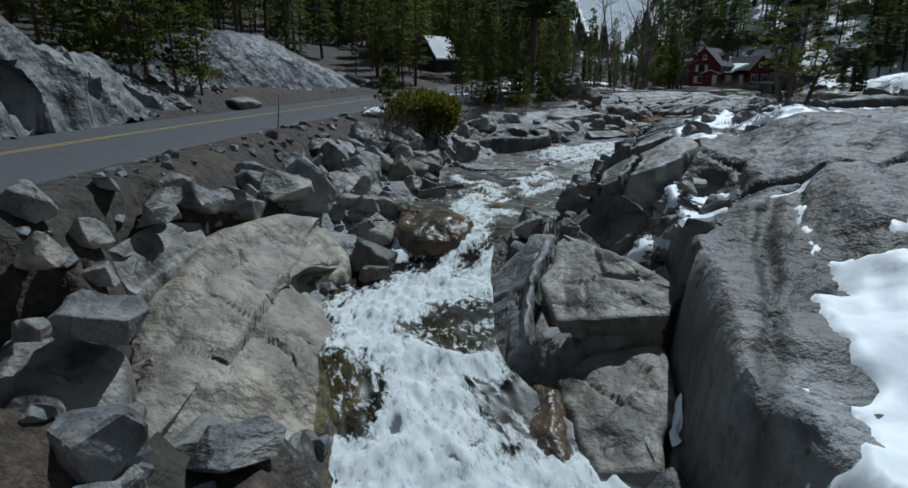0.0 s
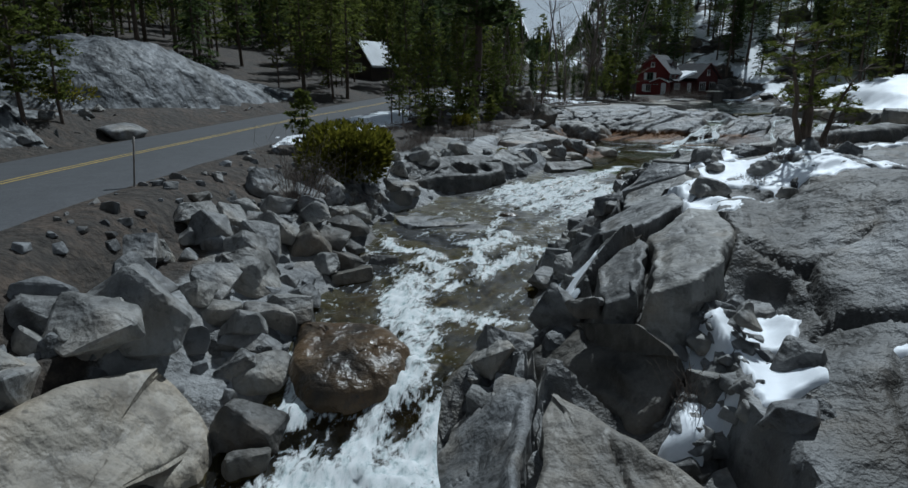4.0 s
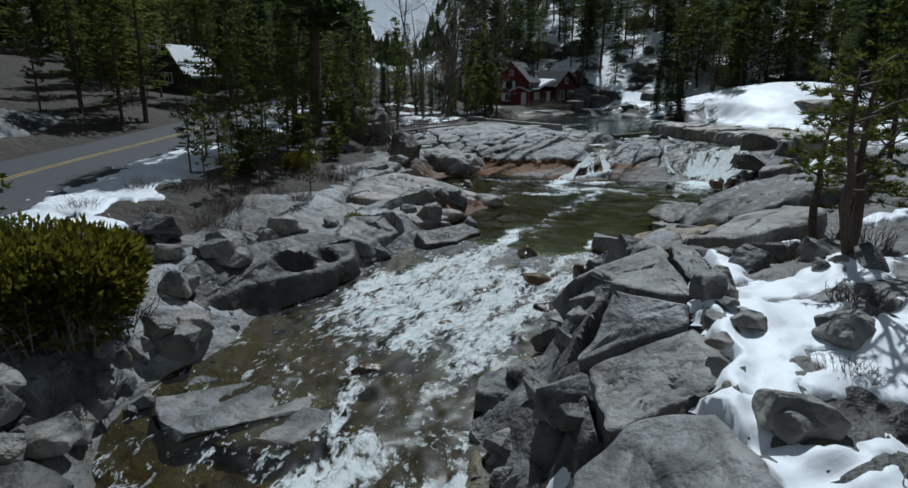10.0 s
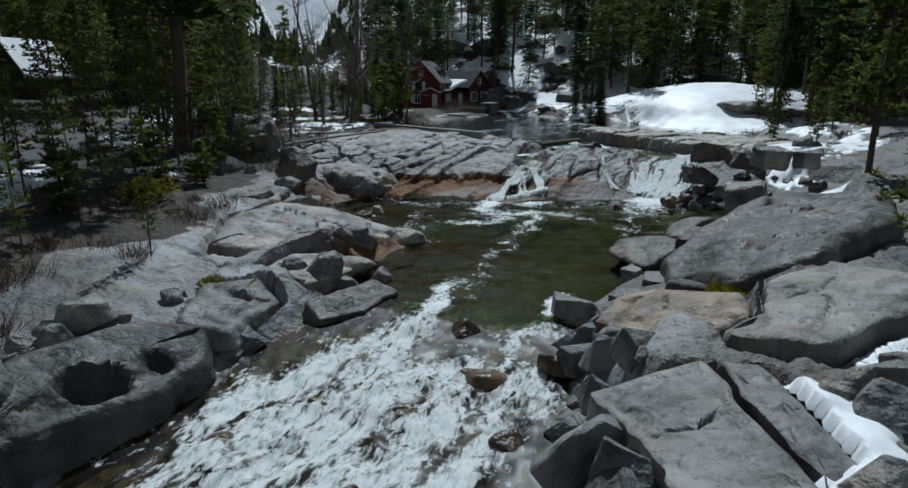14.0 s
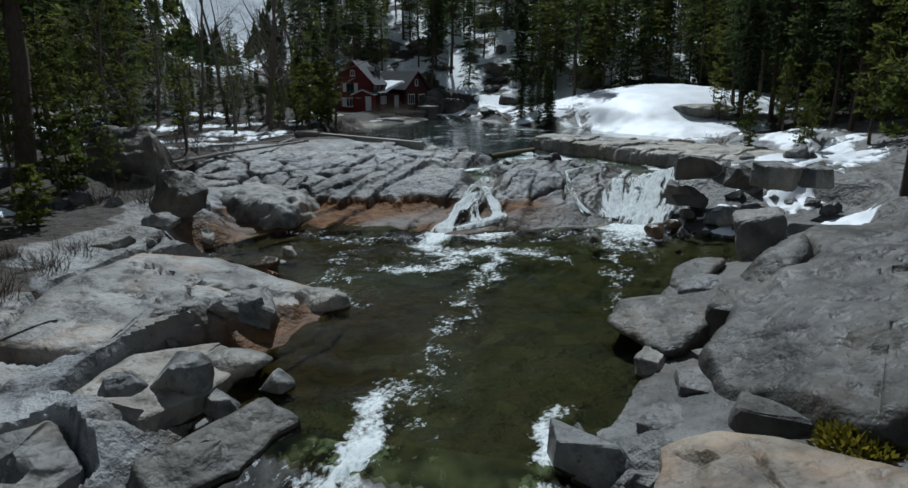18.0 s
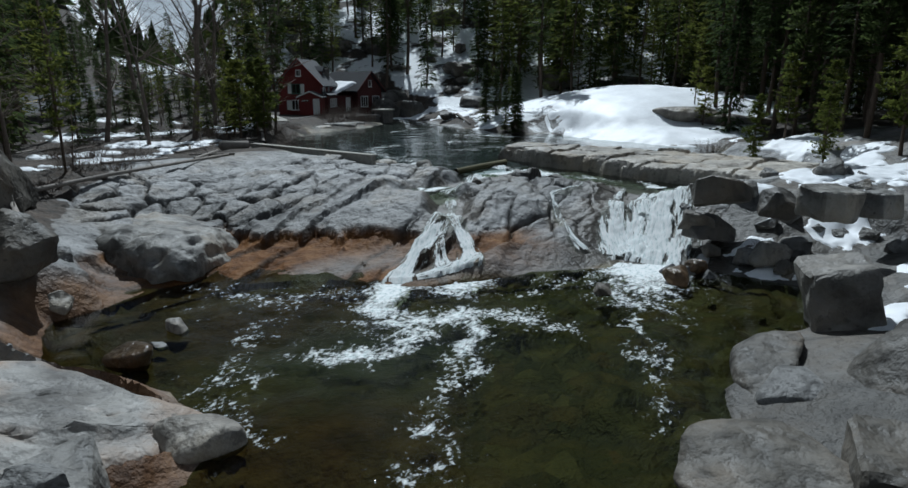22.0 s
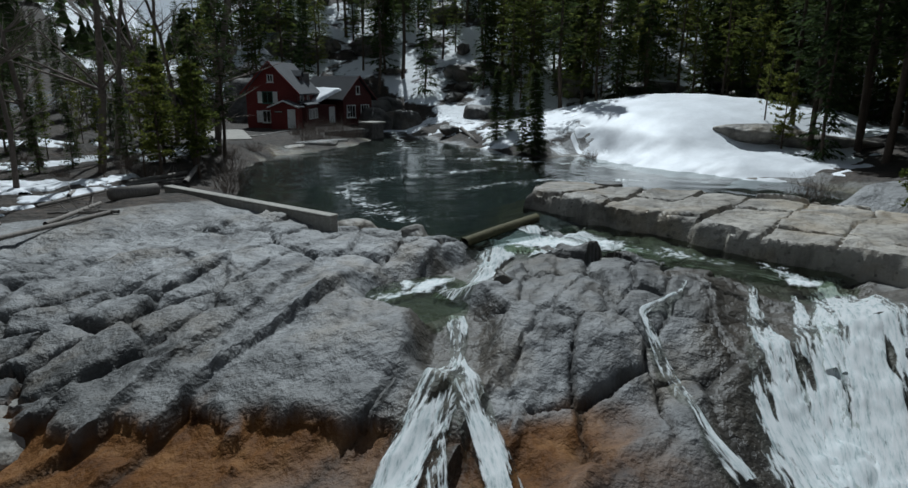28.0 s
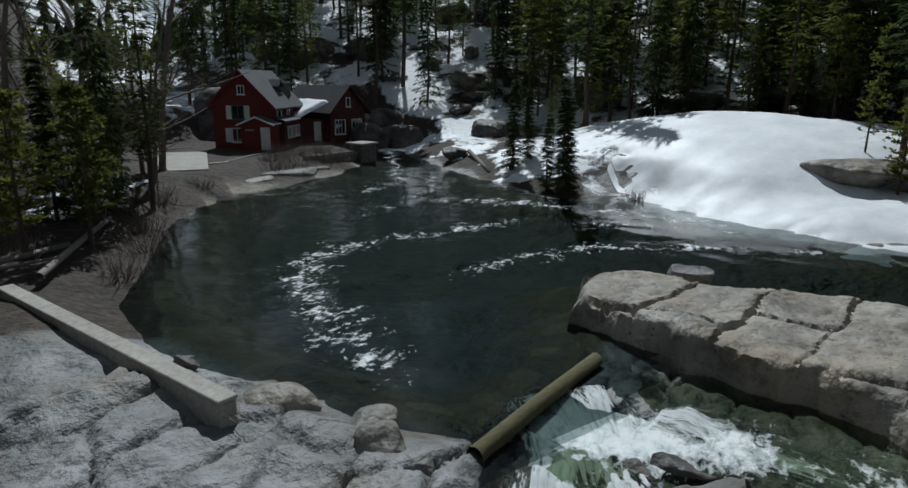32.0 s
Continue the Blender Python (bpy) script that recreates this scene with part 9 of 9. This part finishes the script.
def porch():
    ob = new("porch")
    ob.parent = house_a
    ob.matrix_local = pose(4.6, -0.2, 0)
    part("wall", prism(bmesh.new(), [(-1.4, -0.6), (1.5, -0.6), (1.5, 2.2), (0.05, 2.8), (-1.4, 2.2)], -1.4, 0.3), RED, ob)
    for s in (-1, 1):
        part("roof", prism(bmesh.new(), [(0.05, 2.86), (0.05, 2.98), (0.05 + s * 1.75, 2.26), (0.05 + s * 1.75, 2.14)], -1.65, 0.3), SHINGLE, ob, "small grey porch roof")
        part("fascia", prism(bmesh.new(), [(0.05, 2.82), (0.05, 2.98), (0.05 + s * 1.75, 2.26), (0.05 + s * 1.75, 2.1)], -1.72, -1.66), WHITE, ob, "pale porch fascia")
    dr = part("door", boxed((0.85, 0.07, 2.0), (0.85, -1.44, 1.0), None, 0.01), WHITE, ob, "white front door")
    part("door_handle", mesh_of("door_handle", *tube([(0.55, -1.52, 1.0), (0.55, -1.52, 1.12)], (0.02, 0.02), 6), WOOD_DARK), WOOD_DARK, dr)
    sg = part("sign_board", boxed((0.9, 0.04, 0.22), (-0.55, -1.43, 1.75)), WOOD_DARK, ob, "small dark name board with plain bars")
    for k in range(4):
        part("bar", boxed((0.14, 0.01, 0.09), (-0.88 + 0.21 * k, -1.455, 1.75)), WHITE, sg)
    part("lean_to_roof", prism(bmesh.new(), [(1.0, 2.72), (1.0, 2.84), (2.1, 2.44), (2.1, 2.32)], 0.5, 5.0), SHINGLE, ob)
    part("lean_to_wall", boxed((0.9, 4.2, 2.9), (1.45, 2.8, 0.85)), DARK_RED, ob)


porch()
for wy in (1.6, 2.8, 4.0):
    window(house_a, wy, 1.4, 0.7, 0.9, 6.52, False, 1, WHITE, -1, "x")

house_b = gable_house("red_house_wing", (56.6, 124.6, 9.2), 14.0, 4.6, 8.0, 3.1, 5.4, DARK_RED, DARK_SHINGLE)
tagged(house_b, "dark red gabled wing with dark roof and white windows", "house")
window(house_b, 1.15, 1.4, 1.2, 1.35, -0.05, False, 2)
window(house_b, 3.4, 1.4, 1.2, 1.35, -0.05, False, 2)
window(house_b, 2.3, 3.9, 0.4, 0.8, -0.05, False, 0)
window(house_b, 2.0, 1.6, 0.6, 0.9, -0.02, False, 1, WHITE, 1, "x")


def side_porch():
    """The low roof in the angle of the wing, deep in snow."""
    ob = new("side_porch")
    ob.parent = house_b
    ob.matrix_local = pose(-3.4, 1.0, 0)
    part("wall", boxed((3.3, 4.4, 2.3), (1.7, 2.4, 1.1)), DARK_RED, ob)
    part("roof", prism(bmesh.new(), [(-0.6, 2.1), (-0.6, 2.25), (3.6, 4.1), (3.6, 3.95)], -0.5, 5.2), DARK_SHINGLE, ob)
    part("door", boxed((0.85, 0.06, 1.95), (2.6, 0.17, 1.0)), WHITE, ob, "narrow pale side door")


side_porch()
chim = new("chimney")
chim.matrix_world = pose(52.6, 126.4, 12.0)
part("chimney_body", boxed((0.9, 0.8, 6.0), (0, 0, 0), None, 0.03), STONE, chim)
part("cap", boxed((1.05, 0.95, 0.14), (0, 0, 3.05), None, 0.02), CONCRETE, chim)
tagged(chim, "square stone chimney between the two roofs", "chimney")


def roof_snow():
    """A thick slab of snow sliding off the low roof."""
    u, v = np.meshgrid(np.linspace(0, 1, 26), np.linspace(0, 1, 30), indexing="ij")
    bm = bmesh.new()
    x = -0.95 + 4.3 * u
    y = -0.4 + 4.6 * v + 0.9 * (1 - u) * (v - 0.5) * 0.0 - 0.5 * u
    ed = np.minimum(np.minimum(u, 1 - u) * 4.3, np.minimum(v, 1 - v) * 4.6) + 0.12 * vnoise(u * 6, v * 6, 3)
    z = 2.2 + 0.44 * (x + 0.6) + 0.42 * np.clip(ed / 0.35, 0, 1) ** 0.5 - 0.25 * np.clip(-0.45 - x, 0, 1)
    me = mesh_of("snow_slab", np.stack([x, y, z], -1).reshape(-1, 3), grid_faces(26, 30), SNOW)
    bm.free()
    ob = new("roof_snow", me)
    ob.matrix_world = house_b.matrix_world @ pose(-3.4, 1.0, 0.02)
    return tagged(ob, "thick white snow sliding off the low roof", "snow")


roof_snow()


# terrace, steps and quay walls in front of the house
def stone_wall(name, points, top, thick, label, mat=STONE, low=7.6):
    ob = new(name)
    r_ = random.Random(int(points[0][0] * 10))
    for (x0, y0), (x1, y1) in zip(points[:-1], points[1:]):
        ln = math.hypot(x1 - x0, y1 - y0)
        a = math.atan2(y1 - y0, x1 - x0)
        part("core", boxed((ln, thick, top - low), ((x0 + x1) / 2, (y0 + y1) / 2, (top + low) / 2), Matrix.Rotation(a, 4, "Z"), 0.03), mat, ob)
        rows = max(1, int((top - low) / 0.4))
        for q in range(rows):
            s = r_.uniform(0, 0.3)
            while s < ln - 0.3:
                w = r_.uniform(0.35, 0.7)
                for side in (-1, 1):
                    c = s + w / 2
                    px, py = x0 + math.cos(a) * c - math.sin(a) * side * thick / 2, y0 + math.sin(a) * c + math.cos(a) * side * thick / 2
                    part("stone", r_.choice(LOOSE), None, ob).matrix_local = pose(px, py, low + (q + 0.5) * (top - low) / rows, r_.uniform(-9, 9), r_.uniform(-9, 9), math.degrees(a) + r_.uniform(-9, 9)) @ Matrix.Diagonal((w * 0.52, 0.14, (top - low) / rows * 0.5, 1))
                s += w
    return tagged(ob, label, "stone wall")


stone_wall("quay_wall", [(48.8, 112.8), (51.3, 113.5), (54.2, 114.6)], 9.3, 0.5, "dark rubble-stone quay wall below the house")
stone_wall("terrace_wall", [(42.6, 113.4), (45.4, 116.4), (48.4, 118.8)], 9.2, 0.4, "low stone terrace wall before the house")


def pier():
    ob = new("stone_pier")
    ob.matrix_world = pose(55.2, 115.0, 8.5, 0, 0, 20)
    part("shaft", boxed((1.9, 1.7, 2.6), (0, 0, 0), None, 0.06), STONE, ob)
    part("cap", boxed((2.2, 2.0, 0.16), (0, 0, 1.36), None, 0.03), CONCRETE, ob, "flat pale stone cap")
    return tagged(ob, "square stone pier at the pond inlet", "pier")


pier()


def steps():
    ob = new("garden_steps")
    ob.matrix_world = pose(42.2, 111.6, 8.45, 0, 0, 10)
    for k in range(5):
        part("tread", boxed((1.5, 0.36, 0.17), (0, 0.34 * k, 0.17 * k), None, 0.015), CONCRETE, ob)
    return tagged(ob, "short flight of grey stone steps", "steps")


steps()
for k, (x, y, w, h) in enumerate(((49.4, 115.6, 3.0, 1.5), (47.4, 115.0, 2.4, 1.2), (51.6, 116.2, 2.8, 1.3), (50.4, 112.2, 2.0, 0.9), (45.6, 112.6, 1.8, 0.8), (38.6, 104.8, 2.0, 0.9))):
    twig_shrub(x, y, w, h, 300 + k, "leafless brown shrub before the red house", 90)
ter = new("terrace_slab")
ter.matrix_world = pose(39.9, 116.0, 8.95, 0, 0, -14)
part("slab", boxed((4.0, 12.0, 0.5), (0, 0, 0), None, 0.05), CONCRETE, ter)
tagged(ter, "pale concrete terrace beside the house", "terrace")
for k, (x, y, w, d, h) in enumerate(((46.0, 108.6, 5.5, 1.8, 0.9), (42.4, 106.8, 3.4, 1.8, 0.7), (48.8, 109.9, 2.4, 1.2, 0.7))):
    boulder(x, y, w, d, h, 15, 500 + k, LAKE_Z + 0.28, ROCK_PALE, 12, 9, 4, 0.2, 0, (0, 0), "pale smooth rock at the pond's edge")


# ---------------- cabins in the forest ----------------
def cabin(x, y, turn, width, length, eave, ridge, snowy, label):
    ob = gable_house("cabin", (x, y, gz(x, y)), turn, width, length, eave, ridge, WOOD_DARK, DARK_SHINGLE, 0.4)
    tagged(ob, label, "cabin")
    window(ob, width / 2, 1.3, 0.9, 1.0, -0.05, False, 1)
    if snowy:
        s = (ridge - eave) / (width / 2)
        e = width / 2 + 0.35
        sn = new("roof_snow", None)
        sn.matrix_world = ob.matrix_world.copy()
        part("snow_slab", prism(bmesh.new(), [(width / 2 + 0.1, ridge + 0.22), (width / 2 + 0.1, ridge + 0.4), (width / 2 + e, ridge + 0.42 - s * e), (width / 2 + e, ridge + 0.22 - s * e)], -0.3, length + 0.3), SNOW, sn)
        tagged(sn, "white snow on the cabin roof", "snow")
    return ob


cabin(-6.4, 104.0, -35, 4.4, 6.0, 1.6, 4.6, True, "small dark steep-roofed cabin under the pines")
cabin(-15.0, 112.0, -20, 6.0, 7.0, 2.4, 5.2, False, "dark wooden cabin deep in the forest")
